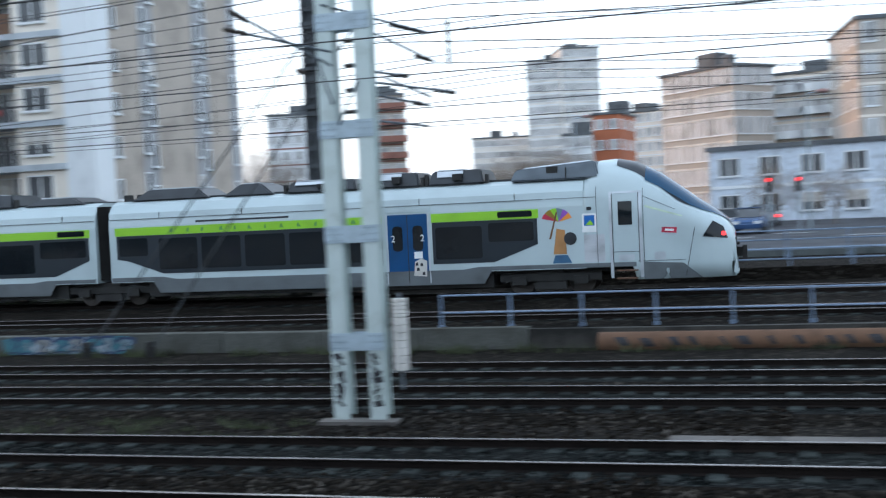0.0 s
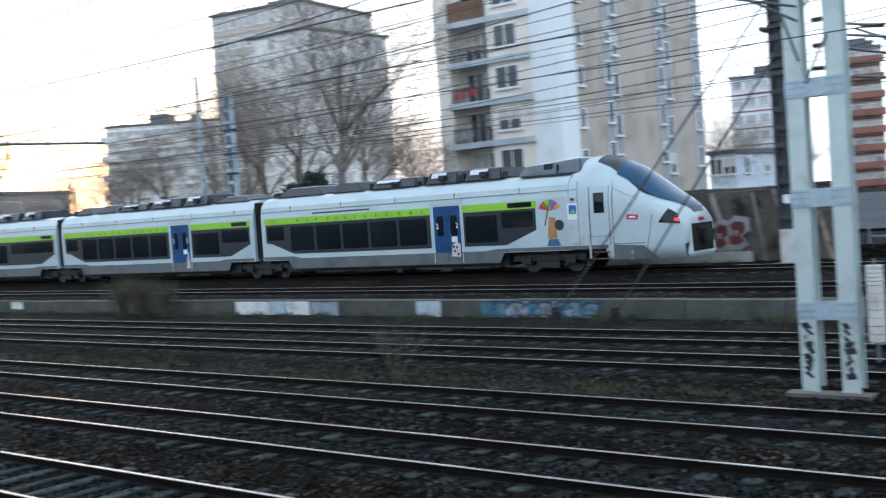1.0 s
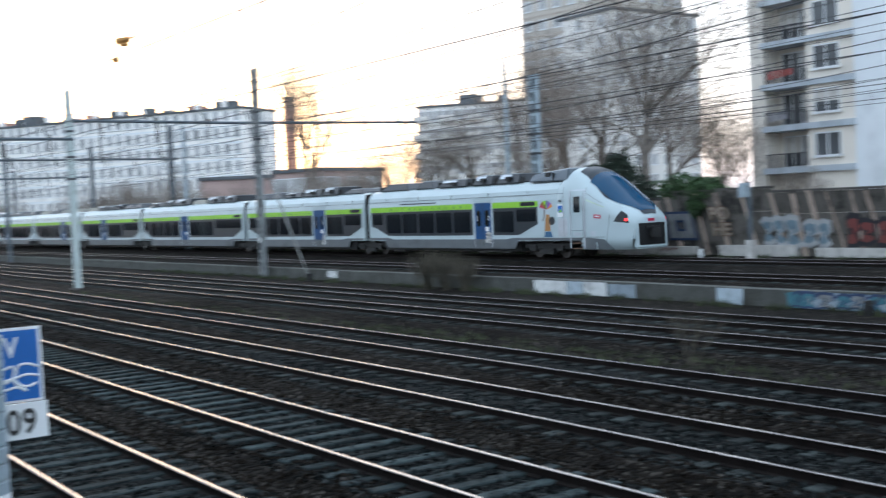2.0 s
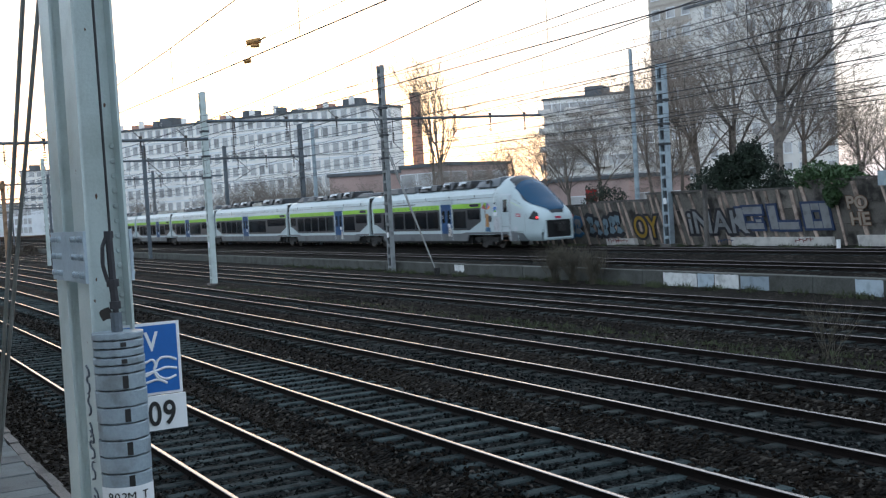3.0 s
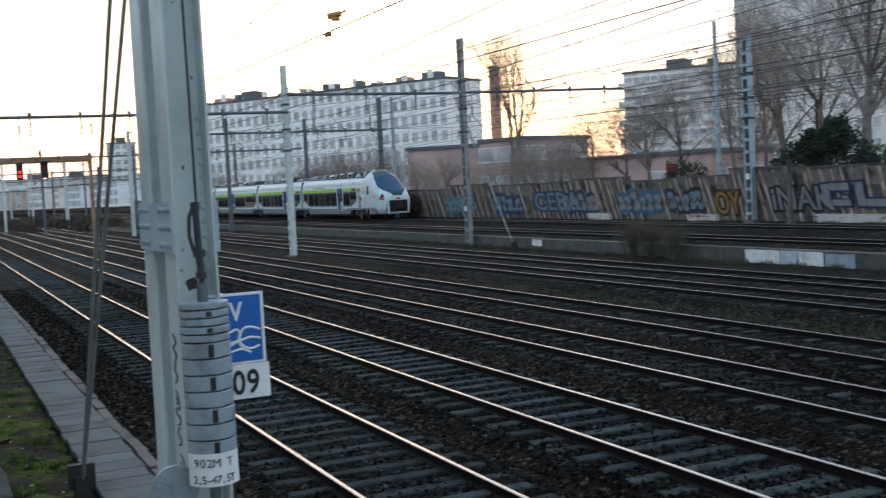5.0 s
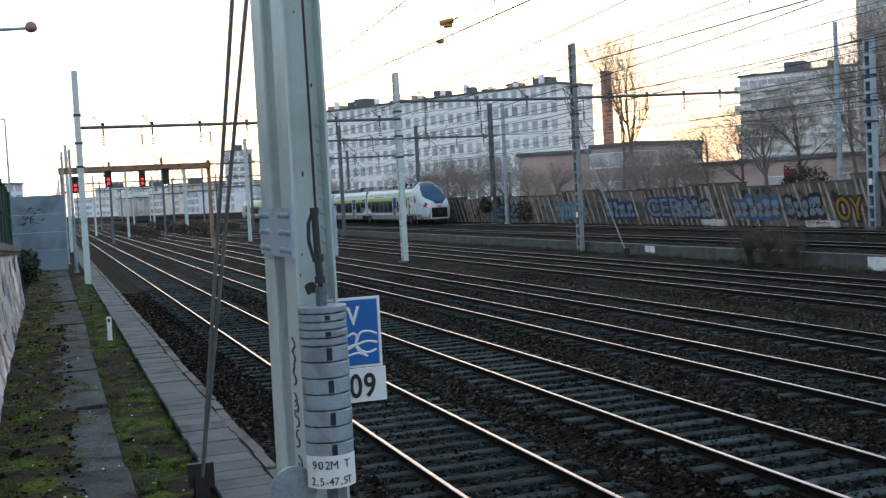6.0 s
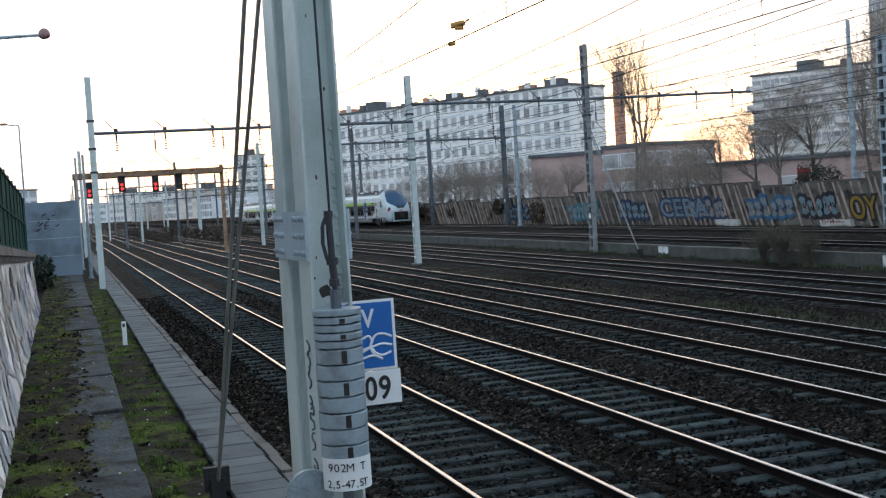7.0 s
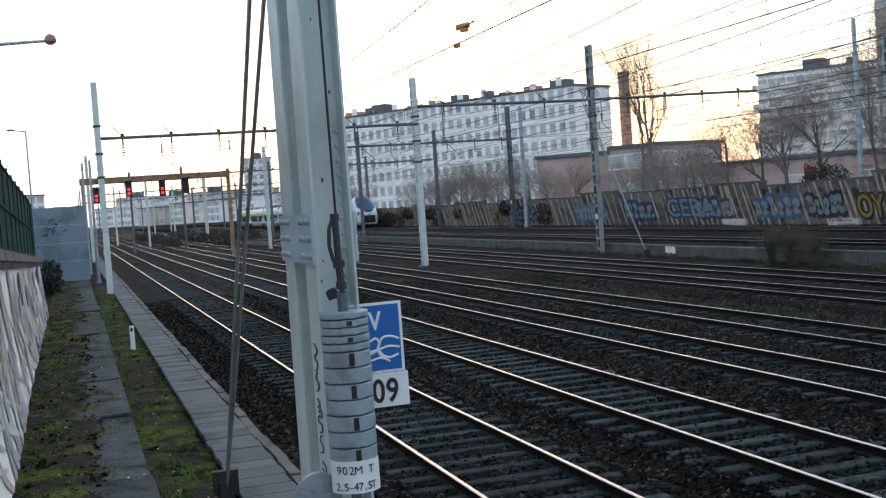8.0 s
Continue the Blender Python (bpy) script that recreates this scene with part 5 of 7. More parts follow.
def portal(x, spans):
    for (ya, za), (yb, zb) in spans:
        g = empty("portal_beam", x, ya, za, "long thin steel cross beam with hanging insulators above the tracks", "beam", "portal beams")
        d = Vector((0, yb - ya, zb - za))
        bm = bmesh.new()
        tube(bm, (0, 0, 0), d, .085, n=8)
        part("beam_tube", bm, M["mast_dark"], g)
        bm = bmesh.new()
        n = max(2, int(d.length / 2.4))
        for i in range(n):
            p = d * ((i + .5) / n)
            tube(bm, p, p + Vector((0, 0, -.45)), .05, n=6)
            for k in range(4):
                tube(bm, p + Vector((0, 0, -.5 - k * .13)), p + Vector((0, 0, -.56 - k * .13)), .09, n=8)
            tube(bm, p + Vector((0, 0, .07)), p + Vector((0, 0, .22)), .1, n=6)
            tube(bm, p + Vector((0, -.5, .6)), p + Vector((0, 0, .1)), .025, n=5)
        part("insulator", bm, M["insulator"], g)


portal(-61.6, (((1.6, 8.0), (19.3, 8.0)), ((19.3, 9.0), (28.85, 8.95)), ((28.85, 8.95), (42.0, 9.1))))
portal(-92.6, (((20.0, 8.6), (37.9, 8.55)),))
portal(-117, (((1.7, 7.9), (19.0, 8.0)), ((19.0, 8.0), (38.0, 8.1))))
portal(-172, (((1.7, 7.9), (19.0, 8.0)), ((19.0, 8.0), (38.0, 8.1))))
portal(-228, (((1.7, 7.9), (38.0, 8.1)),))


def cantilevers():
    """Arms on the double mast that carry the wires of the tracks on both sides."""
    g = empty("cantilever_arm", -7.13, 19.45, 0, "steel cantilever arms with dark insulators carrying overhead wires", "bracket")
    for name, rows, r, mat in (
        ("arm_tube", (((-.3, -.2, 6.3), (-.6, -3.4, 6.75)), ((-.3, -.2, 5.6), (-.3, -.9, 6.35)), ((.3, .2, 6.2), (.5, 1.7, 6.25)), ((-.3, -.2, 6.55), (-1.2, -2.4, 6.7)), ((-.4, -.3, 7.4), (.8, 2.6, 7.2)), ((.3, .2, 6.0), (1.3, 2.6, 5.95)), ((.2, .2, 5.3), (.9, 1.9, 5.25)), ((.1, 1.6, 6.25), (.9, 2.2, 5.85)), ((-.2, -.2, 5.2), (.2, -.2, 6.0)), ((.4, .2, 6.9), (1.0, 2.2, 6.55)), ((.4, .2, 5.75), (1.1, 1.4, 5.6))), .024, "mast_dark"),
        ("insulator", (((-.58, -3.1, 6.7), (-.62, -3.6, 6.78)), ((-1.05, -2.1, 6.67), (-1.25, -2.55, 6.71)), ((.35, 1.2, 6.23), (.55, 1.85, 6.26)), ((1.0, 2.0, 5.97), (1.3, 2.6, 5.94)), ((-.5, -1.0, 6.1), (-.5, -1.3, 6.1)), ((.3, 1.5, 7.25), (.7, 2.4, 7.2)), ((1.25, 2.4, 6.5), (1.25, 2.4, 7.4)), ((-.12, 0, 5.45), (.12, 0, 5.45)), ((-.12, 0, 5.85), (.12, 0, 5.85)), ((-.12, 0, 6.3), (.12, 0, 6.3)), ((-.12, 0, 6.75), (.12, 0, 6.75)), ((.8, 1.5, 6.6), (.95, 2.05, 6.57)), ((.85, 1.0, 5.65), (1.0, 1.25, 5.62))), .03, "insulator")):
        for a, b in rows:
            bm = bmesh.new()
            tube(bm, a, b, r, n=8)
            if name == "insulator":
                va, vb = Vector(a), Vector(b)
                for k in range(5):
                    p = va.lerp(vb, (k + .3) / 5)
                    tube(bm, p, va.lerp(vb, (k + .7) / 5), r * 1.5, n=10)
            part(name, bm, M[mat], g)


cantilevers()


def weights(x, y, z0, z1, r, mat, label, slotted):
    g = empty("tension_weight", x, y, z0, label, "weight", "tension weights")
    n = 12
    hs = [.11] * 7 + [.055] * 4 + [.05]
    k = (z1 - z0) / sum(hs)
    z = 0
    for i, hh in enumerate(hs):
        bm = bmesh.new()
        rr = r * (1 + .012 * ((i * 7) % 3 - 1))
        tube(bm, (0, 0, z + .004), (0, 0, z + hh * k - .004), rr, n=36)
        bmesh.ops.bevel(bm, geom=[e for e in bm.edges if abs(e.verts[0].co.z - e.verts[1].co.z) < 1e-5], offset=.006, segments=1, affect="EDGES")
        d = part("weight_disc", bm, M[mat], g, smooth=False)
        if slotted and i % 2 == 0 and i < 11:
            boxes("slot", [(rr * .9, rr + .003, -.018, .012, z + .01, z + hh * k - .01)], M["car_black"], d)
        z += hh * k
    bm = bmesh.new()
    tube(bm, (0, 0, -.35), (0, 0, z + .1), .03, n=10)
    part("rod", bm, M["mast_dark"], g)
    return g, z


W, wz = weights(-6.07, 1.388, 2.06, 2.90, .134, "weight_grey", "stack of grey slotted cast weights hanging on the mast", True)
bm = bmesh.new()
for z0, z1 in ((-.16, -.07), (-.07, .02)):
    pts = []
    for k in range(15):
        a = radians(-85 + 10.5 * k)
        pts.append((.139 * math.cos(a), .139 * math.sin(a)))
    lo = [bm.verts.new((x, y, z0)) for x, y in pts]
    hi = [bm.verts.new((x, y, z1)) for x, y in pts]
    for i in range(14):
        bm.faces.new((lo[i], lo[i + 1], hi[i + 1], hi[i]))
part("label_plate", bm, M["sign_white"], W, "white curved plate with stencilled figures")


def curved_words(words, z, height, parent, step):
    """Stencilled characters set one by one round the plate."""
    for i, ch in enumerate(words):
        if ch == " ":
            continue
        a = (i - (len(words) - 1) / 2) * step - .22
        cu = bpy.data.curves.new("stencil_letter", "FONT")
        cu.body, cu.size, cu.extrude, cu.align_x, cu.offset = ch, height * 1.4, .0008, "CENTER", 0.0
        cu.materials.append(M["sign_black"])
        ob = new("stencil_letter", cu)
        ob.parent = parent
        ob.matrix_basis = pose(.1422 * math.cos(a), .1422 * math.sin(a), z, 90, 0, math.degrees(a) + 90)


curved_words("902M T", -.052, .046, W, .27)
curved_words("2,5-47,5T", -.142, .044, W, .19)
bm = bmesh.new()
tube(bm, (0, 0, wz), (-.06, -.02, 7), .008, n=6)
part("hoist_cable", bm, M["wire"], W)
bm = bmesh.new()
for a, b, r in (((0, 0, wz), (0, 0, wz + .14), .016), ((0, 0, wz + .12), (0, 0, wz + .16), .03), ((0, 0, wz + .16), (-.004, -.004, wz + .24), .022), ((-.004, -.004, wz + .24), (-.004, -.004, wz + .28), .034), ((-.004, -.004, wz + .28), (-.01, -.008, wz + .5), .02), ((-.01, -.008, wz + .5), (-.01, -.008, wz + .54), .026), ((-.01, -.03, wz + .27), (-.01, -.05, wz + .36), .011), ((-.01, -.05, wz + .36), (-.01, -.045, wz + .46), .011), ((-.01, -.045, wz + .46), (-.01, -.012, wz + .53), .011)):
    tube(bm, a, b, r, n=8)
part("turnbuckle", bm, M["dark_iron"], W, "dark greasy turnbuckle on the cable")
bm = bmesh.new()
tube(bm, (-.1, -.2, -.19), (-.06, -.2, -.19), .13, n=24)
part("pulley", bm, M["galva"], W, "blue-grey pulley wheel")
weights(-6.35, 19.3, .68, 2.0, .14, "pale_paint", "stack of white tension weights beside the double mast", False)


def track_sign():
    g = empty("track_sign", -6.35, 1.43, 2.28, "blue and white railway sign with curl and black figures", "sign")
    boxes("plate", [(-.012, 0, 0, .37, .205, .62)], M["sign_white"], g, "white-edged plate")
    boxes("blue_field", [(.0005, .004, .018, .352, .22, .605)], M["sign_blue"], g, "blue field")
    boxes("number_plate", [(-.012, .001, .012, .385, 0, .2)], M["sign_white"], g, "white number plate")
    boxes("bracket", [(-.05, -.013, -.1, .3, .3, .34)], M["galva"], g)
    for words, y, z, h, mat in (("GV", .072, .462, .108, "sign_white"), ("09", .160, .032, .138, "sign_black")):
        cu = bpy.data.curves.new("sign_letter", "FONT")
        cu.body, cu.size, cu.extrude, cu.offset, cu.space_character = words, h * 1.4, .001, .0035, 1.1
        cu.materials.append(M[mat])
        ob = new("sign_letter", cu)
        ob.parent = g
        ob.matrix_basis = pose(.0055, y, z, 90, 0, 90) @ Matrix.Diagonal((.8, 1, 1, 1))
    for pts in (((.06, .38), (.11, .405), (.167, .397), (.203, .408), (.218, .385), (.211, .346), (.226, .306), (.274, .272)), ((.218, .361), (.242, .408), (.289, .416), (.343, .397)), ((.05, .35), (.12, .33), (.23, .346), (.281, .357), (.343, .346)), ((.09, .30), (.171, .322), (.211, .335), (.242, .306), (.281, .291), (.336, .306)), ((.11, .27), (.176, .283), (.226, .291), (.281, .267))):
        cu = bpy.data.curves.new("curl", "CURVE")
        cu.dimensions, cu.bevel_depth, cu.bevel_resolution = "3D", .0075, 2
        sp = cu.splines.new("BEZIER")
        sp.bezier_points.add(len(pts) - 1)
        for bp, (y, z) in zip(sp.bezier_points, pts):
            bp.co = (.003, y, z)
            bp.handle_left_type = bp.handle_right_type = "AUTO"
        cu.materials.append(M["sign_white"])
        ob = new("curl", cu)
        ob.parent = g


track_sign()


def guys(name, foot, tops, r, label, mat="guy_steel"):
    g = empty(name, *foot, label, "guy wire", "guy wires")
    for tpt in tops:
        bm = bmesh.new()
        tube(bm, (0, 0, 0), Vector(tpt) - Vector(foot), r, n=6)
        part("guy_rod", bm, M[mat], g)
    bm = bmesh.new()
    box(bm, -.12, .12, -.09, .09, -.25, .16)
    box(bm, -.05, .05, -.16, .16, .0, .3)
    part("anchor", bm, M["car_black"], g)


guys("guy_wire", (-14.3, 1.58, -.05), ((-7.2, 1.78, 9.6), (-6.95, 2.02, 9.9)), .022, "pair of grey steel guy rods from mast to ground anchor")
guys("guy_wire", (-52.2, 28.4, -.1), ((-59.7, 28.8, 8.8), (-59.8, 28.8, 9.4)), .03, "pair of rusty guy rods bracing the dark mast")
guys("guy_wire", (-19.1, 28.6, -.1), ((-11.0, 28.6, 9.3),), .03, "long dark guy rod sloping over the low wall", "mast_sooty")
guys("guy_wire", (-17.0, 28.6, -.1), ((-9.9, 28.6, 9.2),), .03, "long dark guy rod sloping over the low wall", "mast_sooty")


# rust lightened so that the colour carries the distance haze
M["gantry_rust"] = material("hazed_rusty_steel", (0.26, 0.165, 0.10), .8, 0, .3, 2, .2, 20)


def signal_gantry():
    x = -100.0
    g = empty("signal_gantry", x, 1.0, -.2, "rusty brown signal gantry with red lights across the tracks", "gantry")
    boxes("post", [(-.15, .15, -.1, .2, 0, 7.6)], M["gantry_rust"], g)
    boxes("post", [(-.15, .15, 12.2, 12.5, 0, 7.9)], M["gantry_rust"], g)
    boxes("beam", [(-.35, .35, -.2, 12.5, 7.15, 7.22), (-.35, .35, -.2, 12.5, 7.6, 7.67), (-.35, -.29, -.2, 12.5, 7.15, 7.67), (.29, .35, -.2, 12.5, 7.15, 7.67)], M["gantry_rust"], g)
    bm = bmesh.new()
    for i in range(18):
        y = i * .7
        tube(bm, (.35, y, 7.67), (.35, y, 8.5), .018, n=4)
        tube(bm, (.36, y, 7.2), (.36, y + .7, 7.64), .03, n=4)
    tube(bm, (.35, -.2, 8.5), (.35, 12.4, 8.5), .02, n=5)
    part("guard_rail", bm, M["gantry_rust"], g)
    for y, z in ((1.1, 6.1), (3.8, 6.5), (6.6, 6.4), (8.6, 6.5)):
        s = boxes("signal_head", [(.36, .5, y - .28, y + .28, z - .6, z + .75), (.4, .75, y - .3, y + .3, z + .7, z + .8)], M["car_black"], g)
        if y < 8:
            for dz in (-.3, .05):
                bm = bmesh.new()
                tube(bm, (.5, y, z + dz), (.53, y, z + dz), .12, n=12)
                part("red_light", bm, M["red_lamp"], s, "glowing red signal light")


signal_gantry()


bm = bmesh.new()
box(bm, -.1, .1, -.09, .09, -.2, 3.05)
box(bm, -.16, .16, -.15, .15, -.2, .1)
bmesh.ops.bevel(bm, geom=bm.edges[:], offset=.02, segments=1, affect="EDGES")
solo("concrete_post", bm, M["concrete_dark"], "weathered concrete post before the graffiti wall", "post").location = (-41.4, 37.6, .72)
tp = empty("telephone_post", -30.6, 37.6, .72, "dark post with a pale box and a white foot", "post")
bm = bmesh.new()
tube(bm, (0, 0, -.2), (0, 0, 3.2), .1, .09, 12)
part("shaft", bm, M["mast_dark"], tp)
boxes("box", [(-.32, .1, -.3, -.1, 2.55, 3.15)], M["galva"], tp, "pale grey box")
boxes("foot", [(-.16, .16, -.15, .15, -.2, .75)], M["pale_paint"], tp, "white painted foot")


# ---- overhead wires ----
def path_tube(bm, pts, r, n=4):
    """One unbroken thin tube along points that run mostly along x."""
    rings = [[bm.verts.new((p[0], p[1] + r * math.cos(6.28318 * i / n), p[2] + r * math.sin(6.28318 * i / n))) for i in range(n)] for p in pts]
    for a, b in zip(rings, rings[1:]):
        for i in range(n):
            bm.faces.new((a[i], a[(i + 1) % n], b[(i + 1) % n], b[i]))


def sag_points(p, q, sag, n):
    p, q = Vector(p), Vector(q)
    return [p.lerp(q, i / n) - Vector((0, 0, sag * 4 * (i / n) * (1 - i / n))) for i in range(n + 1)]


def sagging(bm, p, q, sag, r, n=8):
    p, q = Vector(p), Vector(q)
    pts = [p.lerp(q, i / n) - Vector((0, 0, sag * 4 * (i / n) * (1 - i / n))) for i in range(n + 1)]
    path_tube(bm, pts, r)
    return pts


SUPPORTS = [-285, -228, -172, -117, -61.6, -7.1, 48, 104]


def overhead_line(y, z, stagger):
    g = empty("overhead_line", 0, y, z, "thin dark catenary and contact wires above a track", "wires", "overhead lines")
    c, m, d = bmesh.new(), bmesh.new(), bmesh.new()
    low, high = [], []
    for k, (a, b) in enumerate(zip(SUPPORTS, SUPPORTS[1:])):
        s0, s1 = (.2 if k % 2 else -.2), (-.2 if k % 2 else .2)
        low += [(a, s0, 5.6)]
        pts = sag_points((a, s0, 6.95), (b, s1, 6.95), 1.05, 10)
        high += pts[:-1]
        if a > -130:
            for p in pts[1:-1]:
                tube(d, p, (p.x, p.y, 5.6), .006, n=3, cap=False)
    path_tube(c, low + [(b, s1, 5.6)], .009)
    path_tube(m, high + [pts[-1]], .010)
    part("contact_wire", c, M["wire"], g)
    part("carrier_wire", m, M["wire"], g)
    tagged(part("dropper", d, M["wire"], g), kind="stuff")
    # a suspension string from each cross beam
    for k, bx in ((3, -117), (4, -61.6)):
        s0 = .2 if k % 2 else -.2
        top = (8.0 if k == 3 or y < 19 else 8.95) - z
        bm = bmesh.new()
        tube(bm, (bx, s0, 6.9), (bx, s0, top), .022, n=6)
        for q in range(4):
            tube(bm, (bx, s0, 7.1 + q * .13), (bx, s0, 7.17 + q * .13), .085, .06, 10)
        tube(bm, (bx, s0, 6.95), (bx, s0 + .9, 6.1), .02, n=6)
        tube(bm, (bx, s0 + .9, 6.1), (bx, s0, 5.62), .016, n=6)
        part("suspension_string", bm, M["insulator"], g, "dark insulator string with a steady arm")


for i, y in enumerate(TRACKS):
    overhead_line(y, 0.0, i)
for y, z in UPPER:
    overhead_line(y, z, 1)


def feeder(y, z, sag, r=.011):
    bm = bmesh.new()
    pts = []
    for a, b in zip(SUPPORTS, SUPPORTS[1:]):
        pts += sag_points((a, y, z), (b, y, z), sag, 10)[:-1]
    path_tube(bm, pts, r)
    return solo("feeder_cable", bm, M["wire"], "thin dark feeder cable strung from mast to mast", "cable", "feeder cables")


for y, z, sag in ((19.0, 9.3, .9), (20.2, 8.3, .8), (28.6, 10.6, 1.0), (28.9, 9.6, .9), (37.6, 10.0, .9), (37.9, 8.2, .8), (30.4, 8.0, .7), (14.2, 7.9, .7), (13.0, 9.75, .5), (33.2, 9.4, .8), (36.6, 7.4, .6), (26.6, 8.6, .7), (22.6, 7.6, .6)):
    cable = feeder(y, z, sag)
    if y == 13.0:
        LOADED = cable


def wire_insulators():
    x, y = -35.6, 13.0
    bm = bmesh.new()
    tube(bm, (-.2, -.2, 0), (.1, .15, .05), .10, n=10)
    tube(bm, (.1, .15, .05), (.2, .3, .16), .03, n=6)
    tube(bm, (-.1, -.1, -.1), (.1, .1, -.12), .07, n=8)
    bmesh.ops.translate(bm, verts=bm.verts[:], vec=(x, y, 9.27))
    # the orange of low sunlight is put into the colour of these parts
    g = part("hanging_insulator", bm, M["sunlit_orange"], LOADED, "small sunlit brown insulator")
    bm = bmesh.new()
    tube(bm, (-.2, -.33, -.62), (-.05, -.17, -.6), .08, n=8)
    tube(bm, (-.1, -.2, -.6), (0, 0, -.1), .008, n=4)
    bmesh.ops.translate(bm, verts=bm.verts[:], vec=(x, y, 9.27))
    part("weight", bm, M["sunlit_orange"], g)


wire_insulators()
# ---- the near verge ----
def stuff_mesh(name, verts, faces, mat, label, category):
    me = bpy.data.meshes.new(name)
    me.from_pydata(verts, [], faces)
    me.materials.append(mat)
    return tagged(new(name, me), label, category, kind="stuff")


def verge():
    rng = random.Random(5)
    # cable trough: a line of lids
    tr = empty("cable_trough", 0, 0, 0, "grey concrete cable trough with a line of worn lids", "trough")
    tr["kind"] = "structure"
    bm = bmesh.new()
    box(bm, 0.006, .494, -.37, .37, -.09, 0)
    bmesh.ops.bevel(bm, geom=bm.edges[:], offset=.012, segments=1, affect="EDGES")
    lid = mesh_of("lid", bm, M["trough_lid"])
    for i in range(290):
        ob = new("lid", lid)
        ob.parent = tr
        ob.matrix_basis = pose(-i * .5 - 4, 2.10 + rng.uniform(-.012, .012), -.06 + rng.uniform(-.012, .012), rng.uniform(-.7, .7), rng.uniform(-.5, .5), rng.uniform(-.5, .5))
    bm = bmesh.new()
    box(bm, 0.01, .99, 2.53, 2.68, -.3, -.1)
    kerb = mesh_of("kerb", bm, M["concrete_dark"])
    for i in range(170):
        ob = new("kerb", kerb)
        ob.parent = tr
        ob.matrix_basis = pose(-i * 1.0 - 1, rng.uniform(-.02, .02), rng.uniform(-.03, .02), 0, 0, rng.uniform(-1, 1))
    # old platform edge slabs
    ed = empty("platform_edge", 0, 0, 0, "old dark concrete ledge of broken slabs with moss", "ledge")
    ed["kind"] = "structure"
    x = 4.0
    while x > -70:
        w = rng.uniform(2.6, 5.5)
        bm = bmesh.new()
        v = box(bm, x - w + .03, x - .03, -.35 + rng.uniform(-.1, .15), .72 + rng.uniform(-.02, .02), -.4, .16 + rng.uniform(-.035, .03))
        for q in v[4:]:
            q.co += Vector((rng.uniform(-.03, .03), rng.uniform(-.02, .02), rng.uniform(-.02, .02)))
        bmesh.ops.bevel(bm, geom=bm.edges[:], offset=.02, segments=1, affect="EDGES")
        part("slab", bm, M["ledge"], ed)
        x -= w
    # graffiti wall beside it: it drops and draws away from the tracks, then turns off
    gw = empty("wall_graffiti", 0, 0, 0, "pale battered wall covered in painted graffiti under a stone coping", "wall")
    gw["kind"] = "structure"
    WX, WY, WZ = (-51, -50, -48.5, -44, -36, -25, -15, -8, 12), (-3.6, -2.0, -1.4, -1.3, -1.3, -1.25, -1.15, -1.1, -1.1), (1.95, 1.98, 2.0, 2.12, 2.36, 2.7, 3.0, 3.15, 3.25)

    def on_wall(px, k, out):
        """A place on the face, k from 0 at its foot to 1 below the coping."""
        top = float(np.interp(px, WX, WZ))
        z = -.3 + (top + .3) * k
        return (px, float(np.interp(px, WX, WY)) + .22 * (1 - k) ** 1.6 + out, z)

    stations = sorted({*WX, *np.linspace(-48, 12, 33).tolist()})
    bm = bmesh.new()
    rings = []
    for px in stations:
        ring = [on_wall(px, k / 6, 0) for k in range(7)]
        top = ring[-1]
        rings.append([bm.verts.new(p) for p in ring] + [bm.verts.new((px, -3.75, top[2])), bm.verts.new((px, -3.75, -.3))])
    for ra, rb in zip(rings, rings[1:]):
        for k in range(9):
            bm.faces.new((ra[k - 1], ra[k], rb[k], rb[k - 1]))
    bm.faces.new(rings[0])
    bm.faces.new(rings[-1][::-1])
    part("wall_body", bm, M["graffiti_wall"], gw)
    cuts = np.linspace(-50.5, 12, 40)
    for a, b in zip(cuts, cuts[1:]):
        bm = bmesh.new()
        rows = []
        for px in (a + .012, b - .012):
            _, y, z = on_wall(px, 1, 0)
            rows.append([bm.verts.new((px, y + dy, z + dz)) for dy, dz in ((.09, .002), (.12, .1), (.17, .13), (.15, .3), (-.5, .36), (-.5, .002))])
        for k in range(6):
            bm.faces.new((rows[0][k - 1], rows[0][k], rows[1][k], rows[1][k - 1]))
        bm.faces.new(rows[0])
        bm.faces.new(rows[1][::-1])
        part("coping", bm, M["concrete_dark"], gw)
    # slanting sprayed strokes and small filled forms, thickest towards the tracks' far end
    cols = ("paint_silver", "paint_black", "pale_paint", "paint_navy", "hatch_white", "paint_sky", "pale_paint", "paint_violet", "plaster_pink", "paint_silver")
    for i in range(170):
        bm = bmesh.new()
        cx, ck = (rng.uniform(-48, -12), rng.uniform(.12, .9))
        far_end = cx < -24
        w, hh, tw = rng.uniform(.1, .4) * (1.6 if far_end else 1), rng.uniform(.1, .34), rng.uniform(1.2, 4.0)
        if far_end and i % 2:
            w, hh, tw = rng.uniform(.2, .7), rng.uniform(.04, .13), rng.uniform(-1, 1)
        o = .006 + .00012 * i
        side_a, side_b = [], []
        for q in range(6):
            u = q / 5
            k = max(.04, min(.985, ck + hh * (u - .5) * 2))
            c = cx + tw * (u - .5) + .25 * tw * math.sin(u * 3.1)
            half_w = w * (.35 + .65 * math.sin(3.14159 * (.1 + .8 * u)))
            side_a.append(bm.verts.new(on_wall(max(-48.4, c - half_w), k, o)))
            side_b.append(bm.verts.new(on_wall(max(-48.3, c + half_w), k, o)))
        for q in range(5):
            bm.faces.new((side_a[q], side_b[q], side_b[q + 1], side_a[q + 1]))
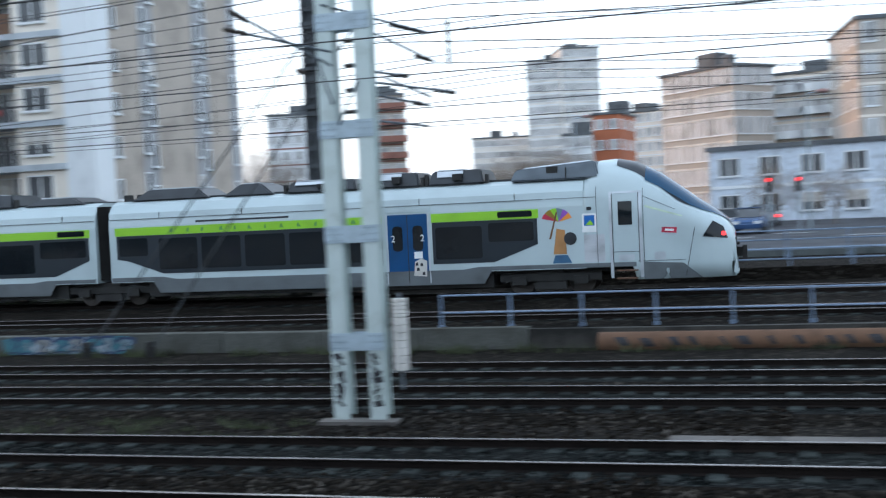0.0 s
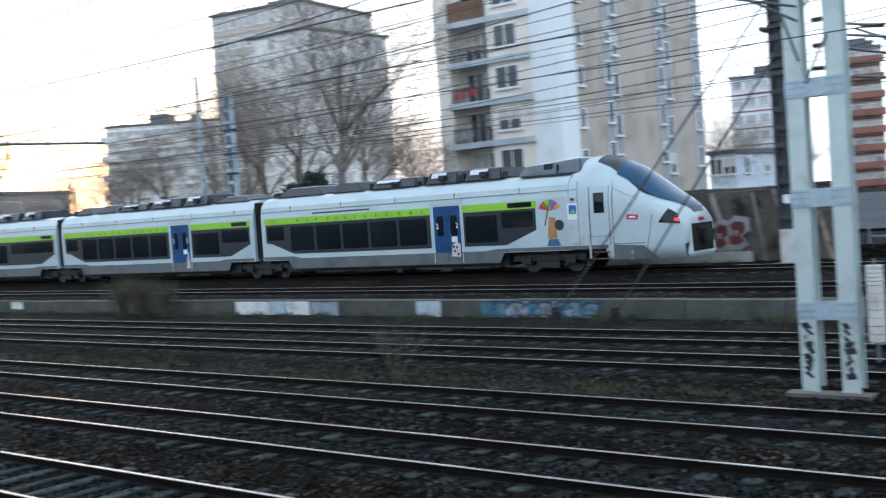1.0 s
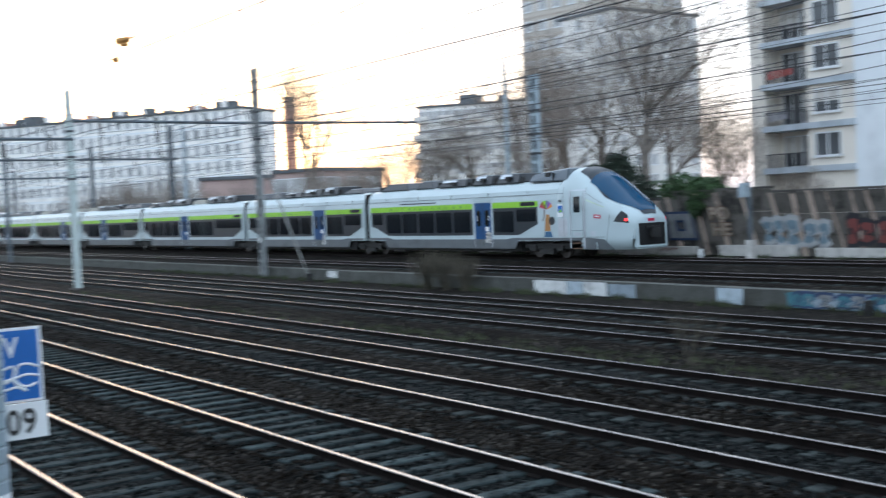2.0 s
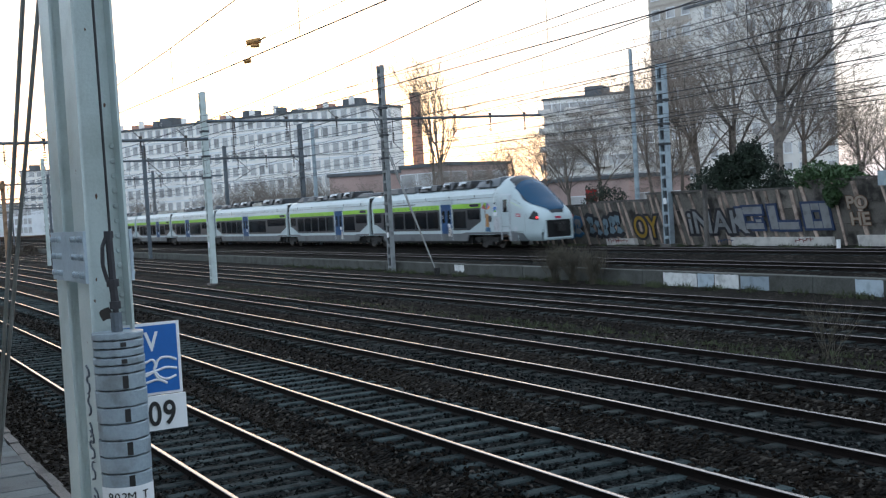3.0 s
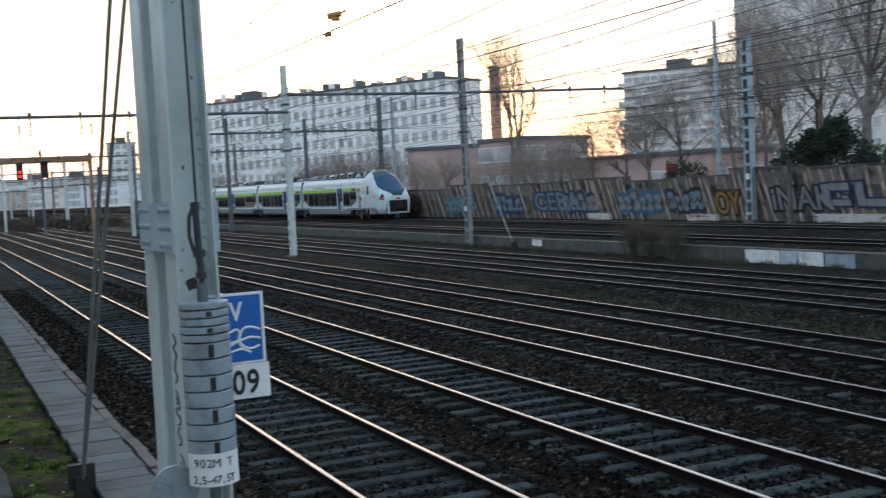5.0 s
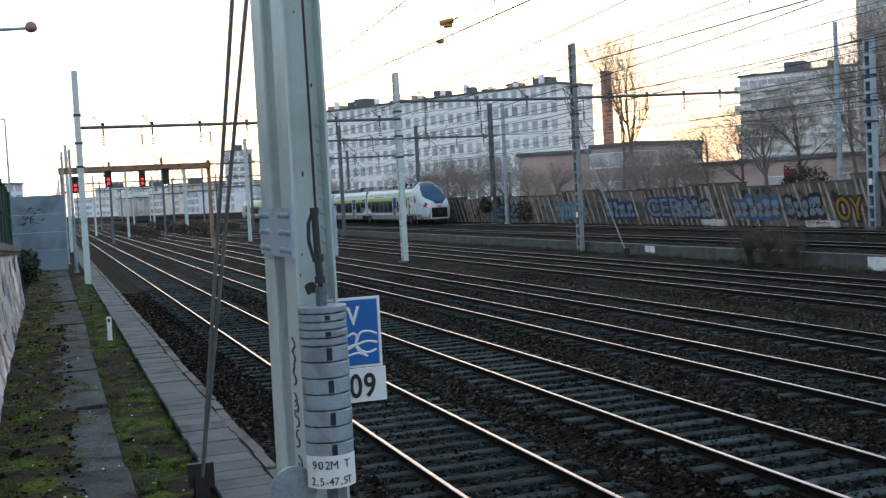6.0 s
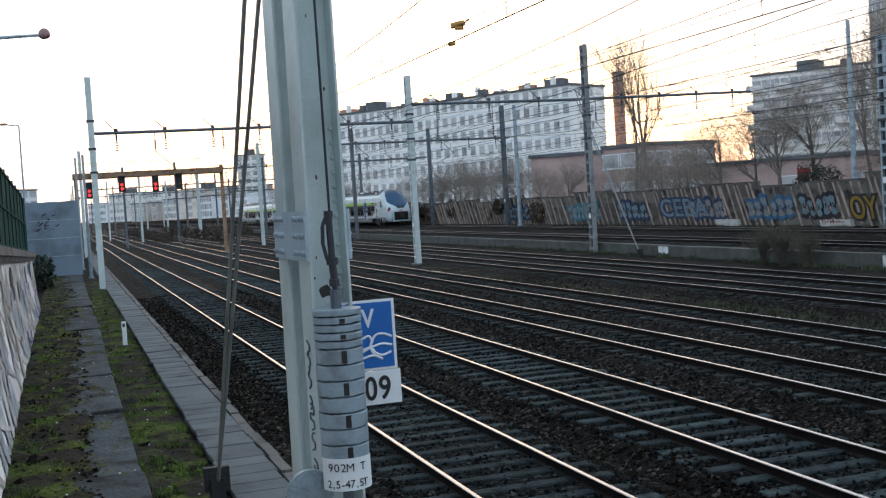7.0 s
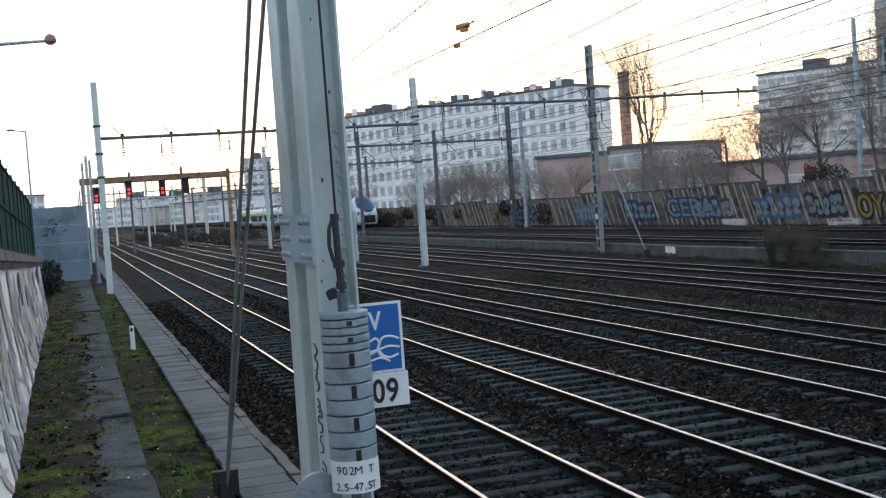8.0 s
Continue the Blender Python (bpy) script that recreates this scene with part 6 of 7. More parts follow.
        part("graffiti_shape", bm, M[cols[(i * 7) % 10] if far_end else ("hatch_white", "paint_silver", "plaster_pink", "pale_paint", "hatch_white", "pale_paint", "paint_buff")[i % 7]], gw)
    # green sheeted fence on top, falling with the wall
    fe = empty("mesh_fence", 0, 0, 0, "dark green sheeted fence on the graffiti wall", "fence")
    cuts = np.linspace(-50, 12, 26)
    for a, b in zip(cuts, cuts[1:]):
        ya, yb = (float(np.interp(q, WX[2:], WY[2:])) - .22 for q in (a, b))
        za, zb = (float(np.interp(q, WX, WZ)) + .36 for q in (a, b))
        hs = [float(np.interp(q, (-50, -20), (2.15, 2.05))) for q in (a, b)]

        def run(name, k0, k1, d0, d1, u0=0.0, u1=1.0):
            bm = bmesh.new()
            v = []
            for d in (d0, d1):
                for u, k in ((u0, k0), (u1, k0), (u1, k1), (u0, k1)):
                    v.append(bm.verts.new((a + (b - a) * u, ya + (yb - ya) * u + d, za + (zb - za) * u + (hs[0] + (hs[1] - hs[0]) * u) * k)))
            for f in ((0, 1, 2, 3), (7, 6, 5, 4), (0, 4, 5, 1), (1, 5, 6, 2), (2, 6, 7, 3), (3, 7, 4, 0)):
                bm.faces.new([v[q] for q in f])
            part(name, bm, M["fence_green"], fe)
        run("fence_panel", 0, 1, -.015, .015, .012, .988)
        run("fence_post", 0, 1.04, -.035, .04, -.012, .012)
        for k in (.03, .5, .97):
            run("fence_bar", k - .015, k + .015, .016, .05, .012, .988)
    # grey sheet wall across the end
    sw = empty("sheet_wall", -72, 0, 0, "blue-grey sheet metal wall with a black tag", "wall")
    boxes("sheet", [(-.1, .1, -2.3 + i * .62, -1.682 + i * .62, .2, 4.75 - .02 * (i % 2)) for i in range(5)], M["sheet_blue"], sw)
    boxes("seam", [(.1, .12, -2.3, .8, z, z + .03) for z in (1.4, 2.5, 3.6)], M["galva"], sw)
    bm = bmesh.new()
    for k in range(26):
        y, z = -1.7 + rng.uniform(0, 1.1), 3.0 + rng.uniform(0, 1.0)
        a, b = rng.uniform(-.3, .3), rng.uniform(-.25, .25)
        v = [bm.verts.new((.103 + .0002 * k, y, z)), bm.verts.new((.103 + .0002 * k, y + a, z + b)), bm.verts.new((.103 + .0002 * k, y + a + .05, z + b - .05)), bm.verts.new((.103 + .0002 * k, y + .05, z - .05))]
        bm.faces.new(v)
    part("tag_scrawl", bm, M["paint_black"], sw)
    pole("verge_post", -74, 1.3, -.2, 7.6, .11, M["galva"], "slim grey post beside the sheet wall")
    pole("verge_post", -88, 1.0, -.2, 8.2, .11, M["galva"], "slim grey post beside the sheet wall")
    # white marker post
    mk = empty("marker_post", -33.2, 1.36, -.2, "small white marker post with a dark figure in the grass", "post")
    bm = bmesh.new()
    box(bm, -.04, .04, -.065, .065, 0, .72)
    bmesh.ops.bevel(bm, geom=bm.edges[:], offset=.015, segments=1, affect="EDGES")
    part("stake", bm, M["sign_white"], mk)
    boxes("figure_bar", [(.0405, .043, -.035, .03, .56, .66)], M["sign_black"], mk)
    boxes("foot", [(-.08, .08, -.14, .14, -.1, .03)], M["concrete_dark"], mk)
    mk2 = empty("marker_post", -32.7, 36.9, .62, "stubby white marker post beside the upper track", "post")
    bm = bmesh.new()
    tube(bm, (0, 0, 0), (0, 0, .5), .09, .08, 12)
    part("stake", bm, M["sign_white"], mk2)
    boxes("foot", [(-.14, .14, -.14, .14, -.1, .03)], M["concrete_dark"], mk2)


M["trough_lid"] = material("trough_lid_concrete", (0.085, 0.096, 0.097), .9, 0, .25, 1.5, .4, 40, random_tint=.18)
M["ledge"] = material("ledge_concrete", (0.040, 0.048, 0.050), .9, 0, .85, 2.0, 1.0, 18, dirt=(.008, .009, .006), random_tint=.25, spec=.2)
M["graffiti_wall"] = material("painted_wall", (0.82, 0.79, 0.76), .85, 0, .15, .7, .2, 20, dirt=(.62, .55, .50))
M["sheet_blue"] = material("blue_grey_sheet", (0.15, 0.20, 0.25), .6, .1, .2, .8, .1, 20)
verge()


def street_lamp(x, y, z, top, arm, label, turn=0, head=(.42, .2, .16)):
    g = empty("street_lamp", x, y, z, label, "street lamp", "street lamps", turn)
    bm = bmesh.new()
    tube(bm, (0, 0, 0), (0, 0, top), .09, .05, 10)
    tube(bm, (0, 0, top), (arm * .98, arm * .196, top + .1), .05, .035, 8)
    part("pole", bm, M["galva"], g)
    bm = bmesh.new()
    bmesh.ops.create_uvsphere(bm, u_segments=14, v_segments=8, radius=1)
    for v in bm.verts:
        v.co = Vector((v.co.x * head[0] + arm, v.co.y * head[1] + arm * .2, v.co.z * head[2] * (1 if v.co.z > 0 else .65) + top + .1))
    part("head", bm, M["lamp_head"], g, "reddish lamp head", smooth=True)


street_lamp(-84, -2.62, .1, 10.3, 1.0, "grey street lamp behind the green fence", -90, (.3, .14, .1))
street_lamp(-30, -1.95, 2.5, 5.6, 1.75, "grey street lamp reaching over the green fence", 78, (.15, .12, .17))


# ---- the street beyond ----
def street():
    bm = bmesh.new()
    v = [bm.verts.new(p) for p in ((-16, 46, 1.36), (70, 46, 1.36), (70, 118, 1.9), (-40, 118, 1.9))]
    bm.faces.new(v)
    bmesh.ops.solidify(bm, geom=bm.faces[:], thickness=.12)
    ob = solo("road", bm, M["road"], "wide grey asphalt road behind the railings", "road", kind="structure")
    ob.location.z = .05
    bm = bmesh.new()
    box(bm, -13, 60, 44.2, 46, 1.2, 1.52)
    solo("pavement", bm, M["trough_lid"], "pale pavement strip with a kerb", "pavement", kind="structure")
    rng = random.Random(8)
    for i in range(16):
        bm = bmesh.new()
        x, y = -12 + i * 3.2, 55 + (i * 13) % 9
        box(bm, x, x + 2.2, y, y + .15, 1.49 + (y - 46) * .0075, 1.50 + (y - 46) * .0075)
        part("lane_mark", bm, M["sign_white"], ob).location.z = -.05


street()


def auto(x, y, z, rz, paint, lit, label):
    """A small car: lower body, cabin, wheels, lamps."""
    c = empty("parked_car", x, y, z, label, "car", "cars in the street", rz)
    bm = bmesh.new()
    prism(bm, [(-2.0, .3), (2.0, .3), (2.08, .62), (1.95, .8), (.95, .92), (-1.6, .95), (-2.05, .85), (-2.1, .5)], -.82, .82)
    bmesh.ops.bevel(bm, geom=bm.edges[:], offset=.07, segments=2, affect="EDGES")
    part("body", bm, M[paint], c, smooth=False)
    bm = bmesh.new()
    prism(bm, [(-1.65, .9), (1.0, .9), (.4, 1.42), (-1.2, 1.45)], -.7, .7)
    bmesh.ops.bevel(bm, geom=bm.edges[:], offset=.06, segments=2, affect="EDGES")
    part("cabin", bm, M["window"], c)
    bm = bmesh.new()
    box(bm, -1.15, .38, -.66, .66, 1.44, 1.48)
    part("roof", bm, M[paint], c)
    for wx in (-1.25, 1.28):
        for s in (-1, 1):
            bm = bmesh.new()
            tube(bm, (wx, s * .66, .31), (wx, s * .84, .31), .31, n=14)
            part("wheel", bm, M["tyre"], c)
    for s in (-1, 1):
        boxes("tail_lamp", [(-2.13, -2.05, s * .62 - .13, s * .62 + .13, .62, .78)], M["red_lamp"] if lit else M["auto_red"], c)
        boxes("headlamp", [(2.0, 2.1, s * .6 - .16, s * .6 + .16, .58, .74)], M["head_lamp"] if lit else M["sign_white"], c)


AUTO_RNG = random.Random(12)
for i in range(13):
    az, d = 14.5 - i * 1.25 + AUTO_RNG.uniform(-.4, .4), AUTO_RNG.choice((66, 78, 90, 96))
    ax, ay = polar(az, d)
    paint = ("auto_white", "auto_grey", "auto_black", "auto_blue", "auto_red")[(i * 3) % 5]
    auto(ax, ay, 1.41 + (ay - 46) * .0075, (100, 85, 178, 265)[i % 4], paint, i % 2 == 0, ("white", "grey", "black", "blue", "red")[(i * 3) % 5] + " small car on the street behind the railway")
face_to("shop_building", 2.2, 92, -16, 88, 10, 1.6, 7.4, M["shop_blue"], "low blue and white shop building with dark shop windows", 2, 9, 2, (1.5, 1.3), bands="facade_white")
street_lamp(*polar(8.8, 84), 1.6, 8.5, .9, "tall grey street lamp beside the road")
street_lamp(*polar(-2.5, 70), 1.6, 8.0, .9, "tall grey street lamp beside the road")


def traffic_light(az, d):
    x, y = polar(az, d)
    g = empty("traffic_light", x, y, 1.55, "slim traffic light showing red", "traffic light", "traffic lights")
    bm = bmesh.new()
    tube(bm, (0, 0, 0), (0, 0, 3.0), .06, n=8)
    part("pole", bm, M["galva"], g)
    boxes("head", [(-.16, .16, -.12, .12, 2.3, 3.2)], M["car_black"], g)
    bm = bmesh.new()
    tube(bm, (0, -.12, 3.0), (0, -.15, 3.0), .11, n=10)
    part("red_light", bm, M["red_lamp"], g)


for az, d in ((9.9, 88), (11.8, 92), (6.3, 75), (-.6, 66), (-2.0, 68)):
    traffic_light(az, d)
bm = bmesh.new()
tube(bm, (0, 0, 0), (0, 0, 1.5), .8, .8, 20)
tube(bm, (0, 0, 1.5), (0, 0, 1.7), .9, .5, 20)
kiosk = solo("advertising_column", bm, M["sign_white"], "pale round street column with a domed cap", "column")
kiosk.location = (*polar(4.6, 62), 1.5)


# ---- trees and bushes ----
def bare_tree(seed, height, spread, upright, last=5, thin=.009, stout=.021):
    """A leafless tree: tapered trunk, limbs and many fine twigs."""
    rng = random.Random(seed)
    trunk, crown = bmesh.new(), bmesh.new()

    def grow(p, d, ln, r, level):
        bm = trunk if level < 2 else crown
        q, steps = p, 3 if level < 3 else 2
        for s in range(steps):
            d = (d + Vector((rng.uniform(-1, 1), rng.uniform(-1, 1), rng.uniform(-.3, 1) * upright)) * (.10 + .05 * level)).normalized()
            nq = q + d * (ln / steps)
            r1 = r * (1 - .22 if steps == 3 else 1 - .3)
            tube(bm, q, nq, r, r1, 7 if level == 0 else (5 if level == 1 else 3), cap=False)
            q, r = nq, r1
            if level < last and (s > 0 or level in (1, 2)):
                for k in range((3, 2, 2, 2, 2)[level]):
                    a = rng.uniform(0, 6.283)
                    side = (d.orthogonal().normalized() * math.cos(a) + d.cross(d.orthogonal().normalized()) * math.sin(a))
                    nd = (d * (.8 + .5 * upright) + side * spread * rng.uniform(.6, 1.1)).normalized()
                    grow(q, nd, ln * rng.uniform(.5, .72), max(r * rng.uniform(.48, .66), thin), level + 1)
        if level < last:
            grow(q, d, ln * .6, r * .9, level + 1)

    grow(Vector((0, 0, -.2)), Vector((rng.uniform(-.06, .06), rng.uniform(-.06, .06), 1)), height * .38, height * stout, 0)
    tree = empty("bare_tree", 0, 0, 0, "leafless winter tree with a dark trunk and fine twigs", "tree", "bare trees")
    part("trunk", trunk, M["bark"], tree)
    part("crown", crown, M["twig"], tree)
    zs = max(v.co.z for o in tree.children for v in o.data.vertices)
    return tree, zs


M["twig"] = material("bare_twigs", (0.23, 0.195, 0.165), .95, 0, .3, 2, 0, 20)
KINDS = [bare_tree(1, 12, .85, .5), bare_tree(2, 12, 1.0, .25), bare_tree(3, 14, .5, .75, 4, .007, .011), bare_tree(4, 8, 1.2, .2)]
TREES = [(0, 44.2, 68, 19.5), (1, 46.3, 76, 16), (1, 43.0, 82, 14), (0, 48.0, 84, 16), (1, 12.7, 112, 9), (0, 11.3, 113, 9.5), (1, 9.9, 110, 9), (3, 13.0, 108, 7), (0, 10.9, 120, 10), (1, 12.2, 121, 9), (1, 13.9, 116, 8), (0, 9.2, 115, 9), (3, 49.6, 76, 9), (0, 40.5, 74, 11), (1, 39.3, 70, 8),
         (2, 60.7, 105, 20.5), (2, 61.4, 108, 19), (1, 61.2, 100, 8), (1, 59.3, 92, 7.5), (1, 57.3, 86, 9.5), (3, 58.4, 84, 6.5), (0, 54.5, 82, 10.5), (0, 52.9, 80, 11.5), (1, 55.6, 86, 9),
         (2, 50.2, 88, 15), (2, 48.8, 84, 16.5), (3, 69.6, 112, 8.5), (3, 68.2, 106, 8), (1, 67.2, 102, 7.5), (3, 66.2, 98, 6.5), (1, 70.4, 118, 8), (3, 71.4, 128, 8), (3, 62.2, 84, 6), (1, 60.2, 82, 7), (3, 58.9, 78, 6.5), (3, 70.8, 128, 8), (3, 73.0, 132, 7.5), (1, 68.8, 122, 7), (0, 64.9, 104, 7), (3, 72.0, 126, 6.5), (3, 76.0, 150, 8), (3, 79.0, 160, 9),
         (3, 13.4, 118, 7.5), (3, 11.9, 116, 10), (1, 10.6, 118, 11), (3, 9.6, 112, 10), (3, 8.8, 106, 8), (3, -1.0, 82, 6.5), (3, -3.6, 78, 6), (1, -7.0, 74, 7), (0, 24.6, 96, 11), (1, 23.4, 104, 10), (0, 21.5, 110, 9), (3, 36.5, 62, 5)]
for i, (kind, az, d, h) in enumerate(TREES):
    tree, zs = KINDS[kind]
    x, y = polar(az, d)
    s = (h - 1.4) / zs
    m = pose(x, y, 1.25 if y > 46 else 1.1, 0, 0, (i * 77) % 360) @ Matrix.Diagonal((s * 1.05, s * 1.05, s, 1))
    copy_thing(tree, m)
for tree, zs in KINDS:
    for o in (*tree.children_recursive, tree):
        bpy.data.objects.remove(o)


def leaf_cloud(name, clumps, count, size, mat, label, category, seed, trunk=False):
    """Many small leaves in uneven clumps; clumps: (x, y, z, rx, ry, rz)."""
    r = np.random.RandomState(seed)
    verts, faces = [], []
    for cx, cy, cz, rx, ry, rz in clumps:
        d = r.normal(size=(count, 3))
        d /= np.linalg.norm(d, axis=1)[:, None]
        rad = r.uniform(.35, 1.08, count) ** .5
        lump = 1 + .28 * np.sin(d[:, 0] * 5 + cx) * np.cos(d[:, 2] * 6 + cy)
        p = d * (rad * lump)[:, None] * np.array((rx, ry, rz)) + np.array((cx, cy, cz))
        a, b = r.normal(size=(count, 3)) * size, r.normal(size=(count, 3)) * size
        for q, u, w in zip(p, a, b):
            n = len(verts)
            verts += [tuple(q - u), tuple(q + w * .6), tuple(q + u), tuple(q - w * .6)]
            faces.append((n, n + 1, n + 2, n + 3))
    me = bpy.data.meshes.new(name)
    me.from_pydata(verts, [], faces)
    me.materials.append(mat)
    return tagged(new(name, me), label, category)


ex, ey = polar(47.0, 64)
fx, fy = polar(45.2, 63)
leaf_cloud("evergreen_bush", [(ex, ey, 3.2, 1.9, 1.6, 1.9), (ex - 1.8, ey + 1, 2.9, 1.4, 1.2, 1.5), (ex + .9, ey, 4.4, 1.0, 1.0, 1.1)], 5200, .05, M["evergreen"], "dark evergreen bush behind the wall", "bush", 1)
leaf_cloud("evergreen_bush", [(fx, fy, 3.4, 1.6, 1.5, 2.0), (fx + 1.4, fy, 2.8, 1.2, 1.2, 1.4), (fx - .5, fy, 4.9, .9, .8, 1.2)], 5200, .05, M["evergreen"], "dark evergreen bush behind the wall", "bush", 2)
gx, gy = polar(52.7, 74)
leaf_cloud("evergreen_bush", [(gx, gy, 2.7, 1.8, 1.5, 1.5)], 4200, .05, M["evergreen"], "dark evergreen bush behind the wall", "bush", 3)
leaf_cloud("ivy_bush", [(-34.9, 38.5, 3.85, 1.7, .6, .55), (-33.6, 38.4, 3.75, 1.0, .5, .5), (-35.6, 38.5, 3.6, .7, .5, .35), (-34.0, 38.1, 3.0, .4, .25, .5)], 2600, .05, M["ivy"], "green ivy hanging over the graffiti wall", "ivy", 4)
leaf_cloud("evergreen_bush", [(-60, -1.25, 1.0, 1.6, .5, .8)], 700, .09, M["evergreen"], "dark bush at the end of the ledge", "bush", 5)


OVER = random.Random(31)
leaf_cloud("dry_creeper", [(-150 + k * 3.6 + OVER.uniform(-1, 1), 38.4 + OVER.uniform(-.3, .6), 1.9 + OVER.uniform(-.4, .5), OVER.uniform(1, 2), .5, OVER.uniform(.6, 1.3)) for k in range(18)], 900, .07, M["creeper"], "brown dry creepers over the far stretch of wall", "creeper", 6)
leaf_cloud("dark_bank", [(-230 + k * 6, 12.6 + (k % 3) * 6, .3, 4, 1.2, 1.0) for k in range(14)], 700, .12, M["creeper"], "dark brown scrub on a bank between far tracks", "scrub", 7)


def shrub(x, y, z, h, n, label, seed, r=.012):
    rng = random.Random(seed)
    bm = bmesh.new()
    for i in range(n):
        a, t = rng.uniform(0, 6.283), rng.uniform(.1, .75)
        p = Vector((rng.uniform(-.15, .15), rng.uniform(-.15, .15), 0))
        d = Vector((math.cos(a) * t, math.sin(a) * t, 1)).normalized()
        ln = h * rng.uniform(.5, 1.1)
        q = p + d * ln * .55
        tube(bm, p, q, r, r * .7, 3, cap=False)
        for k in range(5):
            e = (d + Vector((rng.uniform(-.6, .6), rng.uniform(-.6, .6), rng.uniform(-.1, .4)))).normalized()
            tube(bm, q, q + e * ln * .5, r * .7, r * .3, 3, cap=False)
            q2 = q + e * ln * .25
            f = (e + Vector((rng.uniform(-.8, .8), rng.uniform(-.8, .8), rng.uniform(-.2, .4)))).normalized()
            tube(bm, q2, q2 + f * ln * .3, r * .5, r * .3, 3, cap=False)
    ob = solo("bare_shrub", bm, M["dry_weed"], label, "shrub", "bare shrubs")
    ob.location = (x, y, z)


shrub(-16.8, 18.6, -.28, 1.3, 18, "leafless pale shrub between the tracks", 1, .006)
shrub(-39.8, 28.4, -.25, 1.7, 90, "dense brown dry shrub before the retaining wall", 2, .005)
shrub(-41.1, 28.3, -.25, 1.7, 100, "dense brown dry shrub before the retaining wall", 3, .005)
shrub(-38.5, 28.5, -.25, 1.5, 90, "dense brown dry shrub before the retaining wall", 4, .005)


def tufts(name, areas, mat, label, seed, height=.12, width=.012):
    """Grass blades in uneven patches; areas: (x0, x1, y0, y1, z, number)."""
    r = np.random.RandomState(seed)
    verts, faces = [], []
    for x0, x1, y0, y1, z, n in areas:
        k = 0
        while k < n:
            x, y = r.uniform(x0, x1), r.uniform(y0, y1)
            if noise.noise((x * 1.1, y * 1.9, seed)) + .5 * noise.noise((x * 4, y * 5, seed)) < .02 + .25 * r.rand():
                k += .25
                continue
            h = height * r.uniform(.4, 1.3)
            a = r.uniform(0, 6.283)
            dx, dy = math.cos(a) * width, math.sin(a) * width
            lx, ly = r.normal(0, .5, 2) * h
            i = len(verts)
            verts += [(x - dx, y - dy, z), (x + dx, y + dy, z), (x + lx, y + ly, z + h)]
            faces.append((i, i + 1, i + 2))
            k += 1
    stuff_mesh(name, verts, faces, mat, label, "grass")


def mossy_soil():
    m = material("mossy_soil", (0.022, 0.018, 0.013), .95, 0, .5, 3, .8, 30, spec=.1)
    nt = m.node_tree
    b = nt.nodes["Principled BSDF"]
    old = b.inputs["Base Color"].links[0].from_socket
    g = nt.nodes.new("ShaderNodeNewGeometry")
    n, f = nt.nodes.new("ShaderNodeTexNoise"), nt.nodes.new("ShaderNodeTexNoise")
    n.inputs["Scale"].default_value, n.inputs["Detail"].default_value = 1.3, 6
    f.inputs["Scale"].default_value, f.inputs["Detail"].default_value = 14, 4
    mr, ramp, mix = nt.nodes.new("ShaderNodeMapRange"), nt.nodes.new("ShaderNodeValToRGB"), nt.nodes.new("ShaderNodeMix")
    mr.inputs["From Min"].default_value, mr.inputs["From Max"].default_value = .5, .62
    e = ramp.color_ramp.elements
    e[0].position, e[0].color, e[1].position, e[1].color = .35, (.02, .032, .006, 1), .68, (.10, .125, .018, 1)
    mix.data_type = "RGBA"
    for q in (n, f):
        nt.links.new(g.outputs["Position"], q.inputs["Vector"])
    nt.links.new(n.outputs["Fac"], mr.inputs["Value"])
    nt.links.new(f.outputs["Fac"], ramp.inputs[0])
    nt.links.new(mr.outputs[0], mix.inputs[0])
    nt.links.new(old, mix.inputs[6])
    nt.links.new(ramp.outputs[0], mix.inputs[7])
    nt.links.new(mix.outputs[2], b.inputs["Base Color"])
    return m


M["mossy_soil"] = mossy_soil()


def soil_strip(label, x0, x1, y0, y1, base, rise, dip):
    """A lumpy strip of soil; it sinks towards the sides by dip."""
    nx, ny = int((x1 - x0) / .09), int((y1 - y0) / .06)
    verts, faces = [], []
    for i in range(nx + 1):
        for j in range(ny + 1):
            x, y, v = x0 + (x1 - x0) * i / nx, y0 + (y1 - y0) * j / ny, j / ny
            lump = noise.noise((x * .9, y * 2.2, 3)) * .7 + noise.noise((x * 3.5, y * 5, 8)) * .35 + noise.noise((x * 9, y * 11, 5)) * .18
            verts.append((x, y, base + rise * lump - dip * max(0, (v - .62) / .38) ** 2))
    for i in range(nx):
        for j in range(ny):
            a = i * (ny + 1) + j
            faces.append((a, a + ny + 1, a + ny + 2, a + 1))
    stuff_mesh("soil", verts, faces, M["mossy_soil"], label, "soil")


soil_strip("dark soil with moss heaped on the old ledge", -70, -6, -1.2, .42, .175, .075, .12)
soil_strip("mossy soil strip beside the cable trough", -70, -4, .7, 1.74, -.165, .05, .02)
tufts("grass", [(-60, -5, .76, 1.68, -.19, 17000), (-20, -5, .76, 1.68, -.19, 8000)], M["grass"], "short uneven green grass beside the cable trough", 1, .075, .014)
tufts("grass", [(-60, -8, -1.2, -.3, .14, 12000), (-30, -8, -1.0, -.25, .14, 12000)], M["grass"], "mossy grass at the foot of the graffiti wall", 2, .06)
tufts("moss", [(-45, -8, -.9, .5, .165, 14000)], M["moss"], "yellowish moss on the broken ledge", 3, .022, .012)
tufts("weeds", [(-75, 20, WALL_Y - .75, WALL_Y - .05, -.24, 9000)], M["weed_green"], "dark weeds along the foot of the retaining wall", 4, .22, .02)
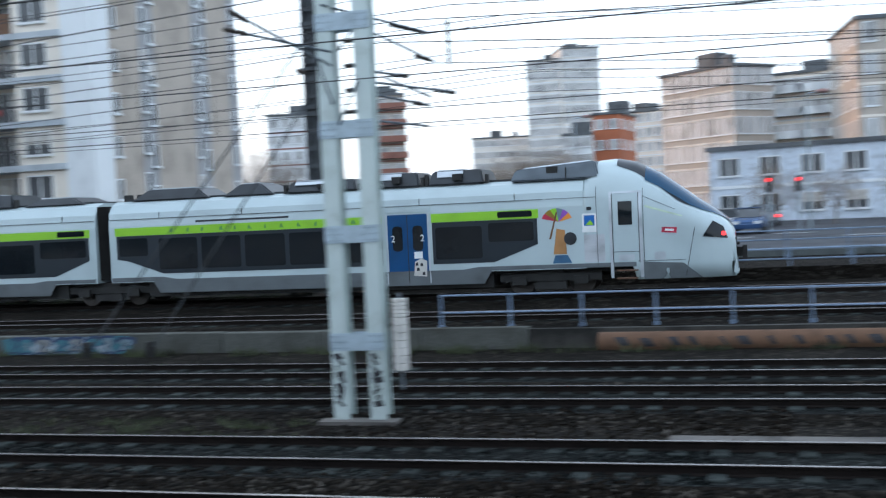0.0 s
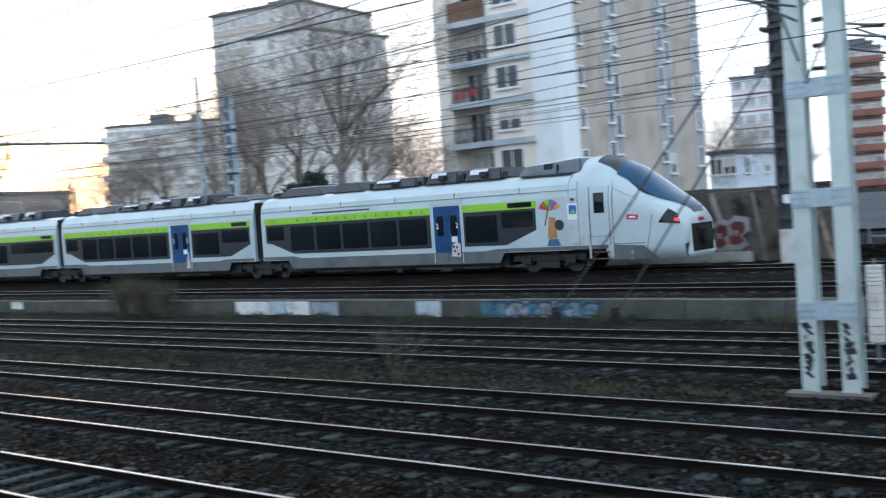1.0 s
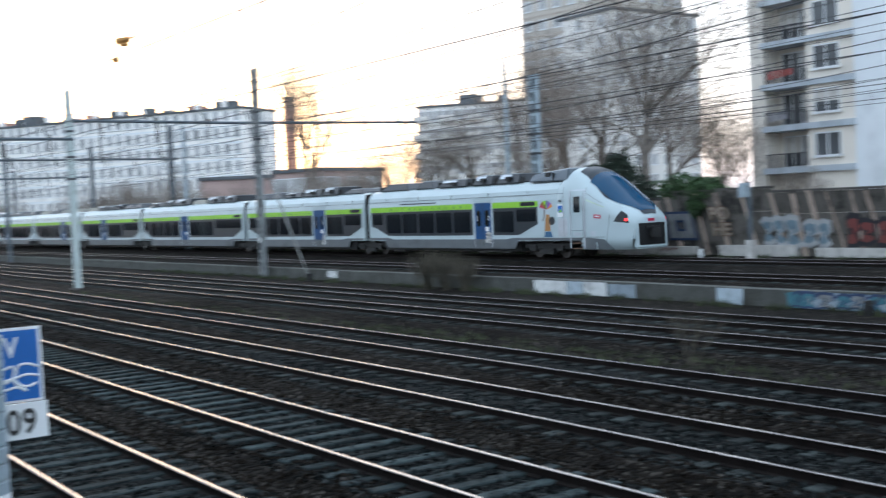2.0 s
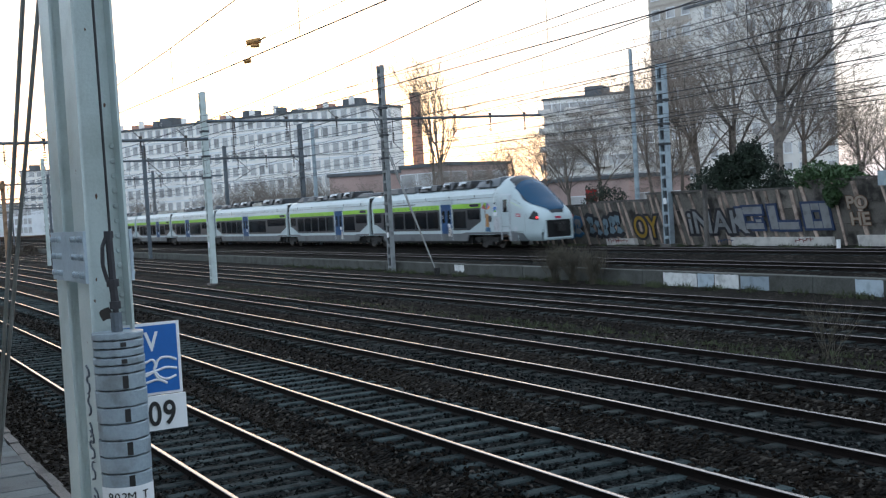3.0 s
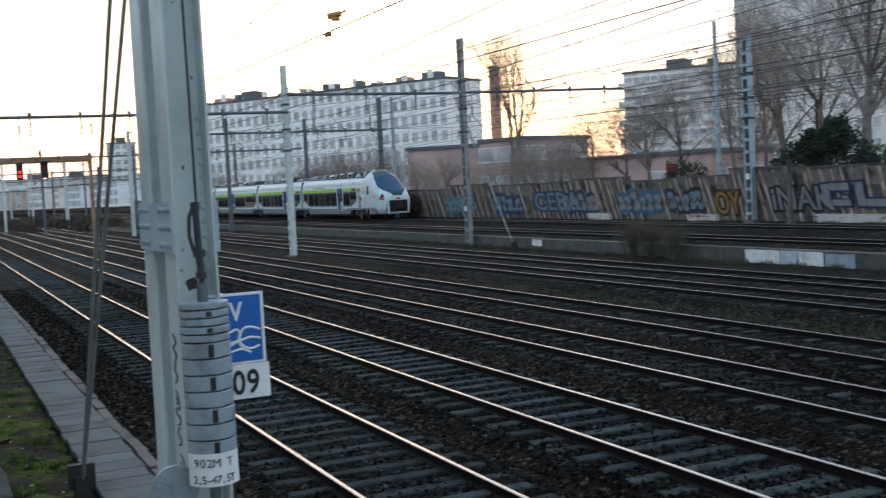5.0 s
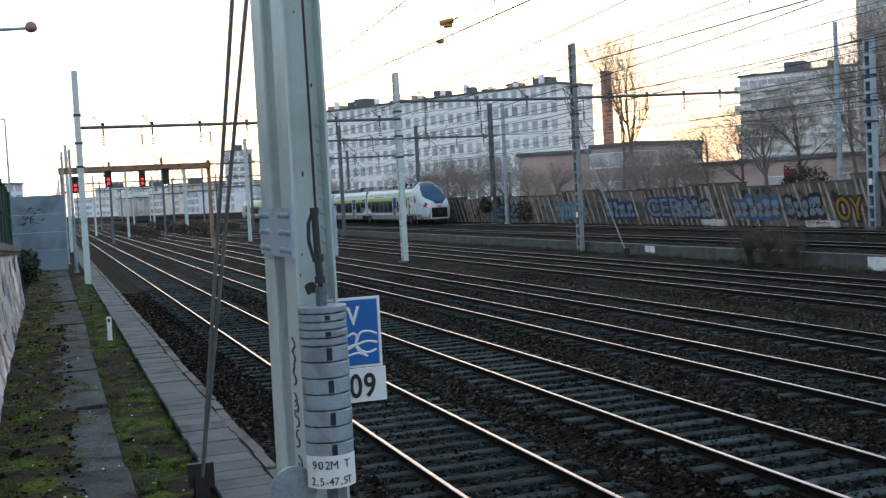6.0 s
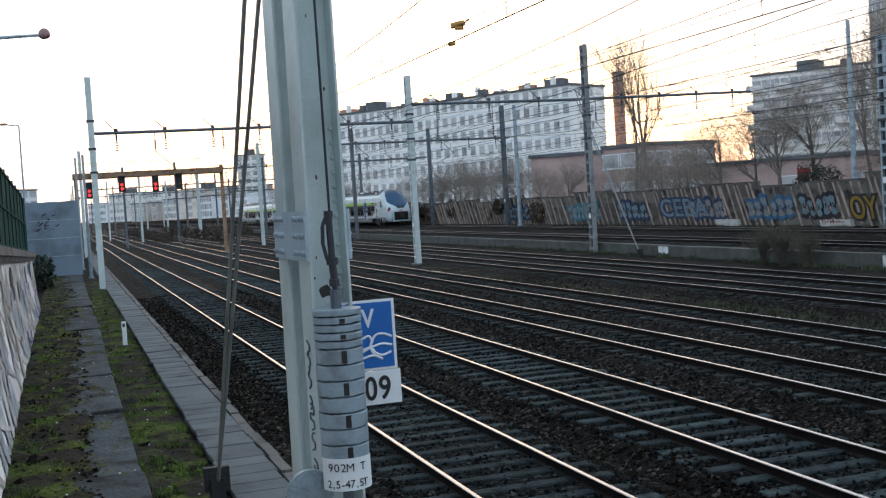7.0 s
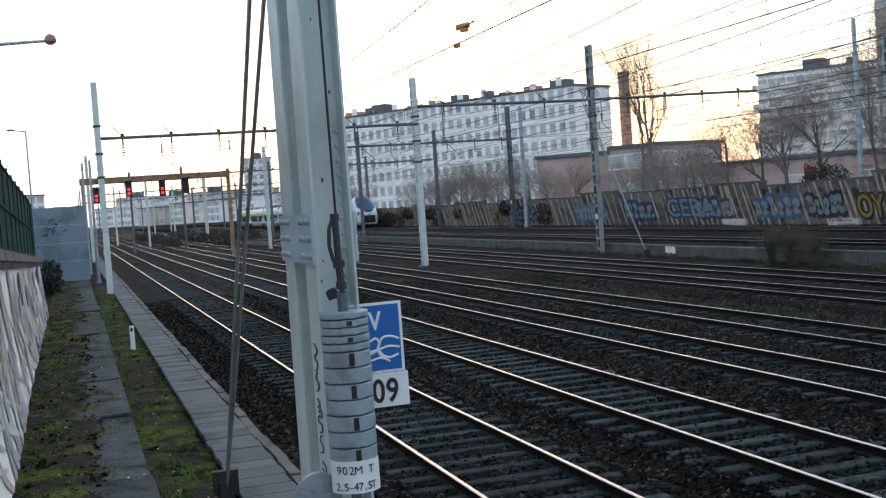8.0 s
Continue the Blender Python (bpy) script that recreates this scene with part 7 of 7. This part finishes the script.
tufts("weeds", [(-30, -8, 17.2, 19.2, -.28, 3500), (-60, -30, 17.6, 19, -.28, 1500)], M["weed_green"], "low dark weeds between the tracks", 5, .12, .02)
tufts("weeds", [(-75, -17, BACK_Y - 1.0, BACK_Y - .3, .7, 3500)], M["weed_green"], "dry weeds at the foot of the graffiti wall", 6, .16, .02)


def litter():
    """Broken concrete bits, dirt heaps and pale scraps on the ledge and the verge."""
    r = np.random.RandomState(21)
    verts, faces = [], []
    for k in range(5200):
        x = -8 - (r.rand() ** 1.3) * 50
        if k % 3 == 0:
            y, z = r.uniform(.78, 1.6), -.19
        else:
            y, z = r.uniform(-1.1, .2), .17 if r.rand() < .6 else .14
        sz = r.uniform(.01, .05) * (2.2 if r.rand() < .04 else 1)
        i = len(verts)
        q = r.normal(size=(6, 3)) * .3 * sz
        base = ((sz * 1.5, 0, 0), (-sz * 1.5, 0, 0), (0, sz, 0), (0, -sz, 0), (0, 0, sz * .5), (0, 0, -sz * .5))
        verts += [(x + p[0] + e[0], y + p[1] + e[1], z + p[2] + e[2]) for p, e in zip(base, q)]
        faces += [(i + 4, i, i + 2), (i + 4, i + 2, i + 1), (i + 4, i + 1, i + 3), (i + 4, i + 3, i), (i + 5, i + 2, i), (i + 5, i + 1, i + 2), (i + 5, i + 3, i + 1), (i + 5, i, i + 3)]
    stuff_mesh("rubble", verts, faces, M["stone"], "small rubble and dirt on the old ledge", "rubble")
    v2, f2 = [], []
    for k in range(260):
        x, y = -8 - r.rand() * 45, r.uniform(-.9, 1.6)
        z = -.14 if y > .76 else .19
        a = r.uniform(0, 6.28)
        sz = r.uniform(.015, .04)
        i = len(v2)
        v2 += [(x + sz * math.cos(a + j * 1.57), y + sz * .6 * math.sin(a + j * 1.57), z + r.uniform(0, .02)) for j in range(4)]
        f2.append((i, i + 1, i + 2, i + 3))
    stuff_mesh("paper_scraps", v2, f2, M["pale_paint"], "pale scraps of litter in the grass", "litter")


litter()
bm = bmesh.new()
box(bm, -1.5, 14, 17.3, 18.1, -.4, -.22)
bmesh.ops.bevel(bm, geom=bm.edges[:], offset=.03, segments=1, affect="EDGES")
solo("service_path", bm, M["concrete_dark"], "pale concrete strip between the tracks", "path", kind="structure")


# ---- ballast stones and sleepers ----
def stones():
    r = np.random.RandomState(9)
    areas = []
    ys = TRACKS
    for a, b, n in ((2.72, ys[0] - .9, 9000), (ys[0] + .9, ys[1] - .9, 9000), (ys[1] + .9, ys[2] - .9, 8000), (ys[2] + .9, ys[3] - .9, 7000), (ys[3] + .9, ys[4] - .9, 6000), (ys[0] - 1.5, ys[0] + 1.5, 15000), (ys[1] - 1.5, ys[1] + 1.5, 13000), (ys[2] - 1.3, ys[2] + 1.3, 9000), (ys[3] - 1.3, ys[3] + 1.3, 7000)):
        areas.append((a, b, n))
    heaps = {"stone": ([], []), "track_stone": ([], [])}
    py, pz = [p[0] for p in PROF], [p[1] for p in PROF]
    for k, (a, b, n) in enumerate(areas):
        verts, faces = heaps["stone" if k < 5 else "track_stone"]
        X = -4 - (r.rand(n) ** 1.5) * 48 + max(0, (a - 8)) * .5
        Y = r.uniform(a, b, n)
        for x, y in zip(X, Y):
            z = float(np.interp(y, py, pz)) - .005
            s = r.uniform(.02, .048)
            i = len(verts)
            q = r.normal(size=(6, 3)) * .25 * s
            base = ((s, 0, 0), (-s, 0, 0), (0, s, 0), (0, -s, 0), (0, 0, s * .8), (0, 0, -s * .6))
            verts += [(x + p[0] + e[0], y + p[1] + e[1], z + s * .25 + p[2] + e[2]) for p, e in zip(base, q)]
            faces += [(i + 4, i, i + 2), (i + 4, i + 2, i + 1), (i + 4, i + 1, i + 3), (i + 4, i + 3, i), (i + 5, i + 2, i), (i + 5, i + 1, i + 2), (i + 5, i + 3, i + 1), (i + 5, i, i + 3)]
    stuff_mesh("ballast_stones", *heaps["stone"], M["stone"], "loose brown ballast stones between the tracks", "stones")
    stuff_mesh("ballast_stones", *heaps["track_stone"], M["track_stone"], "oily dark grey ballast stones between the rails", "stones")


stones()


def sleepers():
    bm = bmesh.new()
    box(bm, -.13, .13, -1.12, -.38, -.26, -.122)
    box(bm, -.13, .13, .38, 1.12, -.26, -.122)
    box(bm, -.05, .05, -.42, .42, -.26, -.165)
    bmesh.ops.bevel(bm, geom=bm.edges[:], offset=.015, segments=1, affect="EDGES")
    twin = mesh_of("sleeper", bm, M["sleeper"])
    bm = bmesh.new()
    box(bm, -.115, .115, -1.3, 1.3, -.26, -.118)
    bmesh.ops.bevel(bm, geom=bm.edges[:], offset=.02, segments=1, affect="EDGES")
    mono = mesh_of("sleeper", bm, M["sleeper_dark"])
    rng = random.Random(2)
    reach = [(-80, -3), (-80, 0), (-80, 2), (-80, 6), (-70, 12), (-70, 12), (-60, 12), (-50, 12)]
    for k, (track, (x0, x1)) in enumerate(zip(TRACK_OBS, reach)):
        x = x1
        me = mono if k in (0, 1) else twin
        while x > x0:
            ob = new("sleeper", me)
            ob.parent = track
            ob.matrix_basis = pose(x + rng.uniform(-.02, .02), rng.uniform(-.03, .03), rng.uniform(-.018, .004), 0, 0, rng.uniform(-1, 1))
            x -= .605
    for k, track in enumerate(TRACK_OBS[:4]):
        bm = bmesh.new()
        x = reach[k][0]
        while x > -190:
            box(bm, x - .13, x + .13, -1.15, 1.15, -.26, -.15)
            x -= .605
        tagged(part("distant_sleeper", bm, M["sleeper_dark"], track), kind="stuff")


sleepers()


def motions():
    # the train gathers a little speed on its way
    speed, start = 16.63, -0.6
    gain = (.08, .16, .22, .33, .36, .39, .42, .48, .62, .85, 1.12, 1.50, 1.95, 2.35, 2.65, 2.90, 3.10)
    for car, off, way in TRAIN:
        walk(car, [(t * 0.5, pose(start - speed * t * 0.5 - gain[t] - off, 35.5, 0.8, 0, 0, 0 if way > 0 else 180)) for t in range(17)])


motions()
